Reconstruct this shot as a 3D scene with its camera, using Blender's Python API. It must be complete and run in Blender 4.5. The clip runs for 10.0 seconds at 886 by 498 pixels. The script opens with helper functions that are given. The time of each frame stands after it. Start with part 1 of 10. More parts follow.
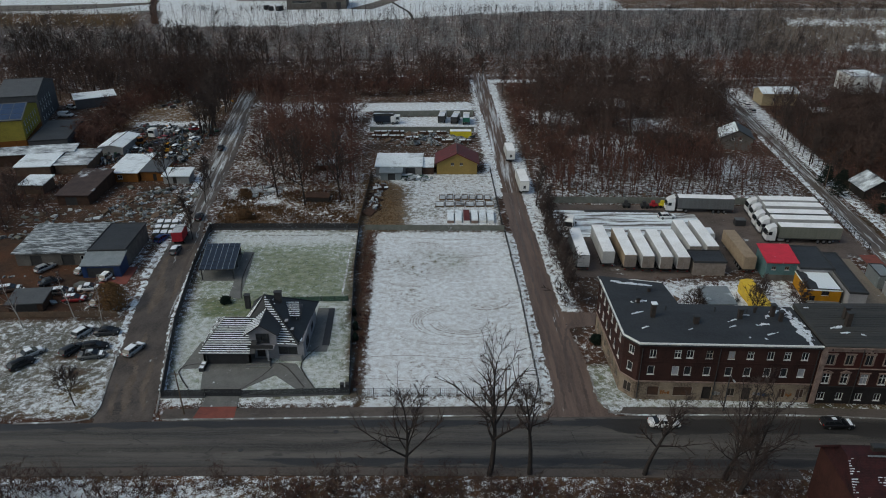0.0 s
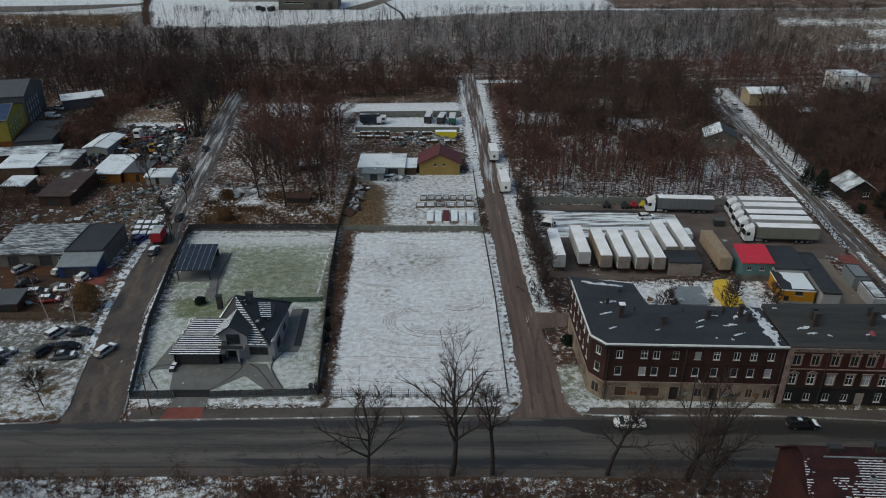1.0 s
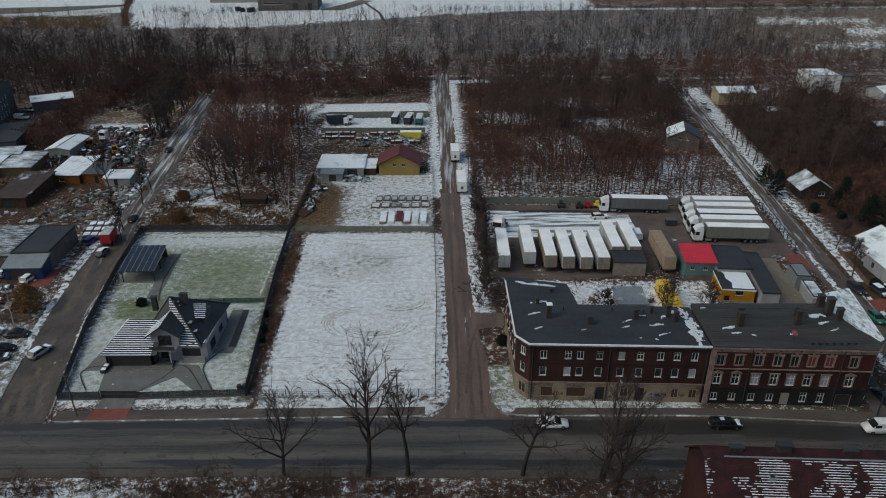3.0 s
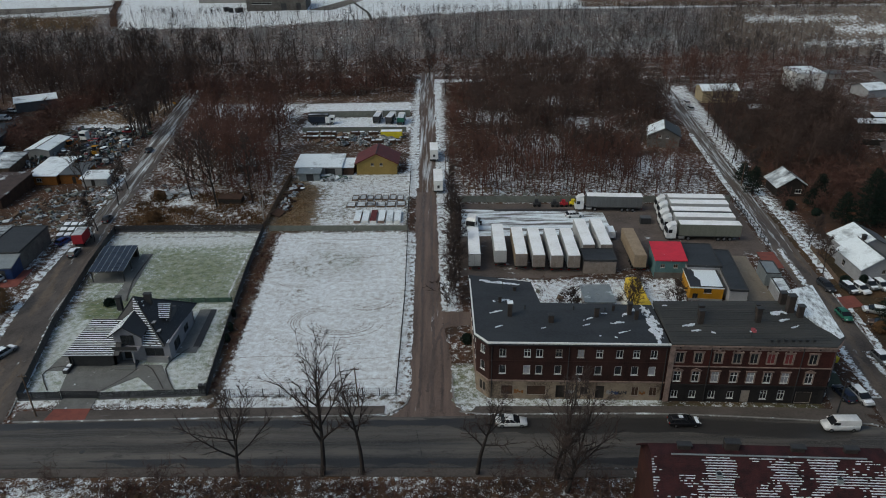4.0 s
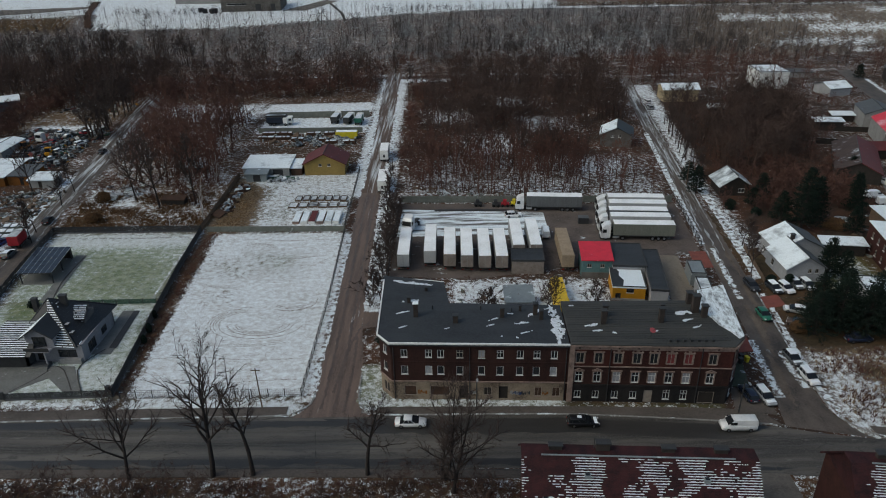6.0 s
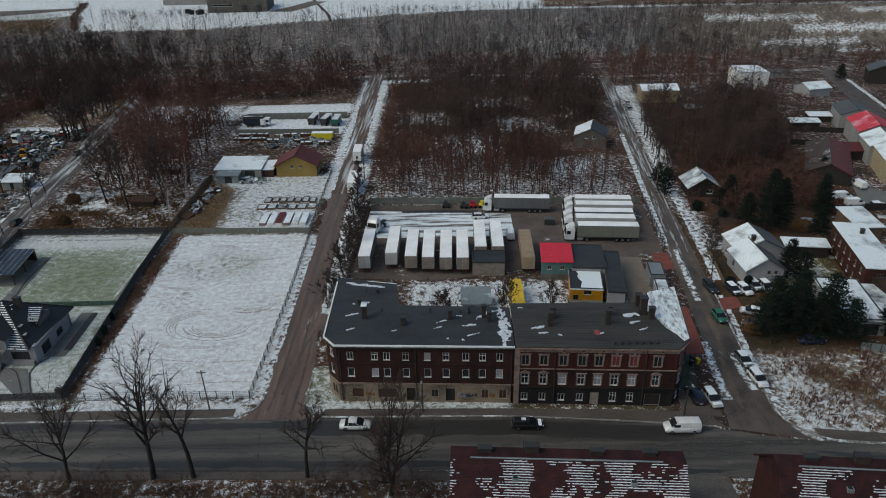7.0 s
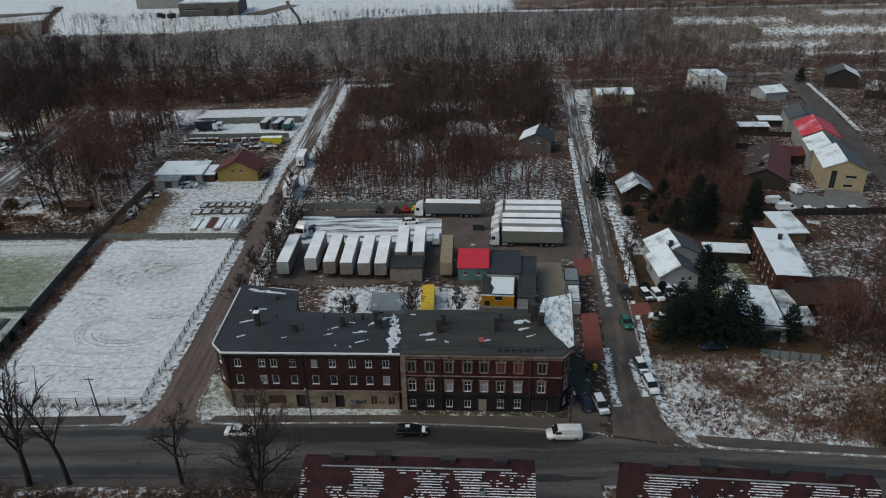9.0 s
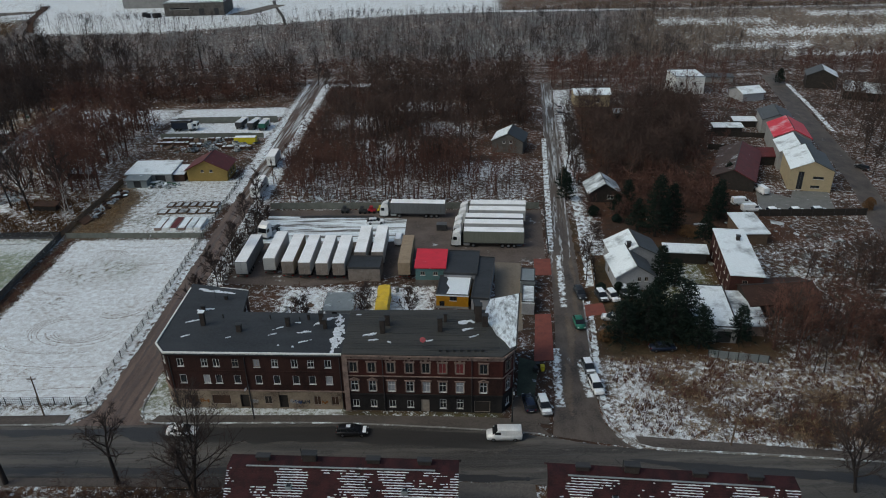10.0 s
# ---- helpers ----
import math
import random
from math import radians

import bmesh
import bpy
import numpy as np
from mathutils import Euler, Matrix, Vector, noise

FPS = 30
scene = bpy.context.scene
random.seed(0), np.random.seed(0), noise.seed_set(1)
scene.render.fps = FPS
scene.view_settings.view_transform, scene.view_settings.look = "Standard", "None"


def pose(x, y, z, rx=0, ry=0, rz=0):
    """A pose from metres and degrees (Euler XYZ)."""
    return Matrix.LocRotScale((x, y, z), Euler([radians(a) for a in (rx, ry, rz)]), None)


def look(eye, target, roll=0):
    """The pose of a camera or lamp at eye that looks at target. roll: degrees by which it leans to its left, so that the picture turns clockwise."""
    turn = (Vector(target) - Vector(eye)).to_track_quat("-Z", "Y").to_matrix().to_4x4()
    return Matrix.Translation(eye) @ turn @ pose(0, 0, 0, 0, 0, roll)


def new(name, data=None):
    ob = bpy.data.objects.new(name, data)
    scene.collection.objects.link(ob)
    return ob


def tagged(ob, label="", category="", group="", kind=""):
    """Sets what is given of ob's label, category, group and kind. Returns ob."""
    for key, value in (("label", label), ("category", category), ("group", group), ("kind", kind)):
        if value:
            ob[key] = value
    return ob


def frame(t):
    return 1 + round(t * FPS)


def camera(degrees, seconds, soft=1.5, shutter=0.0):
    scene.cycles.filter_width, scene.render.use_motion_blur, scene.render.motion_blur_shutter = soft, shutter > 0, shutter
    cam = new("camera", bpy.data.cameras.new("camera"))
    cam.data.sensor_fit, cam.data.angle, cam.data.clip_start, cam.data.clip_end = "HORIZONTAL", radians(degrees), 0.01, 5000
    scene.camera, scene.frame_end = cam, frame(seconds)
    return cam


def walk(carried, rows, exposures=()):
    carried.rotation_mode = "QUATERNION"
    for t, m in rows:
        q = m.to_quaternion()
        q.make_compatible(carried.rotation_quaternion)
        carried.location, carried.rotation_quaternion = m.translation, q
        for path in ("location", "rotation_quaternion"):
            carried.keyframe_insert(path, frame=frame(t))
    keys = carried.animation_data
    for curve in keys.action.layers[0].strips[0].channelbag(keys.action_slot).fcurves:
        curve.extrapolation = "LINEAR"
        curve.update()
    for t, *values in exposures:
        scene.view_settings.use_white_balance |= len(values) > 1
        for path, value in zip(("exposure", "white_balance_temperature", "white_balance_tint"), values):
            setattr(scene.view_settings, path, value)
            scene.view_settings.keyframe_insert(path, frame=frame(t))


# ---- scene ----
cam = camera(63.9, 10.0, soft=1.0)
PATH = [
    (0, (-1.096, -0.953, 70.543), (-1.109, 0.839, 69.654), -0.1),
    (0.5, (1.491, -0.989, 70.632), (1.475, 0.803, 69.745), -0.2),
    (1, (4.184, -1.013, 70.712), (4.167, 0.779, 69.823), -0.2),
    (1.5, (6.979, -0.978, 70.8), (6.962, 0.814, 69.911), -0.3),
    (2, (9.826, -1.001, 70.884), (9.808, 0.791, 69.996), -0.3),
    (2.5, (12.833, -1.007, 70.886), (12.814, 0.785, 69.999), -0.4),
    (3.8, (21.011, -0.826, 70.49), (20.987, 0.964, 69.598), -0.5),
    (4, (22.335, -0.821, 70.457), (22.312, 0.97, 69.568), -0.7),
    (4.5, (25.828, -0.796, 70.327), (25.804, 0.995, 69.438), -0.8),
    (5, (29.604, -0.781, 70.297), (29.578, 1.01, 69.408), -0.8),
    (5.2, (31.185, -0.76, 70.307), (31.157, 1.03, 69.417), -1.0),
    (6.5, (41.962, -0.59, 70.534), (41.93, 1.201, 69.644), -1.0),
    (7, (46.21, -0.524, 70.659), (46.175, 1.267, 69.769), -1.1),
    (7.5, (50.559, -0.499, 70.842), (50.522, 1.292, 69.954), -1.1),
    (8, (54.937, -0.392, 71.088), (54.899, 1.399, 70.2), -1.1),
    (8.5, (59.358, -0.289, 71.242), (59.319, 1.503, 70.355), -1.1),
    (9, (63.7, -0.231, 71.267), (63.659, 1.562, 70.381), -1.2),
    (9.5, (68.07, -0.212, 71.215), (68.028, 1.581, 70.329), -1.2),
    (10, (72.465, -0.129, 71.169), (72.423, 1.664, 70.283), -1.1),
]
walk(cam, [(t, look(eye, target, roll)) for t, eye, target, roll in PATH], [(0, 0.06, 6500, 0), (3, 0.08, 6500, 0), (6.5, 0.14, 6500, 0), (8.5, 0.17, 6500, 0), (10, 0.19, 6500, 0)])

# ---- light ----
world = bpy.data.worlds.new("overcast_sky")
scene.world = world
world.use_nodes = True
wn, wl = world.node_tree.nodes, world.node_tree.links
sky = wn.new("ShaderNodeTexSky")
sky.sky_type = "NISHITA"
sky.sun_disc = False
sky.sun_elevation, sky.sun_rotation = radians(45), radians(-115)
sky.air_density, sky.dust_density, sky.ozone_density = 1.0, 3.0, 1.0
wn["Background"].inputs["Strength"].default_value = 0.1
wl.new(sky.outputs["Color"], wn["Background"].inputs["Color"])
sun_data = bpy.data.lights.new("sun", "SUN")
sun_data.energy, sun_data.angle, sun_data.color = 0.7, radians(40), (1.0, 0.97, 0.93)
sun = new("sun", sun_data)
sun.matrix_world = look((0, 0, 100), (100 * math.sin(radians(65)), 100 * math.cos(radians(65)), 100 - 100 * math.tan(radians(45))))

# ---- materials ----
SNOW = (0.82, 0.88, 0.915)


def ramp_mask(nt, fac, low, high):
    m = nt.nodes.new("ShaderNodeMapRange")
    m.inputs["From Min"].default_value, m.inputs["From Max"].default_value = low, high
    nt.links.new(fac, m.inputs["Value"])
    return m.outputs["Result"]


def noise_of(nt, vec, scale, detail=5.0, rough=0.6):
    n = nt.nodes.new("ShaderNodeTexNoise")
    n.inputs["Scale"].default_value, n.inputs["Detail"].default_value, n.inputs["Roughness"].default_value = scale, detail, rough
    nt.links.new(vec, n.inputs["Vector"])
    return n.outputs["Fac"]


def mixed(nt, fac, a, b):
    m = nt.nodes.new("ShaderNodeMix")
    m.data_type = "RGBA"
    for sock, v in ((m.inputs[0], fac), (m.inputs[6], a), (m.inputs[7], b)):
        if isinstance(v, (int, float)):
            sock.default_value = v
        elif isinstance(v, tuple):
            sock.default_value = (*v, 1)
        else:
            nt.links.new(v, sock)
    return m.outputs[2]


def stretched(nt, vec, sx, sy, sz):
    m = nt.nodes.new("ShaderNodeVectorMath")
    m.operation = "MULTIPLY"
    nt.links.new(vec, m.inputs[0])
    m.inputs[1].default_value = (sx, sy, sz)
    return m.outputs[0]


def mat(name, col, col2=None, scale=0.6, rough=0.8, metal=0.0, bump=0.15, snow=0.0, snow_scale=0.5, stretch=(1, 1, 1), snow_stretch=(1, 1, 1), vary=0.0, glass=0.0, soft=0.05, turn=0.0):
    """A weathered surface: two base colours mixed at two sizes, with lying snow over a share of it."""
    m = bpy.data.materials.new(name)
    m.use_nodes = True
    nt = m.node_tree
    p = nt.nodes["Principled BSDF"]
    pos = nt.nodes.new("ShaderNodeNewGeometry").outputs["Position"]
    along = pos
    if turn:
        rot = nt.nodes.new("ShaderNodeVectorRotate")
        rot.rotation_type = "Z_AXIS"
        rot.inputs["Angle"].default_value = math.radians(turn)
        nt.links.new(pos, rot.inputs["Vector"])
        along = rot.outputs[0]
    v = stretched(nt, along, *stretch)
    col2 = col2 or tuple(c * 0.65 for c in col)
    big = noise_of(nt, v, scale)
    fine = noise_of(nt, pos, max(scale * 9, 2.5), 7.0, 0.7)
    c = mixed(nt, ramp_mask(nt, big, 0.35, 0.65), col, col2)
    c = mixed(nt, ramp_mask(nt, fine, 0.4, 0.8), c, tuple(min(1, x * 1.25) for x in col))
    if vary:
        info = nt.nodes.new("ShaderNodeObjectInfo").outputs["Random"]
        c = mixed(nt, ramp_mask(nt, info, 0.0, 1.0 / vary), c, tuple(x * 0.45 for x in col2))
    r = rough
    if snow > 0:
        sn = noise_of(nt, stretched(nt, along, *snow_stretch), snow_scale, 8.0, 0.68)
        cut = 0.5 + (0.5 - snow) * 0.52
        mask = ramp_mask(nt, sn, cut - soft, cut + soft)
        grain = ramp_mask(nt, noise_of(nt, pos, 6.0, 5.0, 0.75), 0.3, 0.6)
        c = mixed(nt, mask, c, mixed(nt, grain, tuple(0.62 * a + 0.12 * b for a, b in zip(SNOW, col)), SNOW))
    nt.links.new(c, p.inputs["Base Color"])
    p.inputs["Roughness"].default_value, p.inputs["Metallic"].default_value = r, metal
    p.inputs["Specular IOR Level"].default_value = 0.35 if rough < 0.7 else 0.15
    if glass:
        p.inputs["Transmission Weight"].default_value = glass
    if bump:
        b = nt.nodes.new("ShaderNodeBump")
        b.inputs["Strength"].default_value, b.inputs["Distance"].default_value = bump, 0.08
        nt.links.new(fine, b.inputs["Height"])
        nt.links.new(b.outputs[0], p.inputs["Normal"])
    return m




def road_material():
    """Old asphalt: dried pale strips between wet wheel lines, mended blotches and fine cracks."""
    m = bpy.data.materials.new("worn_wet_asphalt")
    m.use_nodes = True
    nt = m.node_tree
    p = nt.nodes["Principled BSDF"]
    pos = nt.nodes.new("ShaderNodeNewGeometry").outputs["Position"]
    warp = noise_of(nt, stretched(nt, pos, 0.12, 0.3, 1), 1.0, 3.0)
    bend = nt.nodes.new("ShaderNodeVectorMath")
    bend.operation = "MULTIPLY_ADD"
    nt.links.new(warp, bend.inputs[0])
    bend.inputs[1].default_value = (0, 1.6, 0)
    nt.links.new(pos, bend.inputs[2])
    broad = noise_of(nt, stretched(nt, bend.outputs[0], 0.02, 0.55, 1), 1.0, 3.0, 0.55)
    lines = noise_of(nt, stretched(nt, bend.outputs[0], 0.035, 2.6, 1), 1.0, 4.0, 0.6)
    blotch = noise_of(nt, stretched(nt, pos, 0.35, 0.8, 1), 0.6, 8.0, 0.72)
    grain = noise_of(nt, pos, 5.0, 6.0, 0.75)
    c = mixed(nt, ramp_mask(nt, broad, 0.38, 0.62), (0.035, 0.031, 0.0285), (0.112, 0.1, 0.087))
    wet = ramp_mask(nt, lines, 0.5, 0.68)
    c = mixed(nt, wet, c, (0.04, 0.038, 0.036))
    c = mixed(nt, ramp_mask(nt, blotch, 0.54, 0.62), c, (0.055, 0.05, 0.046))
    c = mixed(nt, ramp_mask(nt, blotch, 0.4, 0.33), c, (0.125, 0.116, 0.103))
    crack = nt.nodes.new("ShaderNodeTexVoronoi")
    crack.feature = "DISTANCE_TO_EDGE"
    crack.inputs["Scale"].default_value = 0.16
    nt.links.new(stretched(nt, bend.outputs[0], 0.5, 1.3, 1), crack.inputs["Vector"])
    c = mixed(nt, ramp_mask(nt, crack.outputs["Distance"], 0.009, 0.002), c, mixed(nt, ramp_mask(nt, blotch, 0.45, 0.55), c, (0.026, 0.024, 0.023)))
    c = mixed(nt, ramp_mask(nt, grain, 0.45, 0.8), c, (0.12, 0.112, 0.1))
    nt.links.new(c, p.inputs["Base Color"])
    r = nt.nodes.new("ShaderNodeMapRange")
    r.inputs["To Min"].default_value, r.inputs["To Max"].default_value = 0.75, 0.35
    nt.links.new(wet, r.inputs["Value"])
    nt.links.new(r.outputs["Result"], p.inputs["Roughness"])
    p.inputs["Specular IOR Level"].default_value = 0.35
    b = nt.nodes.new("ShaderNodeBump")
    b.inputs["Strength"].default_value, b.inputs["Distance"].default_value = 0.3, 0.05
    nt.links.new(grain, b.inputs["Height"])
    nt.links.new(b.outputs[0], p.inputs["Normal"])
    return m


M_ASPHALT = road_material()
M_ASPHALT_Y = mat("street_asphalt", (0.105, 0.084, 0.069), (0.024, 0.02, 0.018), 0.45, 0.6, stretch=(0.8, 0.4, 1), snow=0.09, snow_scale=0.35, snow_stretch=(1.2, 0.5, 1), soft=0.06)
SLUSH = dict(col=(0.11, 0.09, 0.077), col2=(0.05, 0.042, 0.038), scale=0.4, rough=0.7, stretch=(1.2, 0.15, 1), snow=0.36, snow_scale=0.45, snow_stretch=(1.8, 0.09, 1), soft=0.1)
M_SLUSH_W = mat("slushy_street_west", turn=-7.1, **SLUSH)
M_SLUSH_E = mat("slushy_street_east", turn=5.4, **SLUSH)
M_YARD = mat("yard_asphalt", (0.125, 0.1, 0.087), (0.062, 0.052, 0.047), 0.2, 0.85, snow=0.2, snow_scale=0.25, bump=0.3)
M_MUD = mat("mud_track", (0.15, 0.105, 0.084), (0.055, 0.04, 0.034), 0.5, 0.6, stretch=(1.5, 0.12, 1), snow=0.15, snow_scale=0.35, snow_stretch=(2.5, 0.16, 1), bump=0.4)
M_SNOWTRACK = mat("snowy_track", (0.12, 0.085, 0.07), (0.06, 0.0464, 0.04), 0.4, 0.85, stretch=(1.6, 0.2, 1), snow=0.34, snow_scale=0.3, snow_stretch=(3.0, 0.1, 1), soft=0.1)
M_SLAB = mat("paving_concrete", (0.16, 0.16, 0.152), (0.112, 0.112, 0.108), 0.5, 0.85, snow=0.16, snow_scale=0.6)
M_WALK = mat("pavement_slabs", (0.1, 0.085, 0.076), (0.058, 0.05, 0.045), 0.4, 0.85, stretch=(0.3, 1, 1), snow=0.1, snow_scale=0.4, snow_stretch=(0.3, 2, 1))
M_KERB = mat("kerb_stone", (0.24, 0.235, 0.225), (0.13, 0.125, 0.12), 0.8, 0.85, snow=0.38)
M_KERB_DARK = mat("worn_kerb", (0.075, 0.07, 0.066), (0.04, 0.038, 0.036), 0.8, 0.85)
M_REDPAVE = mat("red_paving", (0.208, 0.068, 0.052), (0.136, 0.052, 0.044), 0.6, 0.85)
M_BRICK = mat("dark_brick", (0.045, 0.0218, 0.0185), (0.015, 0.0095, 0.0092), 0.5, 0.9, bump=0.5, stretch=(1, 1, 0.35))
M_BRICK_B = mat("red_brick", (0.068, 0.022, 0.018), (0.021, 0.0105, 0.0095), 0.5, 0.9, bump=0.5, stretch=(1, 1, 0.35))
M_SOOT = mat("sooty_render", (0.026, 0.0235, 0.0235), (0.0105, 0.01, 0.0105), 0.4, 0.9, stretch=(1, 1, 0.4))
M_PLASTER = mat("peeling_plaster", (0.25, 0.2, 0.15), (0.06, 0.043, 0.034), 0.42, 0.9, bump=0.5, stretch=(0.8, 0.8, 0.9))
M_STUCCO = mat("old_stucco", (0.27, 0.195, 0.165), (0.1, 0.072, 0.062), 0.9, 0.9)
M_REDBRICK = mat("old_red_brick", (0.055, 0.022, 0.018), (0.028, 0.014, 0.0125), 0.5, 0.9)
M_EDGE = mat("dark_roof_edge", (0.06, 0.06, 0.062), (0.035, 0.035, 0.037), 1.0, 0.7, snow=0.12)
M_VILLA = mat("villa_render", (0.25, 0.245, 0.265), (0.19, 0.187, 0.2), 0.7, 0.9)
M_FELT = mat("roofing_felt", (0.034, 0.037, 0.041), (0.019, 0.0205, 0.0235), 0.3, 0.65, bump=0.25, stretch=(0.5, 1.2, 1))
M_SHEET_B = mat("seamed_roof_sheet", (0.052, 0.05, 0.045), (0.024, 0.0245, 0.024), 0.5, 0.6, stretch=(0.25, 1.5, 1))
M_SNOWROOF = mat("snow_on_roof", (0.13, 0.145, 0.16), (0.075, 0.085, 0.095), 0.5, 0.8, snow=0.76, snow_scale=0.22, soft=0.12)
M_SNOWHALF = mat("half_snowed_roof", (0.08, 0.086, 0.095), (0.048, 0.051, 0.056), 0.5, 0.8, snow=0.5, snow_scale=0.25, snow_stretch=(0.8, 1.3, 1), soft=0.14)
M_SNOWB = mat("melting_snow_roof", (0.05, 0.05, 0.052), (0.035, 0.035, 0.036), 0.5, 0.8, snow=0.66, snow_scale=1.0, snow_stretch=(1.6, 0.6, 1), soft=0.12)
M_SNOW = mat("lying_snow", SNOW, (0.68, 0.72, 0.78), 0.8, 0.9, bump=0.3)
M_WHITE = mat("white_paint", (0.72, 0.72, 0.7), (0.6, 0.6, 0.58), 0.7, 0.5, bump=0.05)
M_WFRAME = mat("window_frame_white", (0.66, 0.65, 0.63), (0.42, 0.41, 0.4), 2.0, 0.5, bump=0)
M_OFRAME = mat("window_frame_old", (0.3, 0.26, 0.22), (0.18, 0.15, 0.13), 2.0, 0.7, bump=0)
M_PANE = mat("window_glass", (0.044, 0.048, 0.0544), (0.032, 0.036, 0.04), 0.5, 0.06, bump=0, glass=0.35)
M_PANE_R = mat("curtained_glass", (0.208, 0.048, 0.048), (0.128, 0.04, 0.04), 1.0, 0.2, bump=0)
M_PANE_L = mat("curtained_pale_glass", (0.34, 0.35, 0.37), (0.2, 0.21, 0.22), 1.5, 0.15, bump=0)
M_DARK = mat("dark_wood", (0.036, 0.0304, 0.0272), (0.0224, 0.02, 0.0184), 1.5, 0.8)
M_CHARCOAL = mat("charcoal_render", (0.096, 0.096, 0.1), (0.072, 0.072, 0.076), 0.8, 0.85)
M_GREYWALL = mat("grey_render", (0.3, 0.3, 0.31), (0.22, 0.22, 0.23), 0.5, 0.9)
M_PALEWALL = mat("pale_render", (0.26, 0.255, 0.25), (0.19, 0.187, 0.183), 0.4, 0.9)
M_CREAM = mat("cream_render", (0.34, 0.275, 0.175), (0.27, 0.22, 0.145), 0.5, 0.9)
M_YELLOW = mat("yellow_render", (0.27, 0.19, 0.065), (0.2, 0.14, 0.05), 0.5, 0.9)
M_BARN = mat("brown_sheet_roof", (0.07, 0.05, 0.045), (0.04, 0.03, 0.028), 0.5, 0.7, snow=0.3, snow_scale=0.12, soft=0.06)
M_LIME = mat("yellow_green_render", (0.3, 0.25, 0.05), (0.22, 0.185, 0.042), 0.5, 0.9)
M_ORANGE = mat("orange_boards", (0.2, 0.08, 0.02), (0.136, 0.056, 0.016), 0.7, 0.8)
M_OCHRE = mat("ochre_cabin_paint", (0.42, 0.2, 0.014), (0.3, 0.145, 0.012), 0.8, 0.7)
M_TARP = mat("yellow_tarpaulin", (0.62, 0.42, 0.03), (0.45, 0.3, 0.03), 1.0, 0.55, bump=0.5)
M_TURQ = mat("turquoise_render", (0.09, 0.16, 0.165), (0.06, 0.11, 0.115), 0.6, 0.85)
M_REDROOF = mat("bright_red_sheet", (0.55, 0.028, 0.05), (0.42, 0.025, 0.04), 0.6, 0.45, snow=0.08, snow_scale=0.8)
M_REDSNOW = mat("red_sheet_with_snow", (0.55, 0.03, 0.05), (0.42, 0.025, 0.04), 0.6, 0.5, snow=0.2, snow_scale=0.22, soft=0.16)
M_OXIDE = mat("oxide_red_tiles", (0.112, 0.0208, 0.0192), (0.068, 0.0176, 0.016), 0.5, 0.6, snow=0.1, snow_scale=0.8)
M_TILE_DARK = mat("dark_roof_tiles", (0.028, 0.0288, 0.032), (0.0192, 0.02, 0.0224), 0.6, 0.5)
M_TILE_RED = mat("weathered_red_tiles", (0.044, 0.0155, 0.0165), (0.0105, 0.0078, 0.0095), 0.75, 0.8, bump=0.4, stretch=(1, 0.7, 1))
M_GREYROOF = mat("grey_roof_sheet", (0.08, 0.084, 0.088), (0.056, 0.0584, 0.0624), 0.5, 0.6, snow=0.1)
M_ZINC = mat("zinc_sheet", (0.24, 0.265, 0.27), (0.17, 0.19, 0.2), 0.6, 0.5, metal=0.3, snow=0.2)
M_CORR = mat("corrugated_sheet_snow", (0.085, 0.095, 0.1), (0.045, 0.05, 0.053), 0.6, 0.7, snow=0.36, snow_scale=1.0, snow_stretch=(0.45, 2.0, 1), soft=0.12)
M_SHEDWALL = mat("grimy_render", (0.13, 0.12, 0.11), (0.07, 0.062, 0.056), 0.6, 0.9)
M_SOLAR = mat("solar_cells", (0.0128, 0.016, 0.0272), (0.0096, 0.0112, 0.0176), 0.8, 0.18, bump=0)
M_SOLAR_B = mat("blue_solar_cells", (0.024, 0.048, 0.104), (0.02, 0.036, 0.08), 0.8, 0.2, bump=0)
M_ALU = mat("aluminium", (0.5, 0.5, 0.5), (0.4, 0.4, 0.4), 1.0, 0.4, metal=0.7, bump=0)
M_STEEL = mat("dark_steel", (0.048, 0.048, 0.0496), (0.032, 0.032, 0.0336), 1.0, 0.6, metal=0.3)
M_FENCE = mat("black_fence", (0.024, 0.0256, 0.0288), (0.0176, 0.0184, 0.0208), 1.0, 0.6)
M_CONC = mat("concrete_fence", (0.17, 0.175, 0.155), (0.11, 0.115, 0.1), 0.6, 0.9, snow=0.08)
M_WOOD = mat("weathered_timber", (0.136, 0.096, 0.068), (0.08, 0.056, 0.0416), 1.0, 0.85)
M_PLANK = mat("brown_boards", (0.07, 0.04, 0.028), (0.04, 0.026, 0.02), 0.8, 0.85)
M_BARK = mat("bark", (0.04, 0.0328, 0.0304), (0.024, 0.0208, 0.02), 1.2, 0.95)
M_TWIG = mat("twigs", (0.08, 0.053, 0.045), (0.034, 0.025, 0.022), 0.08, 0.95, bump=0)
M_TWIG_D = mat("dark_twigs", (0.06, 0.044, 0.039), (0.032, 0.025, 0.023), 0.3, 0.95, bump=0)
M_TWIG_R = mat("red_brown_twigs", (0.115, 0.058, 0.045), (0.048, 0.03, 0.026), 0.06, 0.95, bump=0)
M_TWIG_G = mat("grey_twigs", (0.078, 0.063, 0.06), (0.038, 0.031, 0.03), 0.04, 0.95, bump=0)
M_POLE = mat("dark_grey_saplings", (0.056, 0.047, 0.046), (0.028, 0.024, 0.025), 0.05, 0.95, bump=0)
M_BIRCH = mat("birch_bark", (0.42, 0.39, 0.36), (0.2, 0.18, 0.165), 1.0, 0.9)
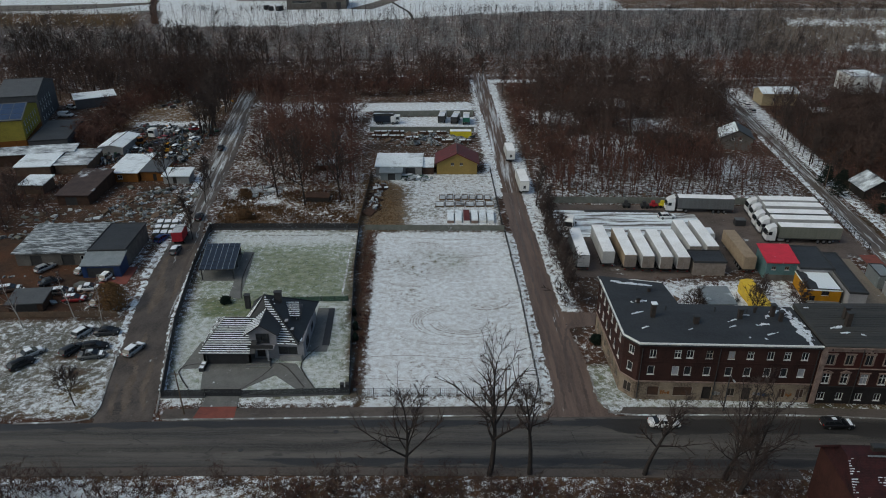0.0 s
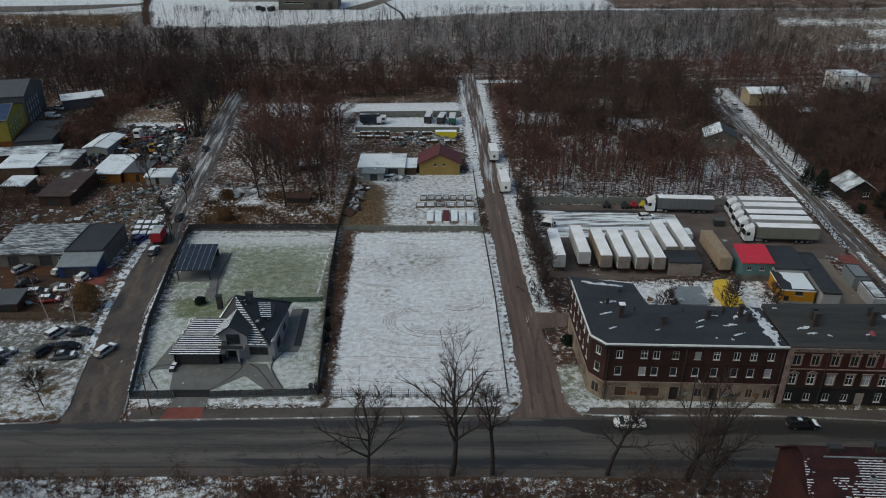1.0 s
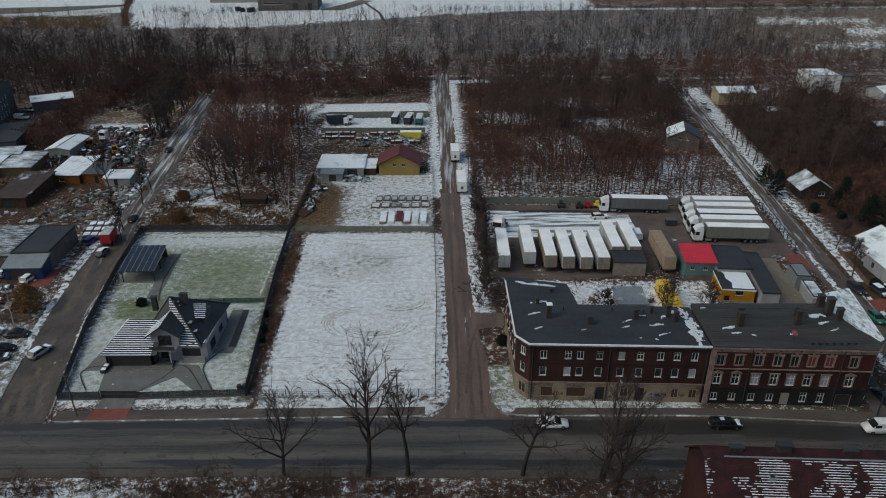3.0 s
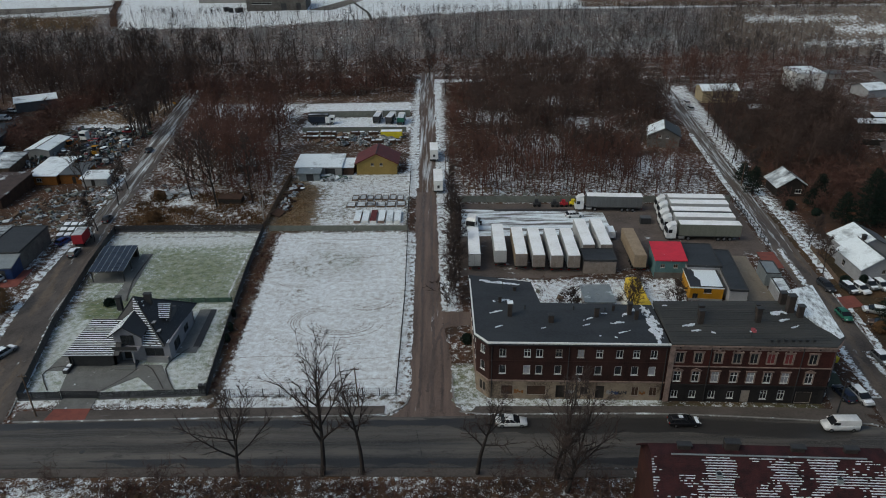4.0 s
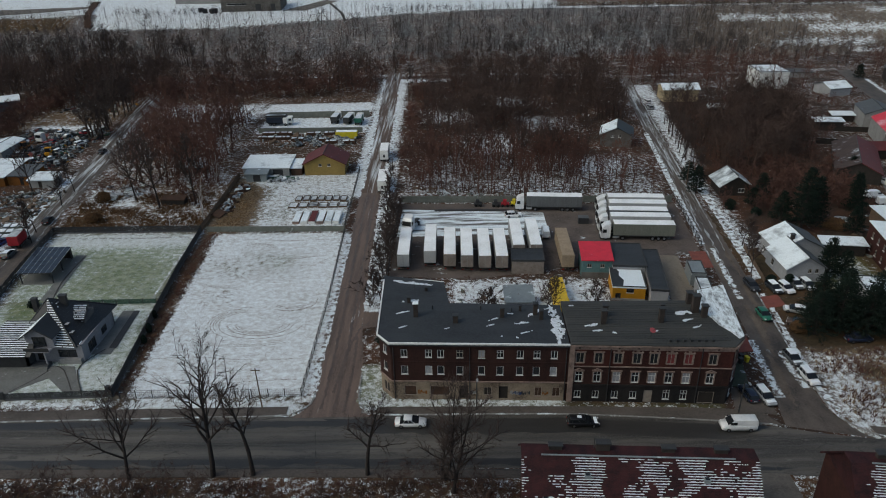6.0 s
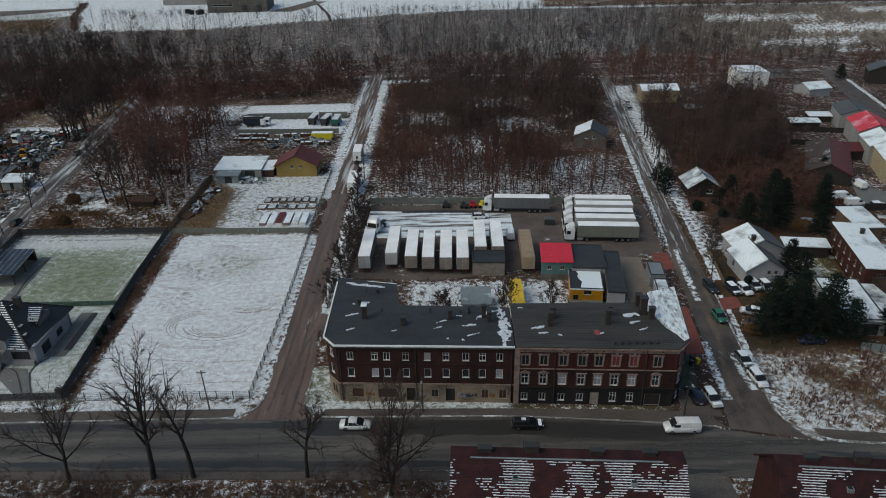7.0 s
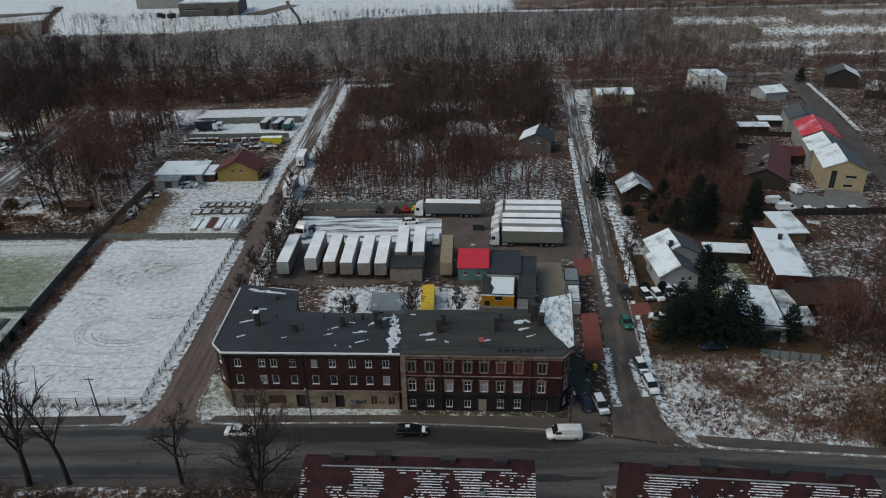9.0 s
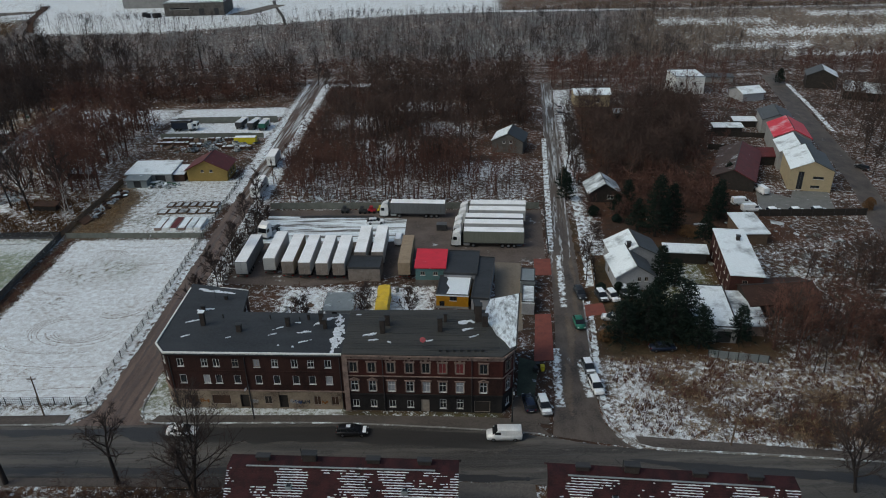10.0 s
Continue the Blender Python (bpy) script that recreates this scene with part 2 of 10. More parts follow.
M_NEEDLE = mat("pine_needles", (0.0128, 0.0224, 0.016), (0.0072, 0.0128, 0.0104), 0.6, 0.9, bump=0)
M_RUST = mat("russet_leaves", (0.125, 0.07, 0.033), (0.064, 0.037, 0.021), 0.9, 0.9, bump=0)
M_DRYGRASS = mat("dry_grass", (0.3, 0.225, 0.15), (0.17, 0.125, 0.085), 0.5, 0.95, bump=0)
M_RUBBER = mat("tyre_rubber", (0.016, 0.016, 0.016), (0.012, 0.012, 0.012), 2, 0.9, bump=0)
M_RIM = mat("wheel_rim", (0.2, 0.2, 0.208), (0.128, 0.128, 0.136), 2, 0.45, metal=0.6, bump=0)
M_LAMPW = mat("headlight_glass", (0.6, 0.6, 0.6), (0.5, 0.5, 0.5), 2, 0.1, bump=0)
M_LAMPR = mat("tail_light", (0.3, 0.015, 0.015), (0.2, 0.01, 0.01), 2, 0.2, bump=0)
M_CARGLASS = mat("car_glass", (0.016, 0.0176, 0.0208), (0.012, 0.0136, 0.016), 1, 0.06, bump=0)
M_CANVAS_W = mat("trailer_white", (0.42, 0.42, 0.415), (0.32, 0.32, 0.315), 0.5, 0.6)
M_CANVAS_G = mat("trailer_grey_curtain", (0.12, 0.124, 0.128), (0.088, 0.0896, 0.092), 0.6, 0.6, stretch=(3, 3, 0.3))
M_CANVAS_O = mat("trailer_olive_curtain", (0.16, 0.164, 0.136), (0.12, 0.124, 0.1), 0.6, 0.6, stretch=(3, 3, 0.3))
M_CANVAS_T = mat("trailer_tan", (0.3, 0.23, 0.16), (0.21, 0.16, 0.11), 0.6, 0.7)
M_DOORS = mat("trailer_rear_doors", (0.24, 0.205, 0.18), (0.135, 0.112, 0.096), 0.9, 0.7)
M_TRSNOW = mat("snow_on_trailer", (0.86, 0.87, 0.88), (0.7, 0.7, 0.69), 0.3, 0.9, bump=0.2)
M_GREEN = mat("green_paint", (0.016, 0.104, 0.072), (0.016, 0.072, 0.052), 1, 0.5)
M_GREENNET = mat("green_mesh", (0.048, 0.096, 0.068), (0.032, 0.068, 0.048), 1, 0.8, snow=0.2)
M_BLUE = mat("blue_paint", (0.013, 0.035, 0.105), (0.009, 0.022, 0.066), 1, 0.5)
M_REDP = mat("red_paint", (0.35, 0.02, 0.03), (0.22, 0.015, 0.02), 1, 0.5)
M_YELP = mat("yellow_paint", (0.6, 0.5, 0.03), (0.45, 0.37, 0.03), 1, 0.5)
M_CHIM = mat("chimney_brick", (0.05, 0.04, 0.036), (0.026, 0.023, 0.022), 1.0, 0.9)

M_BANK = mat("snow_bank", (0.13, 0.1, 0.085), (0.07, 0.055, 0.047), 0.6, 0.95, bump=0.5, snow=0.56, snow_scale=0.8)
M_WETSNOW = mat("wet_snow", (0.66, 0.7, 0.745), (0.36, 0.375, 0.4), 2.2, 0.8, bump=0.2)
M_PATCH = mat("wet_dark_asphalt", (0.04, 0.037, 0.035), (0.026, 0.025, 0.024), 0.6, 0.4, stretch=(0.2, 1, 1))
M_TRODDEN = mat("pale_dried_asphalt", (0.15, 0.132, 0.115), (0.085, 0.075, 0.067), 0.35, 0.8, stretch=(0.3, 0.9, 1))

# ---- building blocks ----
def thing(name, m, label, category, group=""):
    ob = new(name)
    ob.matrix_world = m
    return tagged(ob, label, category, group)


def part(name, bm, material, parent=None, label=""):
    me = bpy.data.meshes.new(name)
    bm.to_mesh(me)
    bm.free()
    me.materials.append(material)
    ob = new(name, me)
    if parent is not None:
        ob.parent = parent
    return tagged(ob, label)


def box(bm, x0, y0, z0, x1, y1, z1):
    v = [bm.verts.new((x, y, z)) for z in (z0, z1) for x, y in ((x0, y0), (x1, y0), (x1, y1), (x0, y1))]
    for f in ((3, 2, 1, 0), (4, 5, 6, 7), (0, 1, 5, 4), (1, 2, 6, 5), (2, 3, 7, 6), (3, 0, 4, 7)):
        bm.faces.new([v[i] for i in f])
    return v


def a_box(*b, bevel=0.0):
    bm = bmesh.new()
    box(bm, *b)
    if bevel:
        bmesh.ops.bevel(bm, geom=list(bm.edges), offset=bevel, segments=2, affect="EDGES")
    return bm


def prism(bm, pts, z0, z1):
    """A footprint (counter-clockwise) raised from z0 to z1; either may be one height or a list."""
    lo = z0 if isinstance(z0, (list, tuple)) else [z0] * len(pts)
    hi = z1 if isinstance(z1, (list, tuple)) else [z1] * len(pts)
    a = [bm.verts.new((x, y, z)) for (x, y), z in zip(pts, lo)]
    b = [bm.verts.new((x, y, z)) for (x, y), z in zip(pts, hi)]
    bm.faces.new(a[::-1])
    bm.faces.new(b)
    for i in range(len(pts)):
        j = (i + 1) % len(pts)
        bm.faces.new((a[i], a[j], b[j], b[i]))


def a_prism(pts, z0, z1):
    bm = bmesh.new()
    prism(bm, pts, z0, z1)
    return bm


def slab(bm, pts, thick):
    """A flat polygon in space given a thickness below it."""
    p = [Vector(q) for q in pts]
    n = (p[1] - p[0]).cross(p[2] - p[0]).normalized()
    if n.z < 0:
        p.reverse()
        n = -n
    a = [bm.verts.new(q) for q in p]
    b = [bm.verts.new(q - n * thick) for q in p]
    bm.faces.new(a)
    bm.faces.new(b[::-1])
    for i in range(len(p)):
        j = (i + 1) % len(p)
        bm.faces.new((b[i], b[j], a[j], a[i]))


def a_slab(pts, thick):
    bm = bmesh.new()
    slab(bm, pts, thick)
    return bm


def tube(bm, p0, p1, r0, r1=None, sides=8):
    p0, p1 = Vector(p0), Vector(p1)
    r1 = r0 if r1 is None else r1
    d = (p1 - p0).normalized()
    u = d.orthogonal().normalized()
    w = d.cross(u)
    ring = [[bm.verts.new(p + (u * math.cos(2 * math.pi * i / sides) + w * math.sin(2 * math.pi * i / sides)) * r) for i in range(sides)] for p, r in ((p0, r0), (p1, r1))]
    for i in range(sides):
        j = (i + 1) % sides
        bm.faces.new((ring[0][i], ring[0][j], ring[1][j], ring[1][i]))
    bm.faces.new(ring[0][::-1])
    bm.faces.new(ring[1])


def a_tube(p0, p1, r0, r1=None, sides=8):
    bm = bmesh.new()
    tube(bm, p0, p1, r0, r1, sides)
    return bm


def wall_bm(p, q, z0, z1, holes=(), thick=0.35):
    """A wall from p to q with openings (s0, z0, s1, z1) cut through; its outer face lies to the right of the way from p to q."""
    bm = bmesh.new()
    p, q = Vector((*p, 0)), Vector((*q, 0))
    length = (q - p).length
    d = (q - p).normalized()
    n = Vector((d.y, -d.x, 0))
    xs = sorted({0.0, length, *[h[0] for h in holes], *[h[2] for h in holes]})
    zs = sorted({z0, z1, *[h[1] for h in holes], *[h[3] for h in holes]})
    at = {}

    def vert(x, z, deep):
        key = (round(x, 3), round(z, 3), deep)
        if key not in at:
            at[key] = bm.verts.new(p + d * x - n * (thick if deep else 0) + Vector((0, 0, z)))
        return at[key]

    solid = {}
    for i in range(len(xs) - 1):
        for j in range(len(zs) - 1):
            cx, cz = (xs[i] + xs[i + 1]) / 2, (zs[j] + zs[j + 1]) / 2
            solid[i, j] = not any(h[0] < cx < h[2] and h[1] < cz < h[3] for h in holes)
    for (i, j), full in solid.items():
        if not full:
            continue
        x0, x1, a, b = xs[i], xs[i + 1], zs[j], zs[j + 1]
        bm.faces.new((vert(x0, a, 0), vert(x1, a, 0), vert(x1, b, 0), vert(x0, b, 0)))
        bm.faces.new((vert(x1, a, 1), vert(x0, a, 1), vert(x0, b, 1), vert(x1, b, 1)))
        for di, dj, e in ((-1, 0, (x0, a, x0, b)), (1, 0, (x1, b, x1, a)), (0, -1, (x1, a, x0, a)), (0, 1, (x0, b, x1, b))):
            if not solid.get((i + di, j + dj), False):
                bm.faces.new((vert(e[0], e[1], 0), vert(e[2], e[3], 0), vert(e[2], e[3], 1), vert(e[0], e[1], 1)))
    return bm


def opening_fill(parent, p, q, hole, frame_mat=None, pane_mat=None, kind="window", sill=True, surround=None, bars=1, recess=0.09):
    """A window or door set back in the opening: frame, pane and sill, with an optional raised surround."""
    p, q = Vector((*p, 0)), Vector((*q, 0))
    d = (q - p).normalized()
    n = Vector((d.y, -d.x, 0))
    s0, a, s1, b = hole
    m = Matrix.Identity(4)
    m.col[0][:3], m.col[1][:3], m.col[3][:3] = d, -n, p
    fw = 0.075

    def done(bm):
        bm.transform(m)
        return bm

    r = recess
    lights = [(s0 + fw, a + fw, s1 - fw, b - fw)]
    if bars and kind == "window":
        c = (s0 + s1) / 2
        lights = [(s0 + fw, a + fw, c - 0.03, b - fw), (c + 0.03, a + fw, s1 - fw, b - fw)]
        if bars > 1:
            zz = a + (b - a) * 0.66
            lights = [(u, v, w, zz - 0.03) for u, v, w, _ in lights] + [(u, zz + 0.03, w, x) for u, _, w, x in lights]
    win = part(kind, done(wall_bm((s0, r - 0.05), (s1, r - 0.05), a, b, [(u - s0, v, w - s0, x) for u, v, w, x in lights], 0.11)), frame_mat or M_WFRAME, parent)
    for u, v, w, x in lights:
        part("pane" if kind == "window" else "leaf", done(a_box(u, r, v, w, r + 0.03, x)), pane_mat or M_PANE, win)
    if sill and kind == "window":
        part("sill", done(a_box(s0 - 0.05, -0.09, a - 0.06, s1 + 0.05, r - 0.05, a - 0.002)), sill if isinstance(sill, bpy.types.Material) else M_WFRAME, win)
    if surround:
        bm = bmesh.new()
        g = 0.17
        box(bm, s0 - g, -0.07, a, s0 - 0.01, 0.02, b + g)
        box(bm, s1 + 0.01, -0.07, a, s1 + g, 0.02, b + g)
        box(bm, s0 - 0.01, -0.07, b + 0.01, s1 + 0.01, 0.02, b + g)
        box(bm, s0 - g - 0.1, -0.16, b + g, s1 + g + 0.1, 0.02, b + g + 0.13)
        if surround == "pediment":
            c = (s0 + s1) / 2
            slab(bm, [m.inverted() @ (m @ Vector(v)) for v in ((s0 - g - 0.1, -0.15, b + g + 0.13), (c, -0.15, b + g + 0.5), (c, 0.0, b + g + 0.5), (s0 - g - 0.1, 0.0, b + g + 0.13))], 0.12)
            slab(bm, [Vector(v) for v in ((c, -0.15, b + g + 0.5), (s1 + g + 0.1, -0.15, b + g + 0.13), (s1 + g + 0.1, 0.0, b + g + 0.13), (c, 0.0, b + g + 0.5))], 0.12)
        elif surround == "crest":
            c = (s0 + s1) / 2
            box(bm, c - 0.2, -0.14, b + g + 0.13, c + 0.2, 0.02, b + g + 0.4)
            box(bm, s0 - g, -0.12, b + g + 0.13, s0, 0.02, b + g + 0.28)
            box(bm, s1, -0.12, b + g + 0.13, s1 + g, 0.02, b + g + 0.28)
        part("surround", done(bm), M_STUCCO, win)
    return win


def chimney(parent, x, y, z, h, w=0.7, d=0.7, material=None, cap=None):
    c = part("chimney", a_box(x - w / 2, y - d / 2, z - 0.6, x + w / 2, y + d / 2, z + h, bevel=0.03), material or M_CHIM, parent)
    part("cap", a_box(x - w / 2 - 0.1, y - d / 2 - 0.1, z + h + 0.002, x + w / 2 + 0.1, y + d / 2 + 0.1, z + h + 0.14), cap or M_STEEL, c)
    return c


def house(name, label, m, w, d, eave, ridge, wall=None, roof=None, roof2=None, axis="x", windows=(), chimneys=(), over=0.4, flat=False, mono=False, wmat=None, group="", gable=None, thick=0.22, front=None):
    """A small building: four walls with openings, roof slopes, gables and chimneys. The front runs along local x at y = 0."""
    root = thing(name, m, label, "building" if "shed" not in name and "garage" not in name else "shed", group)
    roof2 = roof2 or roof
    sides = {"f": ((0, 0), (w, 0)), "r": ((w, 0), (w, d)), "b": ((w, d), (0, d)), "l": ((0, d), (0, 0))}
    cut = {"f": ((0, 0), (w, 0)), "r": ((w, 0.35), (w, d - 0.35)), "b": ((w, d), (0, d)), "l": ((0, d - 0.35), (0, 0.35))}
    back = ridge if mono else eave
    for key, (p, q) in cut.items():
        holes = [h for s, h, k in windows if s == key]
        top = eave if key != "b" else back
        mm = front if (front and key == "f") else wall
        part("wall", wall_bm(p, q, 0, top - 0.02, holes), mm, root)
        for s, h, k in windows:
            if s == key:
                if k == "door":
                    opening_fill(root, p, q, h, M_DARK, M_DARK, "door")
                elif k == "gate":
                    opening_fill(root, p, q, h, M_STEEL, M_STEEL, "gate")
                else:
                    opening_fill(root, p, q, h, wmat or M_WFRAME, M_PANE, bars=1)
    o = over
    if flat:
        part("roof", a_prism([(-o, -o), (w + o, -o), (w + o, d + o), (-o, d + o)], eave, eave + 0.3), roof, root)
        bm = bmesh.new()
        for b in ((-o, -o, w + o, -o + 0.2), (-o, d + o - 0.2, w + o, d + o), (-o, -o + 0.2, -o + 0.2, d + o - 0.2), (w + o - 0.2, -o + 0.2, w + o, d + o - 0.2)):
            box(bm, b[0], b[1], eave + 0.302, b[2], b[3], eave + 0.45)
        part("parapet", bm, M_EDGE, root)
    elif mono:
        for x in (0.0, w - 0.3):
            part("gable", a_prism([(x, 0.35), (x + 0.3, 0.35), (x + 0.3, d - 0.35), (x, d - 0.35)], eave - 0.02, [eave, eave, ridge - 0.05, ridge - 0.05]), wall, root)
        s = (ridge - eave) / d
        part("roof", a_slab([(-o, -o, eave - s * o + thick), (w + o, -o, eave - s * o + thick), (w + o, d + o, ridge + s * o + thick), (-o, d + o, ridge + s * o + thick)], thick), roof, root)
    elif axis == "x":
        s = (ridge - eave) / (d / 2)
        for x in (0.0, w - 0.3):
            bm = bmesh.new()
            vs = [[bm.verts.new((xx, yy, zz)) for yy, zz in ((0.0, eave - 0.02), (d, eave - 0.02), (d / 2, ridge - 0.05))] for xx in (x, x + 0.3)]
            bm.faces.new(vs[0][::-1]), bm.faces.new(vs[1])
            for i in range(3):
                j = (i + 1) % 3
                bm.faces.new((vs[0][i], vs[0][j], vs[1][j], vs[1][i]))
            part("gable", bm, gable or wall, root)
        part("roof", a_slab([(-o, -o, eave - s * o + thick), (w + o, -o, eave - s * o + thick), (w + o, d / 2, ridge + thick), (-o, d / 2, ridge + thick)], thick), roof, root)
        part("roof", a_slab([(w + o, d + o, eave - s * o + thick), (-o, d + o, eave - s * o + thick), (-o, d / 2, ridge + thick), (w + o, d / 2, ridge + thick)], thick), roof2, root)
        part("ridge_cap", a_tube((-o, d / 2, ridge + thick), (w + o, d / 2, ridge + thick), 0.12, sides=6), M_STEEL, root)
    else:
        s = (ridge - eave) / (w / 2)
        for y in (0.0, d - 0.3):
            bm = bmesh.new()
            vs = [[bm.verts.new((xx, yy, zz)) for xx, zz in ((0.0, eave - 0.02), (w, eave - 0.02), (w / 2, ridge - 0.05))] for yy in (y, y + 0.3)]
            bm.faces.new(vs[0]), bm.faces.new(vs[1][::-1])
            for i in range(3):
                j = (i + 1) % 3
                bm.faces.new((vs[0][j], vs[0][i], vs[1][i], vs[1][j]))
            part("gable", bm, (gable or front or wall) if y == 0 else wall, root)
        part("roof", a_slab([(-o, -o, eave - s * o + thick), (w / 2, -o, ridge + thick), (w / 2, d + o, ridge + thick), (-o, d + o, eave - s * o + thick)], thick), roof, root)
        part("roof", a_slab([(w + o, -o, eave - s * o + thick), (w + o, d + o, eave - s * o + thick), (w / 2, d + o, ridge + thick), (w / 2, -o, ridge + thick)], thick), roof2, root)
        part("ridge_cap", a_tube((w / 2, -o, ridge + thick), (w / 2, d + o, ridge + thick), 0.12, sides=6), M_STEEL, root)
    for x, y, z, h in chimneys:
        chimney(root, x, y, z, h)
    return root


def structure(name, bm, material, label=""):
    return tagged(part(name, bm, material, None, label), kind="structure")


def smooth_line(pts, step=3.0):
    """A smooth run of points through a few given ones."""
    out = []
    n = len(pts)
    for i in range(n - 1):
        p0, p1, p2, p3 = (Vector(pts[max(0, min(n - 1, k))]) for k in (i - 1, i, i + 1, i + 2))
        count = max(2, int((p2 - p1).length / step))
        for k in range(count):
            t = k / count
            out.append(0.5 * ((2 * p1) + (p2 - p0) * t + (2 * p0 - 5 * p1 + 4 * p2 - p3) * t * t + (3 * p1 - p0 - 3 * p2 + p3) * t ** 3))
    out.append(Vector(pts[-1]))
    return out


def ribbon(name, left, right, z, material, label="", thick=0.0, rag=0.0, seed=1):
    """A sheet between two lines of ground points, with an uneven edge where rag is given."""
    rnd = random.Random(seed)

    def even(line):
        line = smooth_line(line)
        ds = [0.0]
        for a, b in zip(line, line[1:]):
            ds.append(ds[-1] + (b - a).length)
        res, j = [], 0
        for i in range(N + 1):
            s = ds[-1] * i / N
            while j < len(ds) - 2 and ds[j + 1] < s:
                j += 1
            f = (s - ds[j]) / max(1e-6, ds[j + 1] - ds[j])
            res.append(line[j].lerp(line[j + 1], f))
        return res

    N = 120
    a, b = even(left), even(right)
    bm = bmesh.new()
    rows = []
    for p, q in zip(a, b):
        d = (q - p).normalized() if (q - p).length > 0 else Vector((1, 0))
        p, q = p - d * rnd.uniform(-rag, rag), q + d * rnd.uniform(-rag, rag)
        r = [p, q]
        rows.append([bm.verts.new((v.x, v.y, z)) for v in r] + ([bm.verts.new((v.x, v.y, z - thick)) for v in r] if thick else []))
    for u, v in zip(rows, rows[1:]):
        bm.faces.new((u[0], u[1], v[1], v[0]))
        if thick:
            bm.faces.new((u[2], u[0], v[0], v[2]))
            bm.faces.new((u[1], u[3], v[3], v[1]))
    bmesh.ops.recalc_face_normals(bm, faces=bm.faces)
    if sum(f.normal.z for f in bm.faces) < 0:
        bmesh.ops.reverse_faces(bm, faces=bm.faces)
    return structure(name, bm, material, label)


def kerb(name, pts, z1=0.14, width=0.25, material=None):
    line = smooth_line(pts, 2.0)
    bm = bmesh.new()
    rows = []
    for i, p in enumerate(line):
        a, b = line[max(0, i - 1)], line[min(len(line) - 1, i + 1)]
        d = (b - a).normalized()
        n = Vector((-d.y, d.x))
        q = p + n * width
        rows.append([bm.verts.new(v) for v in ((p.x, p.y, 0), (p.x, p.y, z1), (q.x, q.y, z1), (q.x, q.y, 0))])
    for u, v in zip(rows, rows[1:]):
        for k in range(3):
            bm.faces.new((u[k], v[k], v[k + 1], u[k + 1]))
    bmesh.ops.recalc_face_normals(bm, faces=bm.faces)
    return structure(name, bm, material or M_KERB)


def snow_blob(parent, cx, cy, length, width, turn, z, seed, material=None):
    """A thin patch of lying snow with a frayed outline; z gives the height of the roof under it."""
    step = 0.14
    ca, sa = math.cos(radians(turn)), math.sin(radians(turn))
    bm = bmesh.new()
    grid = {}
    n, m = int(length / step) + 4, int(width / step) + 4

    def vert(i, j):
        if (i, j) not in grid:
            u, v = i * step, j * step
            x, y = cx + u * ca - v * sa, cy + u * sa + v * ca
            grid[i, j] = bm.verts.new((x, y, z(x, y) + 0.05))
        return grid[i, j]

    for i in range(-n, n):
        for j in range(-m, m):
            u, v = (i + 0.5) * step, (j + 0.5) * step
            k = (2 * u / length) ** 2 + (2 * v / width) ** 2
            w = noise.noise(Vector((u * 1.1, v * 1.8, seed))) + 0.3 * noise.noise(Vector((u * 4, v * 5, seed + 9)))
            if k < 0.5 + 1.25 * w:
                bm.faces.new((vert(i, j), vert(i + 1, j), vert(i + 1, j + 1), vert(i, j + 1)))
    if not bm.faces:
        bm.free()
        return
    made = bmesh.ops.extrude_face_region(bm, geom=list(bm.faces))
    for e in made["geom"]:
        if isinstance(e, bmesh.types.BMVert):
            e.co.z -= 0.09
    bmesh.ops.recalc_face_normals(bm, faces=bm.faces)
    tagged(part("snow_patch", bm, material or M_WETSNOW, parent), kind="stuff")

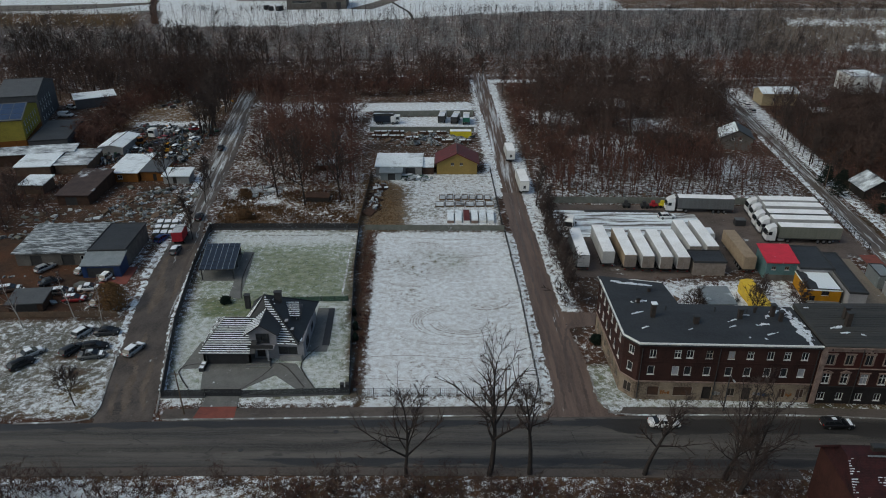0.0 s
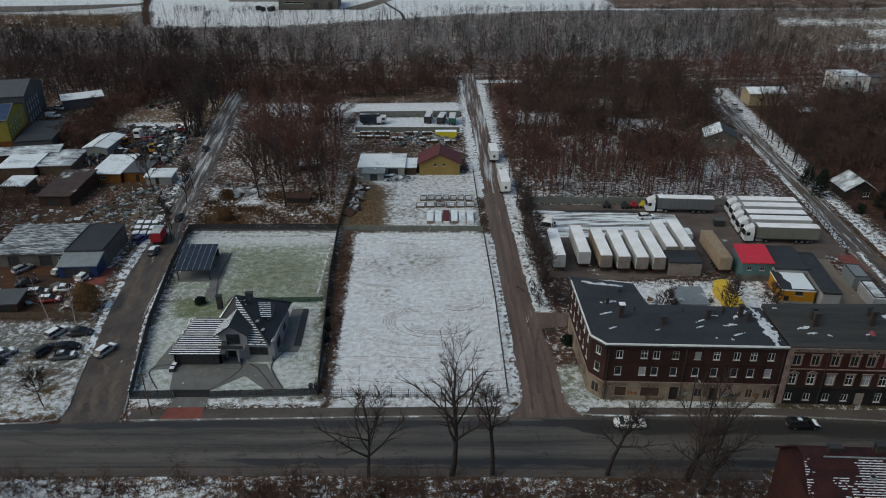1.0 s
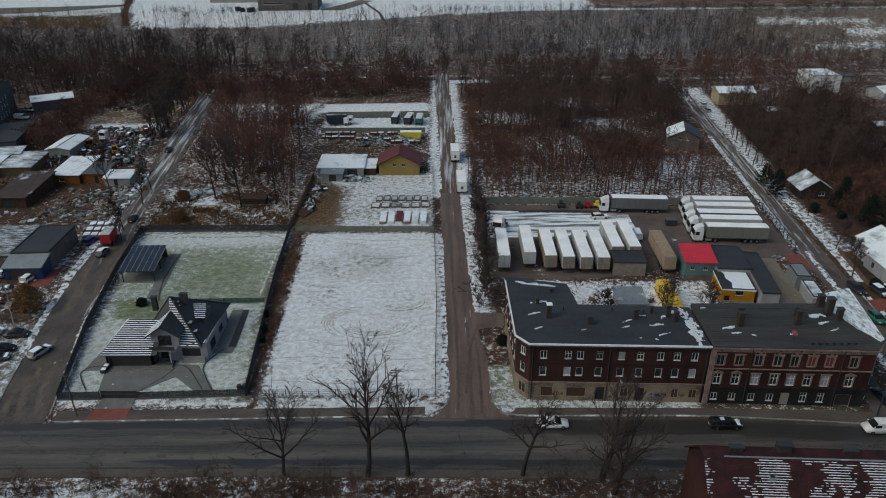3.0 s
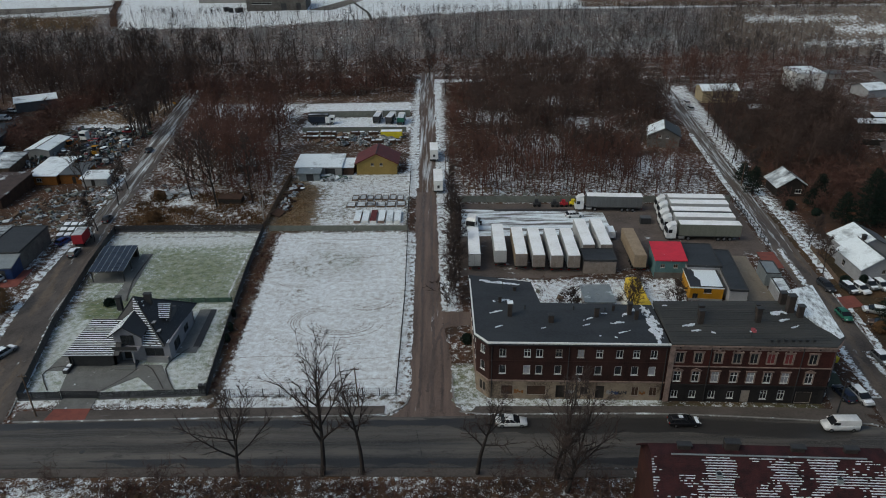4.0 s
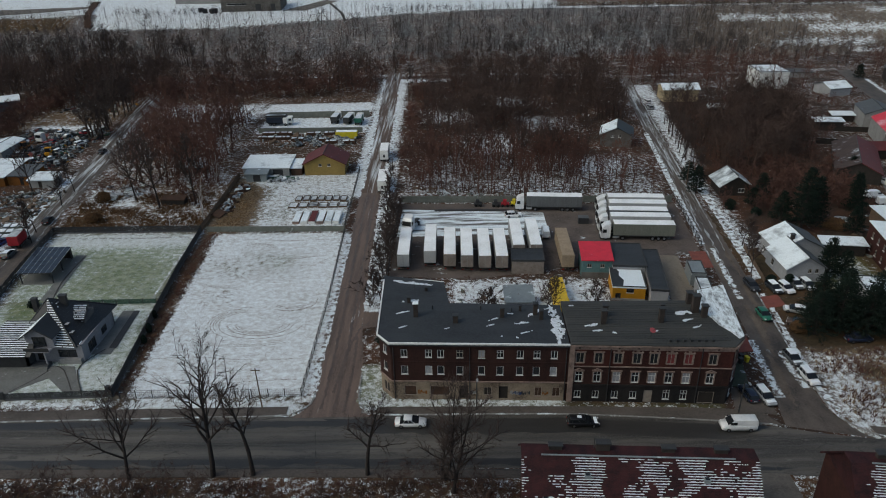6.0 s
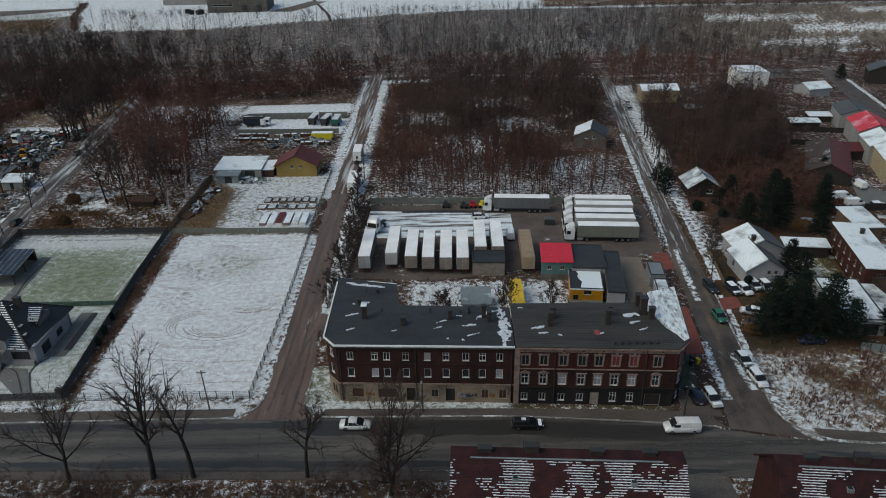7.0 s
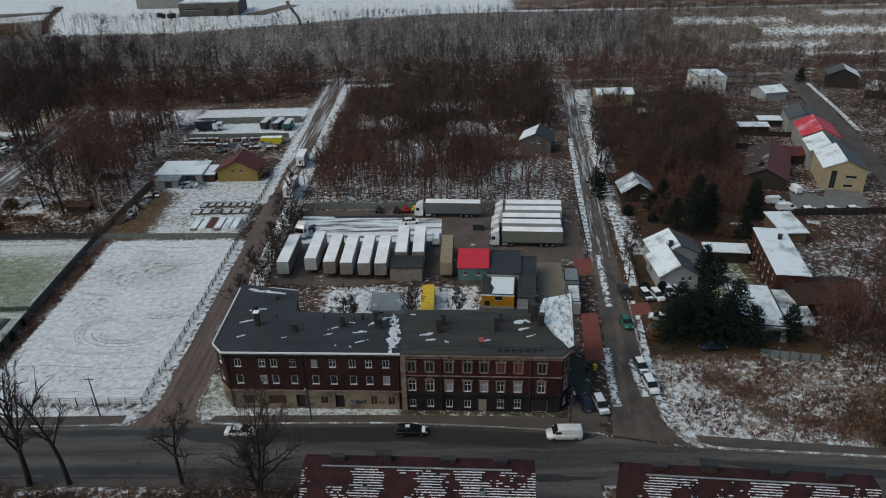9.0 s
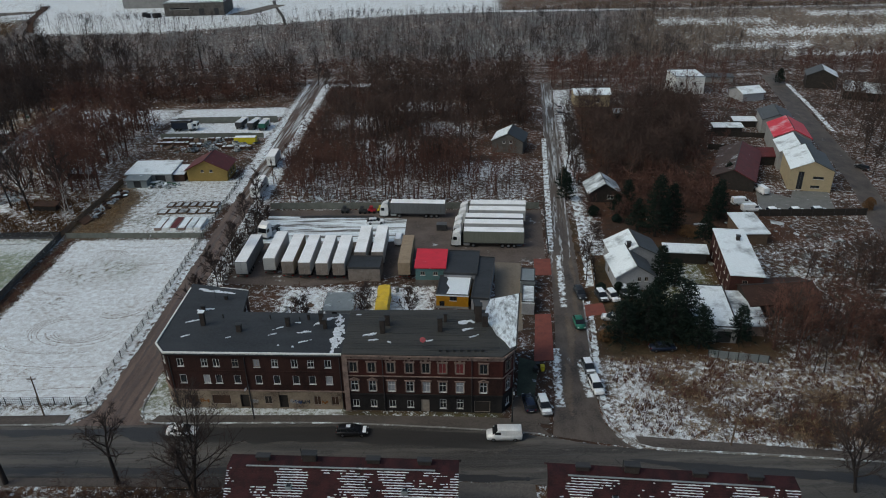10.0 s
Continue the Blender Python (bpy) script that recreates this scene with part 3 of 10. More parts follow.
# ---- ground ----
def ground_material():
    """Leaf litter, turf, dry grass and trodden earth, mixed by the cover painted on the sheet, with lying snow in ragged patches."""
    m = bpy.data.materials.new("winter_ground")
    m.use_nodes = True
    nt = m.node_tree
    p = nt.nodes["Principled BSDF"]
    pos = nt.nodes.new("ShaderNodeNewGeometry").outputs["Position"]
    att = nt.nodes.new("ShaderNodeAttribute")
    att.attribute_name = "cover"
    sep = nt.nodes.new("ShaderNodeSeparateColor")
    nt.links.new(att.outputs["Color"], sep.inputs[0])
    n1, n2, n3 = noise_of(nt, pos, 0.12), noise_of(nt, pos, 0.9, 8, 0.7), noise_of(nt, pos, 4.5, 6, 0.7)
    litter = mixed(nt, ramp_mask(nt, n2, 0.35, 0.65), (0.07, 0.045, 0.035), (0.032, 0.0235, 0.02))
    litter = mixed(nt, ramp_mask(nt, n1, 0.4, 0.65), litter, (0.1, 0.046, 0.028))
    turf = mixed(nt, ramp_mask(nt, n2, 0.35, 0.65), (0.14, 0.19, 0.05), (0.065, 0.09, 0.03))
    streak = noise_of(nt, stretched(nt, pos, 0.75, 1.1, 1), 0.7, 8, 0.75)
    turf = mixed(nt, ramp_mask(nt, streak, 0.46, 0.66), turf, (0.2, 0.2, 0.06))
    dry = mixed(nt, ramp_mask(nt, n2, 0.35, 0.65), (0.2, 0.12, 0.052), (0.09, 0.054, 0.03))
    c = mixed(nt, sep.outputs[1], litter, turf)
    c = mixed(nt, sep.outputs[2], c, dry)
    n4 = noise_of(nt, pos, 11.0, 4, 0.7)
    c = mixed(nt, ramp_mask(nt, n4, 0.3, 0.6), mixed(nt, 0.55, c, (0.012, 0.01, 0.009)), c)
    rime = nt.nodes.new("ShaderNodeMath")
    rime.operation = "MULTIPLY"
    nt.links.new(att.outputs["Alpha"], rime.inputs[0])
    nt.links.new(ramp_mask(nt, mixed(nt, 0.5, n4, streak), 0.38, 0.6), rime.inputs[1])
    c = mixed(nt, rime.outputs[0], c, SNOW)
    # snow: the cover gives the share that lies white, two sizes of noise its ragged outline
    add = nt.nodes.new("ShaderNodeMath")
    add.operation = "MULTIPLY_ADD"
    nt.links.new(n3, add.inputs[0])
    add.inputs[1].default_value = 0.8
    nt.links.new(n2, add.inputs[2])
    add2 = nt.nodes.new("ShaderNodeMath")
    add2.operation = "MULTIPLY_ADD"
    nt.links.new(n1, add2.inputs[0])
    add2.inputs[1].default_value = 0.35
    nt.links.new(add.outputs[0], add2.inputs[2])
    share = nt.nodes.new("ShaderNodeMath")
    share.operation = "MULTIPLY_ADD"
    nt.links.new(sep.outputs[0], share.inputs[0])
    share.inputs[1].default_value = 0.72
    nt.links.new(add2.outputs[0], share.inputs[2])
    mask = ramp_mask(nt, share.outputs[0], 1.37, 1.52)
    thin = mixed(nt, ramp_mask(nt, n4, 0.36, 0.58), (0.24, 0.21, 0.185), (0.74, 0.77, 0.8))
    white = mixed(nt, ramp_mask(nt, add.outputs[0], 0.8, 1.06), thin, SNOW)
    # wind-blown lines and trodden stains where earth and stubble show through the snow
    drift = noise_of(nt, stretched(nt, pos, 0.55, 1.25, 1), 1.3, 9, 0.74)
    stain = noise_of(nt, pos, 0.16, 6, 0.66)
    worn = nt.nodes.new("ShaderNodeMath")
    worn.operation = "MULTIPLY_ADD"
    nt.links.new(stain, worn.inputs[0])
    worn.inputs[1].default_value = 0.5
    nt.links.new(drift, worn.inputs[2])
    white = mixed(nt, ramp_mask(nt, worn.outputs[0], 0.8, 0.98), white, (0.36, 0.32, 0.28))
    # over turf the snow is thin and the grass shows through
    veil = nt.nodes.new("ShaderNodeMath")
    veil.operation = "MULTIPLY_ADD"
    nt.links.new(sep.outputs[1], veil.inputs[0])
    veil.inputs[1].default_value, veil.inputs[2].default_value = -0.42, 1.0
    cover = nt.nodes.new("ShaderNodeMath")
    cover.operation = "MULTIPLY"
    nt.links.new(mask, cover.inputs[0])
    nt.links.new(veil.outputs[0], cover.inputs[1])
    c = mixed(nt, cover.outputs[0], c, white)
    nt.links.new(c, p.inputs["Base Color"])
    p.inputs["Roughness"].default_value = 0.95
    p.inputs["Specular IOR Level"].default_value = 0.1
    b = nt.nodes.new("ShaderNodeBump")
    b.inputs["Strength"].default_value, b.inputs["Distance"].default_value = 0.5, 0.2
    nt.links.new(add.outputs[0], b.inputs["Height"])
    nt.links.new(b.outputs[0], p.inputs["Normal"])
    return m


def inside(X, Y, poly, soft=1.0):
    """1 inside a convex, counter-clockwise outline, falling to 0 over a soft edge."""
    d = np.full(X.shape, 1e9)
    for (ax, ay), (bx, by) in zip(poly, poly[1:] + poly[:1]):
        ln = math.hypot(bx - ax, by - ay)
        d = np.minimum(d, ((bx - ax) * (Y - ay) - (by - ay) * (X - ax)) / ln)
    return np.clip(d / soft + 0.5, 0, 1)


PLOT = [(-15.6, 89.3), (13.4, 89.3), (11.9, 150.2), (-19.9, 150.2)]
LAWN = [(-53.5, 119), (-21.0, 119), (-22.2, 150.0), (-56.0, 150.0)]
GARDEN = [(-45.3, 89.0), (-16.8, 89.0), (-20.6, 118), (-52.5, 118)]


def terrain(x, y):
    """Height of the ground: level, with a dip behind the wood, then a steep wooded bank up to a plateau."""
    def step(a, b):
        t = np.clip((y - a) / (b - a), 0, 1)
        return t * t * (3 - 2 * t)
    return -3.0 * step(322, 362) + 17.0 * step(364, 408) + 2.0 * step(408, 520)


def build_ground():
    def axis(fine0, fine1, step, far0, far1):
        near = np.arange(fine0, fine1 + step, step)
        left = fine0 - np.cumsum(np.geomspace(step * 1.5, 120, 24))
        right = near[-1] + np.cumsum(np.geomspace(step * 1.5, 160, 30))
        return np.concatenate([[far0], left[left > far0][::-1], near, right[right < far1], [far1]])

    xs, ys = axis(-150, 250, 1.5, -2400, 2600), axis(50, 472, 1.5, -400, 4200)
    X, Y = np.meshgrid(xs, ys)
    snow, green, dry, frost = np.full(X.shape, 0.34), np.zeros(X.shape), np.full(X.shape, 0.06), np.zeros(X.shape)

    def lay(poly, s, g, d, soft=2.0, f=0.0):
        k = inside(X, Y, poly, soft)
        for arr, v in ((snow, s), (green, g), (dry, d), (frost, f)):
            arr += (v - arr) * k

    rect = lambda x0, y0, x1, y1: [(x0, y0), (x1, y0), (x1, y1), (x0, y1)]
    lay(rect(-500, 322, 700, 366), 0.34, 0, 0.08, 8)                 # scrubby dip behind the cross track
    lay(rect(-500, 364, 700, 412), 0.25, 0, 0.02, 6, 0.24)                 # wooded bank
    lay(rect(-500, 364, -66, 396), 0.25, 0, 0.04, 10, 0.22)
    lay(rect(60, 366, 150, 384), 0.32, 0, 0.05, 10, 0.3)
    lay([(-33, 368), (-28, 368), (-22, 400), (-42, 400)], 0.29, 0, 0, 6, 0.26)
    lay(rect(-2000, 412, 2000, 3900), 0.9, 0, 0.1, 6)                # open snow fields on the plateau
    lay([(-154, 392), (-40, 393), (0, 401), (20, 403), (20, 480), (-176, 480)], 0.98, 0, 0, 4)
    lay([(20, 403), (110, 418), (124, 428), (20, 470)], 0.86, 0, 0.2, 6)
    lay([(96, 416), (700, 416), (700, 3900), (130, 3900)], 0.32, 0, 0.4, 8)
    lay(rect(-700, 391, -168, 404), 0.3, 0.1, 0.4, 4)
    lay(rect(-700, 404, -172, 421), 0.64, 0.4, 0.2, 5)
    lay([(150, 362), (700, 362), (700, 415), (170, 415)], 0.28, 0.05, 0.5, 16, 0.14)   # heath on the bank
    for hx, hy, hw in ((180, 392, 60), (225, 384, 90), (262, 398, 70), (205, 374, 50), (300, 378, 80), (240, 366, 100)):
        lay(rect(hx, hy, hx + hw, hy + 5), 0.6, 0, 0.5, 5)
    lay(rect(-200, 84.5, -55.5, 111), 0.46, 0.2, 0.05, 1.5, 0.15)         # car lot
    lay(rect(-64, 84.5, -54, 92), 0.56, 0.3, 0.4, 3)
    for mx, my, mr in ((-62.5, 94.5, 2.2), (-66, 99.5, 2.0), (-60.5, 90.2, 1.4)):
        lay([(mx - mr, my), (mx, my - 0.5 * mr), (mx + mr, my), (mx, my + 0.5 * mr)], 0.12, 0, 0.3, 0.8)
    lay(rect(-110, 112, -62, 150), 0.1, 0, 0.12, 2)               # workshop yard
    lay(rect(-150, 150, -66, 200), 0.28, 0, 0.15, 3)
    lay(rect(-160, 200, -80, 282), 0.3, 0, 0.15, 4)                # scrap yard
    lay(rect(-114, 236, -84, 268), 0.38, 0.1, 0.85, 5)
    lay(rect(-108, 236, -84, 241), 0.68, 0, 0.3, 3)
    lay([(-66, 190), (-27, 190), (-34, 266), (-76, 266)], 0.44, 0, 0.4, 6)
    lay([(-64, 246), (-33, 248), (-33, 267), (-72, 267)], 0.62, 0, 0.3, 5)
    lay(rect(-58, 151.5, -22, 192), 0.44, 0, 0.5, 2)
    lay([(-56, 168), (-44, 166), (-48, 176), (-60, 178)], 0.72, 0, 0.3, 4)              # overgrown plot
    lay(rect(-57, 152, -44, 166), 0.3, 0, 0.6, 4)
    lay(GARDEN, 0.54, 1.0, 0.04, 1.0, 0.5)
    lay(LAWN, 0.44, 1.0, 0.02, 1.0, 0.36)
    lay([(-40, 122), (-24, 121), (-24, 136), (-40, 138)], 0.3, 1.0, 0.06, 6, 0.26)
    lay([(-53, 144), (-22.4, 144), (-22.4, 150), (-55, 150)], 0.74, 0.9, 0.1, 4, 0.6)
    lay([(-47, 112), (-36, 112), (-36, 119), (-50, 119)], 0.3, 1.0, 0.05, 1.5, 0.15)
    lay(PLOT, 0.86, 0.1, 0.35, 1.0, 0.3)
    lay([(-8, 130), (4, 129), (4, 140), (-8, 141)], 0.62, 0.75, 0.2, 6, 0.3)
    lay([(-14, 96), (-4, 94), (8, 97), (-4, 101)], 0.7, 0.1, 0.7, 6, 0.3)
    lay([(2, 112), (11, 110), (11, 121), (4, 122)], 0.72, 0.3, 0.5, 6, 0.3)
    lay([(-12, 118), (-6, 118), (-6, 124), (-12, 124)], 0.58, 0.2, 0.5, 5, 0.2)
    lay(rect(-16, 128, -2, 138), 0.66, 0.4, 0.3, 6)
    lay([(-16.9, 89.5), (-14.3, 89.5), (-17.8, 150), (-21.0, 150)], 0.22, 0, 0.3, 2.2)   # bare earth along the fence
    lay([(-21.6, 152), (11.4, 152), (10.6, 190), (-21.8, 190)], 0.62, 0.35, 0.3, 1.2, 0.2)     # allotment
    lay([(-21.8, 152), (-11, 152), (-13, 178), (-22.4, 186)], 0.13, 0.1, 1.0, 6)
    lay(rect(-26, 190, 9, 229), 0.34, 0, 0.2, 2)
    lay(rect(-28, 229.5, 8, 247), 0.84, 0, 0.1, 1.5)
    lay([(-31, 255), (7.5, 255), (7, 268), (-31, 266)], 0.97, 0, 0, 2)                   # snowy strip behind the lorry yard
    lay(rect(20.5, 86.2, 28.2, 97), 0.5, 0.7, 0.1, 1, 0.2)
    lay(rect(23, 86.0, 55, 88.2), 0.62, 0.6, 0.1, 0.8, 0.3)
    lay(rect(55, 85.4, 79, 87.2), 0.42, 0.35, 0.1, 0.8)
    lay([(18.5, 113), (23.5, 113), (22, 172), (17.5, 172)], 0.66, 0, 0.1, 1.5)
    lay([(10.5, 172), (22, 172), (19, 300), (8, 300)], 0.72, 0, 0.15, 2)
    lay([(-72, 112), (-50, 112), (-64, 205), (-80, 205)], 0.4, 0, 0.15, 2)
    lay(rect(26, 99, 80, 128), 0.36, 0, 0.1, 2)
    lay(rect(38, 101, 67, 126), 0.7, 0, 0.1, 4)                     # back court
    lay([(13.4, 88), (16.2, 88), (15.0, 150), (12.2, 150)], 0.68, 0, 0.3, 1)
    lay(rect(24, 167, 92, 205), 0.44, 0, 0.12, 3)
    lay([(21, 205), (100, 205), (101, 306), (20, 306)], 0.3, 0, 0.12, 6)
    for gx, gy, gw, gd in ((40, 205, 20, 20), (62, 230, 16, 14), (28, 240, 16, 14), (50, 262, 18, 12), (70, 190, 14, 8)):
        lay(rect(gx, gy, gx + gw, gy + gd), 0.6, 0, 0.2, 8)
    lay([(96.5, 79.5), (160, 70), (160, 101), (97.5, 101)], 0.5, 0.1, 0.6, 2.0, 0.12)
    for wx, wy, wr in ((100.5, 89, 2.6), (103, 84, 2.0), (110, 91.5, 4.0), (111, 87, 2.4), (106, 95, 3.0), (116, 84.5, 2.6), (118, 95, 3.0), (125, 83, 6.0), (138, 82, 9.0), (130, 90, 5.0)):
        lay([(wx - wr, wy), (wx, wy - 0.7 * wr), (wx + wr, wy), (wx, wy + 0.7 * wr)], 0.16, 0.05, 0.35, 2.5)
    lay([(97, 80), (106, 79), (103, 96), (97.5, 99)], 0.62, 0.15, 0.4, 4, 0.2)
    lay(rect(112, 92, 150, 99), 0.46, 0.1, 0.8, 5, 0.15)          # waste lot
    lay(rect(98, 101, 150, 160), 0.2, 0.1, 0.1, 2)
    lay(rect(128, 100, 190, 136), 0.46, 0.1, 0.2, 5)
    lay(rect(140, 138, 172, 152), 0.66, 0.1, 0.1, 5)
    lay(rect(112, 112, 124, 136), 0.46, 0.6, 0.1, 3)
    lay(rect(135, 135, 175, 160), 0.42, 0, 0.2, 5)
    lay([(100, 140), (108, 140), (112, 200), (104, 200)], 0.56, 0, 0.1, 3)
    lay(rect(106, 146, 152, 264), 0.2, 0, 0.06, 4)
    lay(rect(-400, 300, 600, 336), 0.33, 0, 0.1, 6)
    lay(rect(-140, 268, 8, 300), 0.32, 0, 0.2, 5)
    lay([(8, 299), (36, 300), (36, 305), (8, 305)], 0.74, 0, 0.05, 1.5)
    lay([(103.5, 192), (109.5, 192), (118, 290), (111, 290)], 0.6, 0, 0.05, 2)
    lay(rect(150, 60, 400, 240), 0.36, 0, 0.1, 12)
    lay([(-14, 84.4), (14, 84.6), (13.5, 88.7), (-15, 88.7)], 0.7, 0.3, 0.2, 0.8)
    lay(rect(-45, 86.8, -16, 88.6), 0.66, 0.1, 0.0, 0.6)
    lay(rect(-300, -400, 300, 72.6), 0.4, 0.0, 0.3, 1.5)         # near verge
    lay(rect(-300, -400, -22, 70.0), 0.5, 0.1, 0.2, 2)
    lay(rect(-70, 60, -42, 69.6), 0.74, 0.1, 0.1, 3)
    nx, ny = len(xs), len(ys)
    co = np.stack([X, Y, terrain(X, Y)], -1).reshape(-1, 3)
    i = np.arange(ny - 1)[:, None] * nx + np.arange(nx - 1)[None]
    quads = np.stack([i, i + 1, i + nx + 1, i + nx], -1).reshape(-1, 4)
    me = bpy.data.meshes.new("ground")
    me.from_pydata(co.tolist(), [], quads.tolist())
    layer = me.color_attributes.new("cover", "FLOAT_COLOR", "POINT")
    layer.data.foreach_set("color", np.stack([snow, green, dry, frost], -1).reshape(-1).astype(np.float32))
    me.materials.append(ground_material())
    tagged(new("ground", me), "patchy winter ground of litter, grass and thin snow", "ground", kind="structure")


build_ground()

# roads, from kerb to kerb
ribbon("road_main", [(-260, 77), (-120, 80.2), (-66, 81.9), (-40, 83.0), (0, 84.1), (54, 84.3), (80, 82.3), (96, 79.0), (126, 76.3), (240, 66)],
       [(-260, 69), (-120, 71.6), (-66, 73.0), (-40, 73.5), (0, 73.6), (54, 73.1), (80, 72.0), (96, 70.2), (126, 66.8), (240, 56)], 0.03, M_ASPHALT, "wet grey asphalt main road with worn patches")
ribbon("road_left", [(-54.2, 82.3), (-57, 96), (-60.4, 112.7), (-63.7, 133), (-66.0, 150)], [(-45.5, 82.9), (-48.2, 95), (-51.5, 108), (-55.0, 132), (-58.6, 150)], 0.045, M_ASPHALT_Y, "worn asphalt side street with slush")
ribbon("road_left_far", [(-66.0, 150.02), (-68.2, 167), (-72.3, 208), (-80, 262), (-85, 290)], [(-58.6, 150.02), (-60.5, 160), (-66, 208), (-75, 262), (-80, 290)], 0.045, M_ASPHALT_Y, "snowy side street with brown ruts", rag=0.3)
for k, (y0, u, w) in enumerate(((139, 0.7, 1.1), (152, 2.0, 1.5), (134, 3.4, 1.1), (157, 4.6, 1.4), (147, 5.9, 1.3), (166, 2.9, 1.1))):
    mid = [(-65.8 - 0.142 * (y - 150) + u, y) for y in (y0, y0 + 20, 190, 215, 240, 265, 290)]
    ribbon("slush_run_%d" % (k + 1), [(x - w / 2 * min(1, i / 2 + 0.15), y) for i, (x, y) in enumerate(mid)], [(x + w / 2 * min(1, i / 2 + 0.15), y) for i, (x, y) in enumerate(mid)], 0.06 + 0.001 * k, M_SLUSH_W, "line of slush between the ruts", rag=0.3, seed=150 + k)
ribbon("road_lane", [(12.8, 84.0), (15.6, 88), (15.3, 101), (14.8, 117), (14.1, 144), (13.2, 175)], [(25, 84.2), (22.4, 88), (22.3, 98), (20.6, 113), (19.3, 147), (18.5, 175)], 0.045, M_MUD, "brown muddy lane with ruts", rag=0.25)
ribbon("road_lane_far", [(13.2, 175), (12.3, 208), (10.6, 260), (9.8, 290), (10.0, 318)], [(18.5, 175), (17.9, 213), (16.6, 260), (15.9, 287), (15.5, 318)], 0.045, M_SNOWTRACK, "snowy rutted lane", rag=0.4)
ribbon("road_branch", [(20.4, 114.6), (25, 114.2), (32, 114.0)], [(21.0, 108.5), (25, 109.6), (32, 109.8)], 0.05, M_MUD, "muddy drive beside the tenement", rag=0.3)
ribbon("road_east", [(86.2, 81.5), (86.9, 86), (89.0, 100), (91.3, 123), (93.0, 142)], [(97.5, 78.9), (94.2, 84.5), (94.9, 99), (97, 123), (98.5, 142)], 0.045, M_ASPHALT_Y, "worn asphalt side street with snowy margins")
ribbon("road_east_far", [(93.0, 142.02), (94.2, 156), (97, 183), (100.2, 216), (107, 290), (108, 302)], [(98.5, 142.02), (99.6, 156), (101.2, 183), (104.2, 216), (110.5, 290), (112, 302)], 0.045, M_ASPHALT_Y, "slushy side street with snow between the ruts", rag=0.3)
for k, (y0, u, w) in enumerate(((131, 0.3, 0.5), (145, 1.4, 0.8), (127, 2.5, 0.7), (150, 3.4, 0.7), (138, 4.4, 0.6), (158, 2.0, 0.5))):
    mid = [(93.0 + 0.095 * (y - 142) + u, y) for y in (y0, y0 + 20, 180, 210, 240, 270, 300)]
    ribbon("slush_line_%d" % (k + 1), [(x - w / 2 * min(1, i / 2 + 0.15), y) for i, (x, y) in enumerate(mid)], [(x + w / 2 * min(1, i / 2 + 0.15), y) for i, (x, y) in enumerate(mid)], 0.052 + 0.001 * k, M_SLUSH_E, "line of slush between the ruts", rag=0.22, seed=140 + k)
ribbon("road_north_east", [(160, 110), (170.5, 155), (179, 184), (186.5, 225), (200, 290), (205, 314)], [(168, 108), (177.5, 155), (186, 188), (194.5, 229), (207, 290), (211, 314)], 0.045, M_ASPHALT_Y, "grey side street past the row of houses")
ribbon("track_cross", [(-120, 299), (-60, 306), (0, 311), (60, 311), (120, 305), (205, 312), (300, 318)], [(-120, 302), (-60, 309), (0, 314), (60, 314), (120, 308), (205, 316), (300, 322)], 0.05, M_SNOWTRACK, "snowy track along the wood", rag=0.6)
ribbon("pavement_far_side", [(-44.5, 85.6), (-20, 86.1), (0, 86.4), (12, 86.6)], [(-44.5, 83.3), (-20, 83.9), (0, 84.4), (12, 84.6)], 0.1, M_WALK, "dark damp slab pavement", thick=0.1)
ribbon("pavement_tenement", [(26, 86.4), (54, 86.3), (78, 85.6), (84, 84.6)], [(25, 84.6), (54, 84.6), (80, 82.6), (86, 81.4)], 0.1, M_WALK, "dark damp slab pavement", thick=0.1)
ribbon("pavement_near_side", [(-120, 71.4), (-66, 72.8), (-40, 73.2), (0, 73.3), (47, 72.9)], [(-120, 69.9), (-66, 71.2), (-40, 71.6), (0, 71.8), (47, 71.4)], 0.1, M_WALK, "narrow damp pavement", thick=0.1)
ribbon("pavement_waste_lot", [(98.2, 81.4), (126, 78.2), (190, 71)], [(98.5, 79.2), (126, 76.6), (190, 69.6)], 0.1, M_WALK, "slab pavement by the waste lot", thick=0.1)
kerb("kerb_north", [(-44, 83.0), (-20, 83.6), (0, 84.1), (10, 84.3), (13.2, 85.0), (15.4, 87.2), (15.7, 90)])
kerb("kerb_north_east", [(22.3, 95), (22.4, 89), (23.6, 86), (26.5, 84.5), (54, 84.35), (80, 82.35), (85, 81.5)])
kerb("kerb_south", [(47, 73.0), (20, 73.4), (-16, 73.55), (-40, 73.45), (-66, 72.95), (-120, 71.6)], material=M_KERB_DARK)
kerb("kerb_waste_lot", [(190, 69.4), (126, 76.35), (104, 78.3), (98.5, 79.4), (95.6, 82.2), (94.4, 86), (94.9, 99), (97.0, 123)][::-1])
kerb("kerb_left_street", [(-45.6, 84.6), (-48.2, 95), (-51.5, 108), (-55, 132), (-57, 146)][::-1])
kerb("kerb_car_lot", [(-66, 82.0), (-57, 82.6), (-54.6, 84.6), (-56, 92), (-58, 101)])
structure("yard_north", a_prism([(42, 127), (91.5, 138), (93.5, 165.5), (24.5, 167), (25, 163.5), (60, 161), (60, 148), (42, 147.5)], 0, 0.06), M_YARD, "grey asphalt lorry yard")
structure("yard_south", a_prism([(24.3, 128.5), (42, 127.0), (42, 147.5), (24.5, 147.5)], 0, 0.055), M_YARD, "grey asphalt parking for trailers")
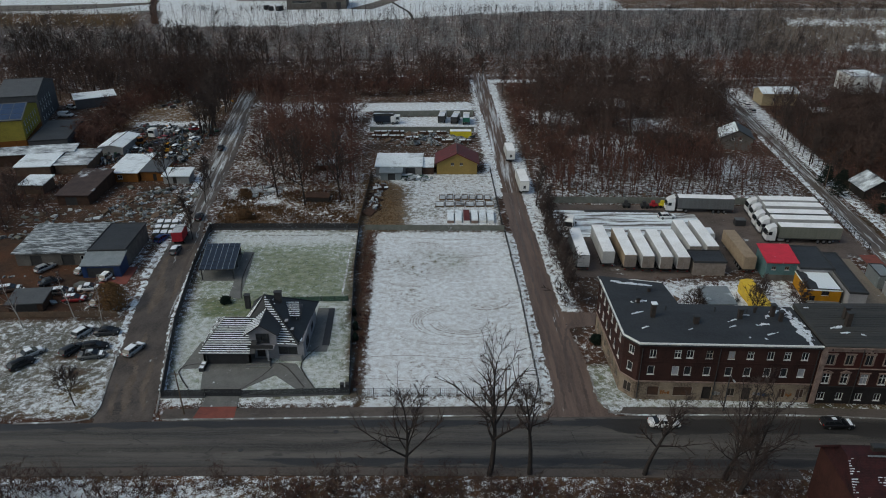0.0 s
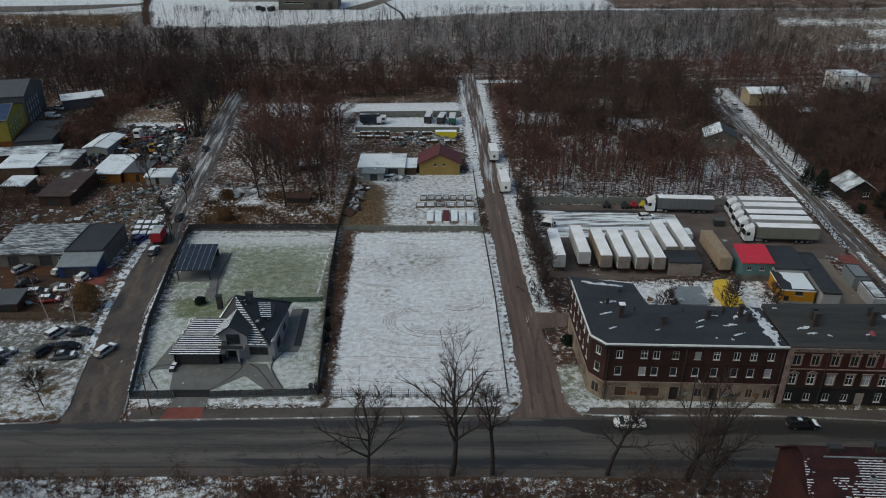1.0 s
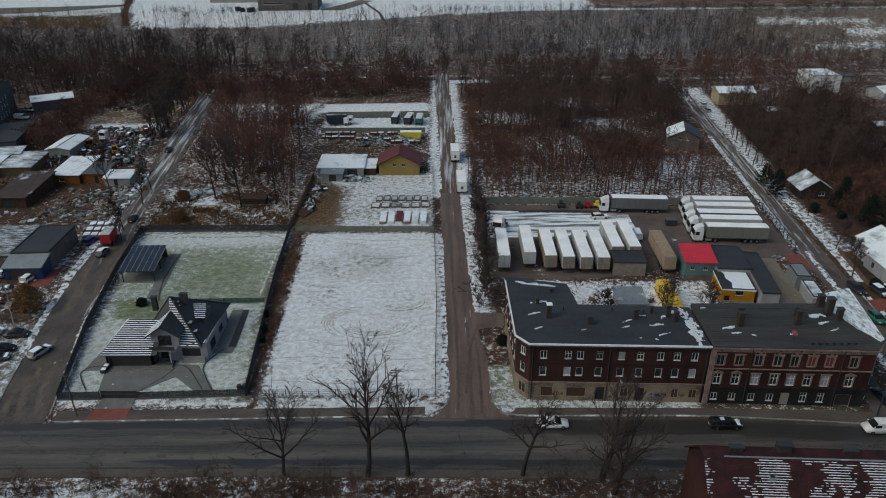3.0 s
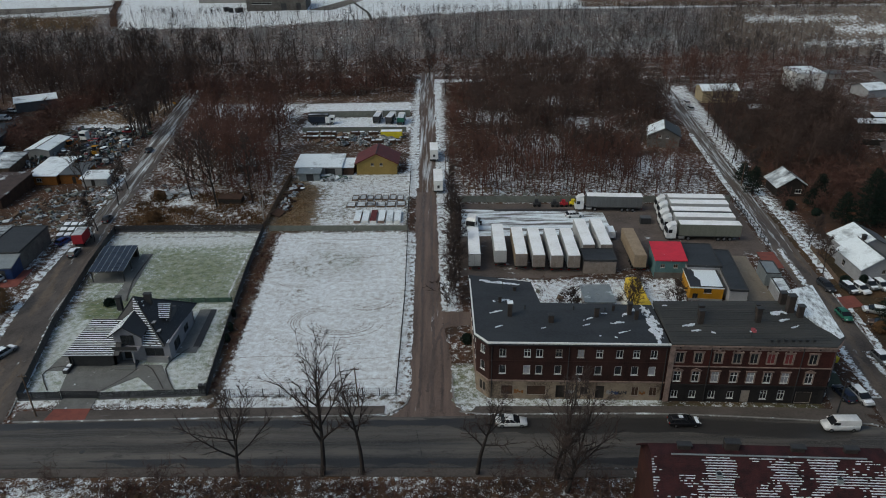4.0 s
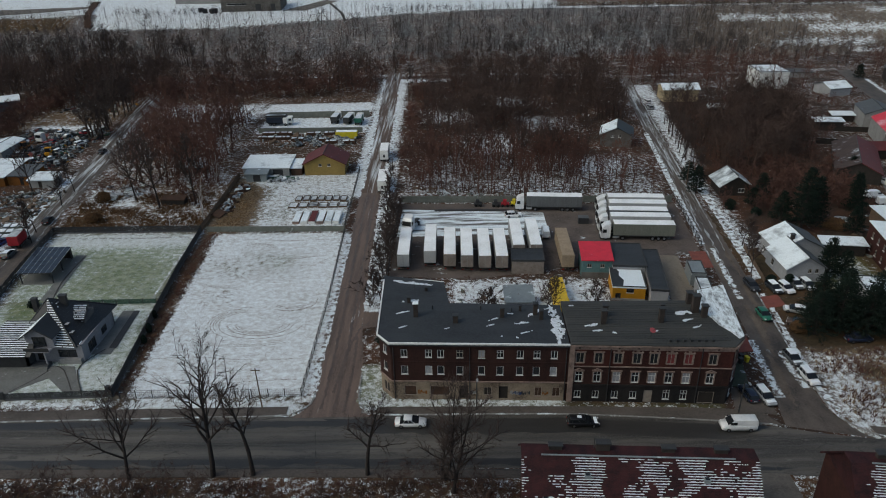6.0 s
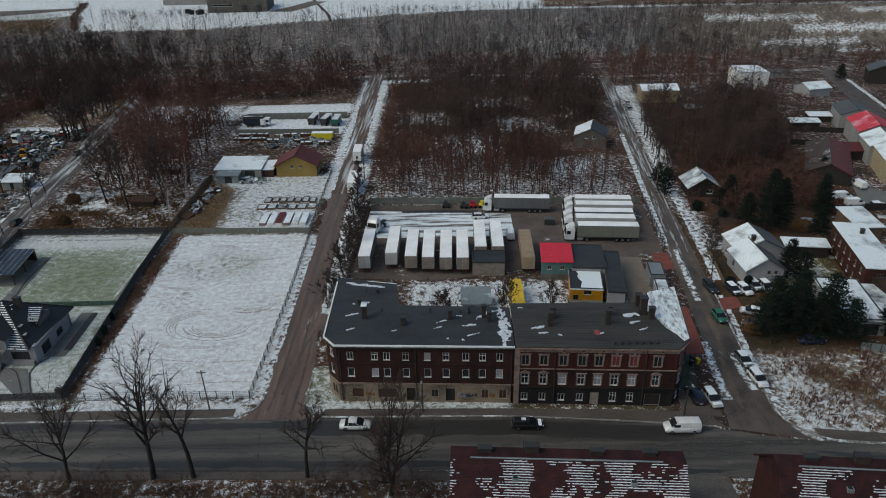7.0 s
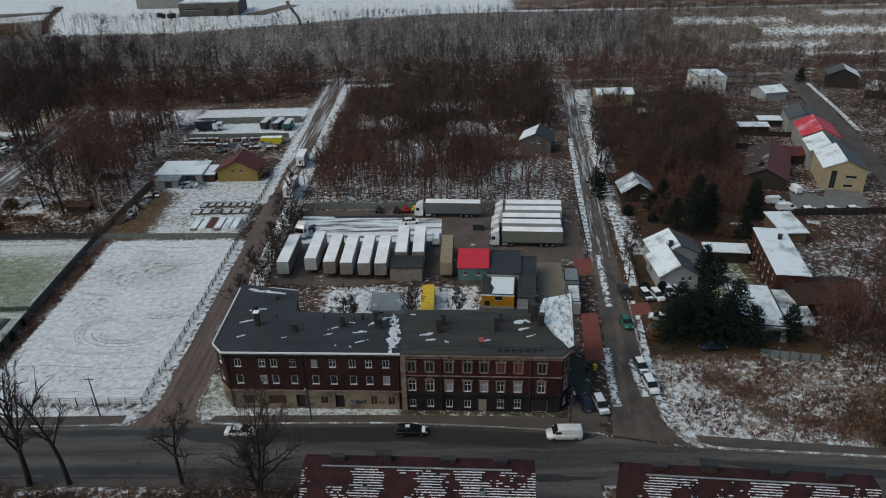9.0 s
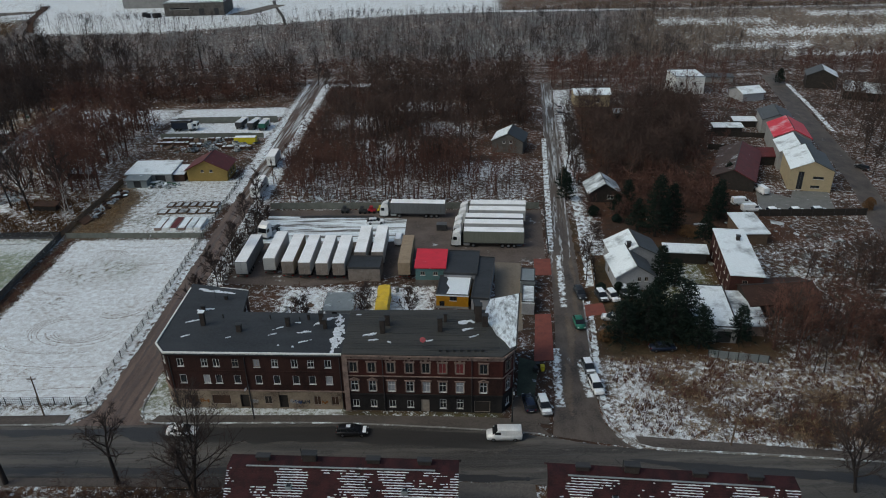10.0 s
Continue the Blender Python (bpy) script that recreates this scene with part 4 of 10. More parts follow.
structure("yard_snow", a_prism([(24.6, 147.6), (59.9, 148.1), (59.9, 160.9), (25, 163.4)], 0, 0.05), mat("driven_snow", (0.16, 0.15, 0.145), (0.1, 0.095, 0.09), 0.4, 0.9, stretch=(0.15, 1.6, 1), snow=0.56, snow_scale=0.4, snow_stretch=(0.16, 1.5, 1)), "snow with tyre tracks in the yard")
structure("pavement_red_east", a_prism([(85.3, 100.2), (88.7, 100.6), (90.0, 115.5), (87.0, 115.5)], 0, 0.11), M_REDPAVE, "red block paving")
structure("pavement_red_gate", a_prism([(88.5, 131), (92, 131), (92.6, 138.5), (89, 138.5)], 0, 0.1), M_REDPAVE, "red block paving at the gate")
structure("pavement_red_drive", a_prism([(96.4, 114.5), (100.5, 115.5), (100.5, 119.5), (96.8, 118.8)], 0, 0.08), M_REDPAVE, "red paved drive")
structure("drive_apron", a_prism([(-39.5, 83.4), (-33.3, 83.5), (-33.6, 86.2), (-39.2, 86.1)], 0, 0.125), M_REDPAVE, "red block paving at the drive")
structure("drive_house", a_prism([(-39.2, 86.15), (-33.6, 86.25), (-34, 90.5), (-39, 90.5)], 0, 0.09), M_SLAB, "pale concrete drive")
structure("forecourt", a_prism([(-40.6, 90.55), (-33.9, 90.55), (-29.5, 94.4), (-25.4, 90.8), (-22.6, 91.0), (-26.6, 97.6), (-34, 98.0), (-42.2, 97.6)], 0, 0.08), M_SLAB, "pale paved forecourt")
structure("path_side", a_prism([(-45.6, 96.0), (-42.8, 96.2), (-42.6, 104.5), (-44.6, 104.0)], 0, 0.06), M_SLAB, "paved path beside the garage")
structure("terrace", a_prism([(-25.4, 101.2), (-22.0, 101.2), (-22.7, 115.6), (-25.8, 115.6)], 0, 0.1), M_SLAB, "paved terrace strip")
structure("terrace_bed", a_prism([(-23.1, 103.0), (-21.85, 103.0), (-22.6, 115.5), (-23.7, 115.5)], 0.0, 0.125), M_STEEL, "dark gravel strip")
structure("path_pergola", a_prism([(-44.2, 120), (-41.8, 119), (-43.8, 139.5), (-46.2, 139.5)], 0, 0.06), M_SLAB, "paved path to the carport")

# tyre marks in the snow of the empty plot: rounds driven one beside the other
M_TRACK = mat("tyre_marks", (0.22, 0.185, 0.155), (0.12, 0.095, 0.078), 0.7, 0.9, snow=0.42, snow_scale=2.2, soft=0.12)
rt = random.Random(12)
n_mark = 0
for cx, cy, rad, squash, a0, sweep, count in ((2.0, 110.5, 4.2, 0.62, 3.3, 3.0, 6), (-1.0, 111.0, 5.0, 0.8, 1.6, 2.2, 5), (0.0, 106.5, 9.0, 0.3, 3.5, 2.5, 4), (-6.5, 141.5, 3.2, 0.7, 0.2, 2.2, 4), (5.5, 135, 4.0, 0.6, 1.2, 2.0, 3), (-8.0, 127, 5.0, 0.5, 3.6, 1.8, 3), (6.0, 120, 4.0, 0.9, 4.2, 1.9, 4)):
    for k in range(count):
        r1 = rad + k * rt.uniform(0.5, 0.75)
        b0, b1 = a0 + rt.uniform(-0.25, 0.25), sweep * rt.uniform(0.7, 1.1)
        line = [(cx + r1 * math.cos(b0 + b1 * i / 13), cy + squash * r1 * math.sin(b0 + b1 * i / 13)) for i in range(14)]
        line = [(min(11, max(-15, x)), min(148, max(91, y))) for x, y in line]
        inner = [(cx + (x - cx) * (1 - 0.17 / r1), cy + (y - cy) * (1 - 0.26 / r1)) for x, y in line]
        n_mark += 1
        ribbon("tyre_track_%d" % n_mark, line, inner, 0.012 + 0.0005 * n_mark, M_TRACK, "faint tyre mark in thin snow", rag=0.05, seed=n_mark)
for k, (x0, x1, y0) in enumerate(((-14.5, 11, 99.5), (-15, 11.5, 146.5), (-14, 12, 93.0))):
    line = [(x0 + (x1 - x0) * i / 9, y0 + 0.5 * math.sin(i * 0.7 + k)) for i in range(10)]
    ribbon("wheel_line_%d" % (k + 1), [(x, y + 0.16) for x, y in line], line, 0.034 + 0.001 * k, M_TRACK, "faint wheel line across the snow", rag=0.05, seed=70 + k)

# pale kerb strip inside the lawn's fence, with snow lying on it
M_STRIP = mat("snowy_kerb_strip", (0.3, 0.3, 0.29), (0.2, 0.2, 0.19), 0.8, 0.85, snow=0.44, snow_scale=0.9)
ribbon("lawn_border", [(-21.75, 121), (-22.1, 130), (-22.5, 140), (-22.85, 148.3), (-35, 148.35), (-45, 148.4), (-53.0, 148.4)], [(-22.15, 121), (-22.5, 130), (-22.9, 140), (-23.3, 147.8), (-35, 147.85), (-45, 147.9), (-53.0, 147.9)], 0.05, M_STRIP, "pale kerb strip along the lawn with snow", thick=0.05, rag=0.0)

# wet dark gutter side and mended stretches of the main road
rw = random.Random(77)
for k, (x0, x1, y0, y1, m_p, lb) in enumerate(((-110, 26, 81.9, 83.3, M_PATCH, "wet dark gutter side of the road"), (18, 84, 80.4, 83.7, M_PATCH, "wet dark gutter side of the road"), (96, 190, 75.0, 76.8, M_PATCH, "wet dark gutter side of the road"), (-30, 84, 73.9, 75.2, M_PATCH, "wet dark gutter side of the road"))):
    n = int((x1 - x0) / 1.5)
    mid = lambda x: 2.0 * -max(0, -20 - x) / 80 - 2.0 * max(0, x - 54) / 28 if x < 90 else -(x - 96) * 0.1
    xs_p = [x0 + (x1 - x0) * i / n for i in range(n + 1)]
    ribbon("road_patch_%d" % (k + 1), [(x, y1 + mid(x)) for x in xs_p], [(x, y1 + mid(x) - (y1 - y0) * min(1.0, (x - x0 + 0.4) / 8, (x1 - x + 0.4) / 8) + min(1.0, (x - x0) / 6, (x1 - x) / 6) * ( 0.8 * noise.noise(Vector((x * 0.22, k, 0))) + 0.4 * noise.noise(Vector((x * 0.9, k, 3))))) for x in xs_p], 0.036 + 0.002 * k, m_p, lb, rag=0.12, seed=80 + k)

# banks of cleared snow along the lanes
for k, (pts, w) in enumerate((([(-46.9, 89.5), (-49.4, 99), (-52.4, 110), (-55.9, 133), (-57.9, 149)], 1.1), ([(-64.6, 127), (-66.4, 146), (-69.2, 168), (-72.0, 190)], 1.8), ([(14.4, 92), (14.4, 105), (13.9, 120), (13.3, 146)], 1.0),
                              ([(21.0, 116), (20.2, 130), (19.7, 148), (19.0, 168)], 1.2), ([(98.4, 126), (100.6, 150), (102.4, 175), (104.6, 205)], 2.0), ([(92.4, 142), (94.6, 165), (97.4, 195), (100.2, 225)], 1.4), ([(94.8, 92), (95.4, 100), (96.8, 112), (97.4, 120)], 0.9),
                              ([(195.6, 229), (201, 255), (208, 295)], 1.6), ([(-58.6, 99.5), (-61.6, 113), (-63.6, 126)], 1.2), ([(12.9, 178), (12.0, 205), (10.6, 250)], 0.8), ([(18.8, 178), (18.2, 215), (17.0, 255)], 0.9))):
    ribbon("snow_bank_%d" % (k + 1), pts, [(x + w, y + 0.2) for x, y in pts], 0.07, M_BANK, "ragged bank of cleared snow", thick=0.06, rag=0.2, seed=40 + k)
structure("pink_paving", a_prism([(-72.6, 124.0), (-66.4, 125.0), (-67.0, 132.5), (-70.5, 132.0)], 0, 0.09), M_REDPAVE, "reddish paving beside the workshop")
structure("yard_east", a_prism([(147, 162.5), (166, 162.5), (170, 176), (161, 176.5), (158.8, 172), (152, 178)], 0, 0.07), M_SLAB, "grey paved yard before the cream house")
# dark edging of the garden paths
for k, line in enumerate(([(-34.0, 90.7), (-31.6, 94.0), (-30.4, 96.6)], [(-24.0, 91.0), (-27.8, 96.4), (-29.6, 97.6)], [(-22.4, 90.9), (-25.6, 96.4), (-25.2, 99.6), (-23.6, 102.6)], [(-42.6, 90.7), (-45.6, 95.0), (-44.8, 97.0), (-42.2, 97.4)], [(-41.4, 119), (-43.4, 127), (-44.0, 139)])):
    ribbon("path_edging_%d" % (k + 1), [(x + 0.09, y + 0.05) for x, y in line], [(x - 0.09, y - 0.05) for x, y in line], 0.13 + 0.002 * k, M_KERB_DARK, "dark concrete edging of a garden path", thick=0.08, rag=0.0)
# slush along the side street
M_WORN = mat("pale_worn_street", (0.15, 0.12, 0.096), (0.075, 0.06, 0.05), 0.7, 0.8, stretch=(0.9, 0.5, 1))
TAPER = (0.15, 0.8, 1.0, 0.7, 0.1)


def streak(name, x0, y0, x1, y1, w, z, material, label, seed):
    """A ragged patch along a street, narrowing to both ends."""
    mid = [(x0 + (x1 - x0) * i / 4 + 0.25 * math.sin(seed + 2 * i), y0 + (y1 - y0) * i / 4) for i in range(5)]
    ribbon(name, [(x - w * t / 2, y) for (x, y), t in zip(mid, TAPER)], [(x + w * t / 2, y) for (x, y), t in zip(mid, TAPER)], z, material, label, rag=0.14 * w + 0.08, seed=seed)


for k, (x0, y0, x1, y1, w) in enumerate(((-56.2, 128, -59.2, 149, 0.7), (-62.6, 129, -64.8, 148, 0.7), (-53.0, 112, -55.9, 130, 0.6))):
    streak("slush_streak_%d" % (k + 1), x0, y0, x1, y1, w, 0.052 + 0.001 * k, M_SLUSH_W, "streak of slush on the side street", 90 + k)
for k, (x0, y0, x1, y1, w) in enumerate(((-50.8, 84.5, -53.4, 97, 1.6), (-53.6, 96, -55.8, 108, 1.2), (-49.2, 88, -51.6, 100, 1.0), (-57.4, 113, -59.6, 128, 2.2), (-55.0, 118, -57.0, 131, 1.0), (-60.6, 126, -62.4, 139, 1.4), (-47.9, 85, -49.4, 91, 0.9), (-52.4, 84, -54.6, 92, 1.1),
                                         (89.6, 86, 90.8, 101, 1.4), (91.8, 99, 93.2, 116, 1.6), (94.2, 108, 95.6, 124, 1.0), (92.2, 124, 94.0, 141, 1.3), (96.2, 127, 97.4, 142, 0.8))):
    streak("street_patch_%d" % (k + 1), x0, y0, x1, y1, w, 0.056 + 0.0004 * k, M_WORN, "pale worn patch on the side street", 95 + k)
for k, line in enumerate(([(93.3, 90.4), (93.0, 95), (93.3, 100.6)], [(95.6, 84.6), (95.2, 90), (95.7, 98), (96.4, 106)], [(88.2, 88), (88.6, 95), (89.6, 104)], [(92.8, 118), (93.6, 128), (94.6, 140)])):
    ribbon("slush_heap_%d" % (k + 1), [(x - 0.5, y) for x, y in line], [(x + 0.5, y) for x, y in line], 0.075 + 0.001 * k, M_BANK, "dirty snow pushed to the edge of the side street", thick=0.05, rag=0.35, seed=130 + k)
# ruts in the muddy lane
M_RUT = mat("wet_mud_rut", (0.1, 0.072, 0.058), (0.045, 0.033, 0.028), 0.8, 0.4, stretch=(1, 0.4, 1))
for k, (o, line) in enumerate(((0.0, [(17.2, 86), (17.2, 100), (16.6, 120), (15.9, 146), (15.2, 172)]), (2.0, [(17.2, 86), (17.2, 100), (16.6, 120), (15.9, 146), (15.2, 172)]), (0.0, [(18.4, 90), (19.6, 104), (22, 111), (28, 112)]), (3.4, [(17.2, 85), (17.4, 94), (17.0, 106)]))):
    ribbon("lane_rut_%d" % (k + 1), [(x + o - 0.22, y) for x, y in line], [(x + o + 0.22, y) for x, y in line], 0.064 + 0.001 * k, M_RUT, "wet rut in the muddy lane", rag=0.2, seed=110 + k)

# ---- the two tenements ----
M_DISH = mat("faded_red_paint", (0.34, 0.075, 0.08), (0.25, 0.05, 0.055), 1.2, 0.5)
def tenement_a():
    root = thing("corner_tenement", pose(0, 0, 0), "three-storey dark brick tenement with black felt roof", "building")
    foot = [(28.0, 88.55), (54.9, 87.75), (54.9, 98.6), (36.6, 99.6), (35.8, 106.6), (25.75, 108.9), (26.15, 90.9)]
    top, band = 10.1, 3.35
    xs = [29.95, 33.66, 35.5, 38.4, 41.7, 44.5, 47.5, 50.0, 52.6]
    for i in range(len(foot)):
        p, q = foot[i], foot[(i + 1) % len(foot)]
        length = math.dist(p, q)
        holes, low = [], []
        if i == 0:
            for x in xs:
                s = x - p[0] + 0.1
                holes += [(s - 0.52, 4.75, s + 0.52, 6.3), (s - 0.5, 7.85, s + 0.5, 9.25)]
            low = [(1.9, 0.7, 3.8, 2.5), (5.9, 0.7, 8.9, 2.5), (10.4, 0.12, 11.8, 2.6), (14.2, 0.9, 15.4, 2.4), (16.5, 0.12, 17.9, 2.6), (22.0, 0.8, 23.1, 2.5), (24.7, 0.8, 25.9, 2.5)]
        elif i == 6:
            holes = [(length / 2 - 0.5, 4.75, length / 2 + 0.5, 6.3), (length / 2 - 0.5, 7.85, length / 2 + 0.5, 9.25)]
            low = [(length / 2 - 0.75, 0.7, length / 2 + 0.75, 2.5)]
        elif i == 5:
            for k in range(6):
                s = 2.0 + k * 2.75
                holes += [(s - 0.5, 4.75, s + 0.5, 6.3), (s - 0.5, 7.85, s + 0.5, 9.25)]
                low.append((s - 0.5, 1.0, s + 0.5, 2.4))
        elif i in (2, 3):
            for k in range(int(length // 3)):
                s = 1.6 + k * 3
                holes += [(s - 0.5, 4.75, s + 0.5, 6.3), (s - 0.5, 7.85, s + 0.5, 9.25)]
        part("lower_wall", wall_bm(p, q, 0, band, low), M_PLASTER if i in (0, 5, 6) else M_BRICK, root, "peeling pale plaster on the ground floor" if i == 0 else "")
        part("upper_wall", wall_bm(p, q, band, top, holes), M_BRICK, root)
        d = (Vector(q) - Vector(p)).normalized()
        if i in (0, 5, 6):
            for z, h, o in ((band, 0.22, 0.12), (7.0, 0.14, 0.07), (9.75, 0.3, 0.2)):
                n = Vector((d.y, -d.x)) * o
                part("string_course", a_prism([(p[0] + n.x, p[1] + n.y), (q[0] + n.x, q[1] + n.y), (q[0], q[1]), (p[0], p[1])], z, z + h), M_BRICK if z > 4 else M_STUCCO, root)
        for k, h in enumerate(holes):
            old = i == 0 and k % 2 == 1 and k // 2 in (3, 4)
            opening_fill(root, p, q, h, M_OFRAME if old else M_WFRAME, M_PANE_L if k % 7 == 2 else M_PANE, bars=(0, 1, 0, 2)[k % 4])
        for k, h in enumerate(low):
            if i == 0 and k in (2, 4):
                opening_fill(root, p, q, h, M_DARK, M_DARK, "door", recess=0.3)
            elif i == 0 and k in (0, 1):
                opening_fill(root, p, q, h, M_OFRAME, M_PLANK, "shutter", recess=0.1)
            elif i == 0:
                opening_fill(root, p, q, h, M_OFRAME, M_PLANK if k > 4 else M_DARK, sill=M_STUCCO)
            else:
                opening_fill(root, p, q, h, M_OFRAME, M_DARK, sill=M_STUCCO)
    outer = [(27.75, 88.2), (54.9, 87.4), (54.9, 98.9), (36.9, 99.9), (36.0, 107.0), (25.4, 109.3), (25.75, 90.7)]
    hi = [10.4 + (y - 88) * 0.012 for x, y in outer]
    part("roof", a_prism(outer, 10.11, hi), M_FELT, root, "black roofing felt with melting snow")
    rim = bmesh.new()
    for (p, q) in ((outer[0], outer[1]), (outer[6], outer[0]), (outer[5], outer[6]), (outer[4], outer[5])):
        a, b = Vector(p), Vector(q)
        d = (b - a).normalized()
        n = Vector((-d.y, d.x)) * 0.22
        prism(rim, [tuple(a), tuple(b), tuple(b + n), tuple(a + n)], 10.34, 10.64)
    part("parapet", rim, M_WHITE, root, "white sheet-metal roof edging")
    for x, y, w, h in ((31.6, 96.0, 0.75, 1.9), (37.9, 94.1, 0.8, 1.0), (45.3, 95.6, 0.7, 1.3), (48.3, 97.3, 0.4, 0.8), (50.6, 96.2, 0.7, 1.6), (51.4, 94.8, 0.6, 1.3), (30.3, 100.2, 0.55, 0.8), (33.0, 103.9, 0.5, 0.6)):
        chimney(root, x, y, 10.5, h * 1.25, w * 0.95, w * 0.9, cap=M_SNOW if w == 0.75 else None)
    for x, y, r in ((42.0, 97.6, 0.12), (46.9, 97.0, 0.1), (34.2, 98.0, 0.1)):
        part("vent_pipe", a_tube((x, y, 10.2), (x, y, 11.3), r), M_STEEL, root)
    part("wire_mast", a_tube((31.0, 104.3, 10.5), (31.0, 104.3, 12.2), 0.04), M_STEEL, root)
    lie = lambda x, y: 10.4 + (y - 88) * 0.012
    for k, (x, y, ln, wd, tn) in enumerate(((53.6, 93.0, 12.6, 2.3, 91), (30.6, 106.6, 9.0, 0.9, -11), (30.4, 100.5, 2.9, 1.9, 8), (29.2, 97.0, 3.0, 1.0, 22), (29.7, 92.9, 2.0, 0.5, 30), (43.9, 94.9, 2.4, 0.7, 25), (43.2, 93.1, 2.6, 0.5, 20),
                                            (48.2, 93.8, 2.8, 1.1, 8), (50.6, 96.6, 4.4, 1.6, 38), (48.6, 91.1, 2.6, 0.6, 24), (47.2, 89.7, 0.9, 0.5, -50), (45.0, 90.0, 0.7, 0.4, -50), (36.6, 92.3, 1.6, 0.5, 20), (51.9, 97.6, 3.0, 1.2, 20), (46.6, 96.4, 1.2, 0.6, 0))):
        snow_blob(root, x, y, ln, wd * (0.55 if k > 1 else 1.0), tn, lie, 30 + k)
    for x in (28.4, 41.0 - 1.0, 54.5):
        y = 88.55 - 0.8 * (x - 28) / 26.9 - 0.12
        part("rain_pipe", a_tube((x, y, 0.1), (x, y, 10.2), 0.07, sides=6), M_STEEL, root)
    # illegible painted scrawl on the ground-floor plaster
    rs = random.Random(5)
    face = lambda x: 88.55 - 0.8 * (x - 28) / 26.9
    for x0, n_st, m in ((46.2, 9, M_PALEWALL), (46.6, 9, M_BLUE), (48.0, 8, M_FELT), (32.0, 8, M_ORANGE), (51.2, 5, M_ORANGE), (39.9, 8, M_GREYROOF), (40.3, 5, M_PALEWALL)):
        bm = bmesh.new()
        for k in range(n_st):
            x = x0 + k * 0.16
            box(bm, x, face(x) - 0.014, 1.0 + rs.uniform(0, 0.3), x + rs.uniform(0.07, 0.3), face(x) - 0.004, 1.35 + rs.uniform(0, 0.5))
        part("scrawl", bm, m, root)
    return root


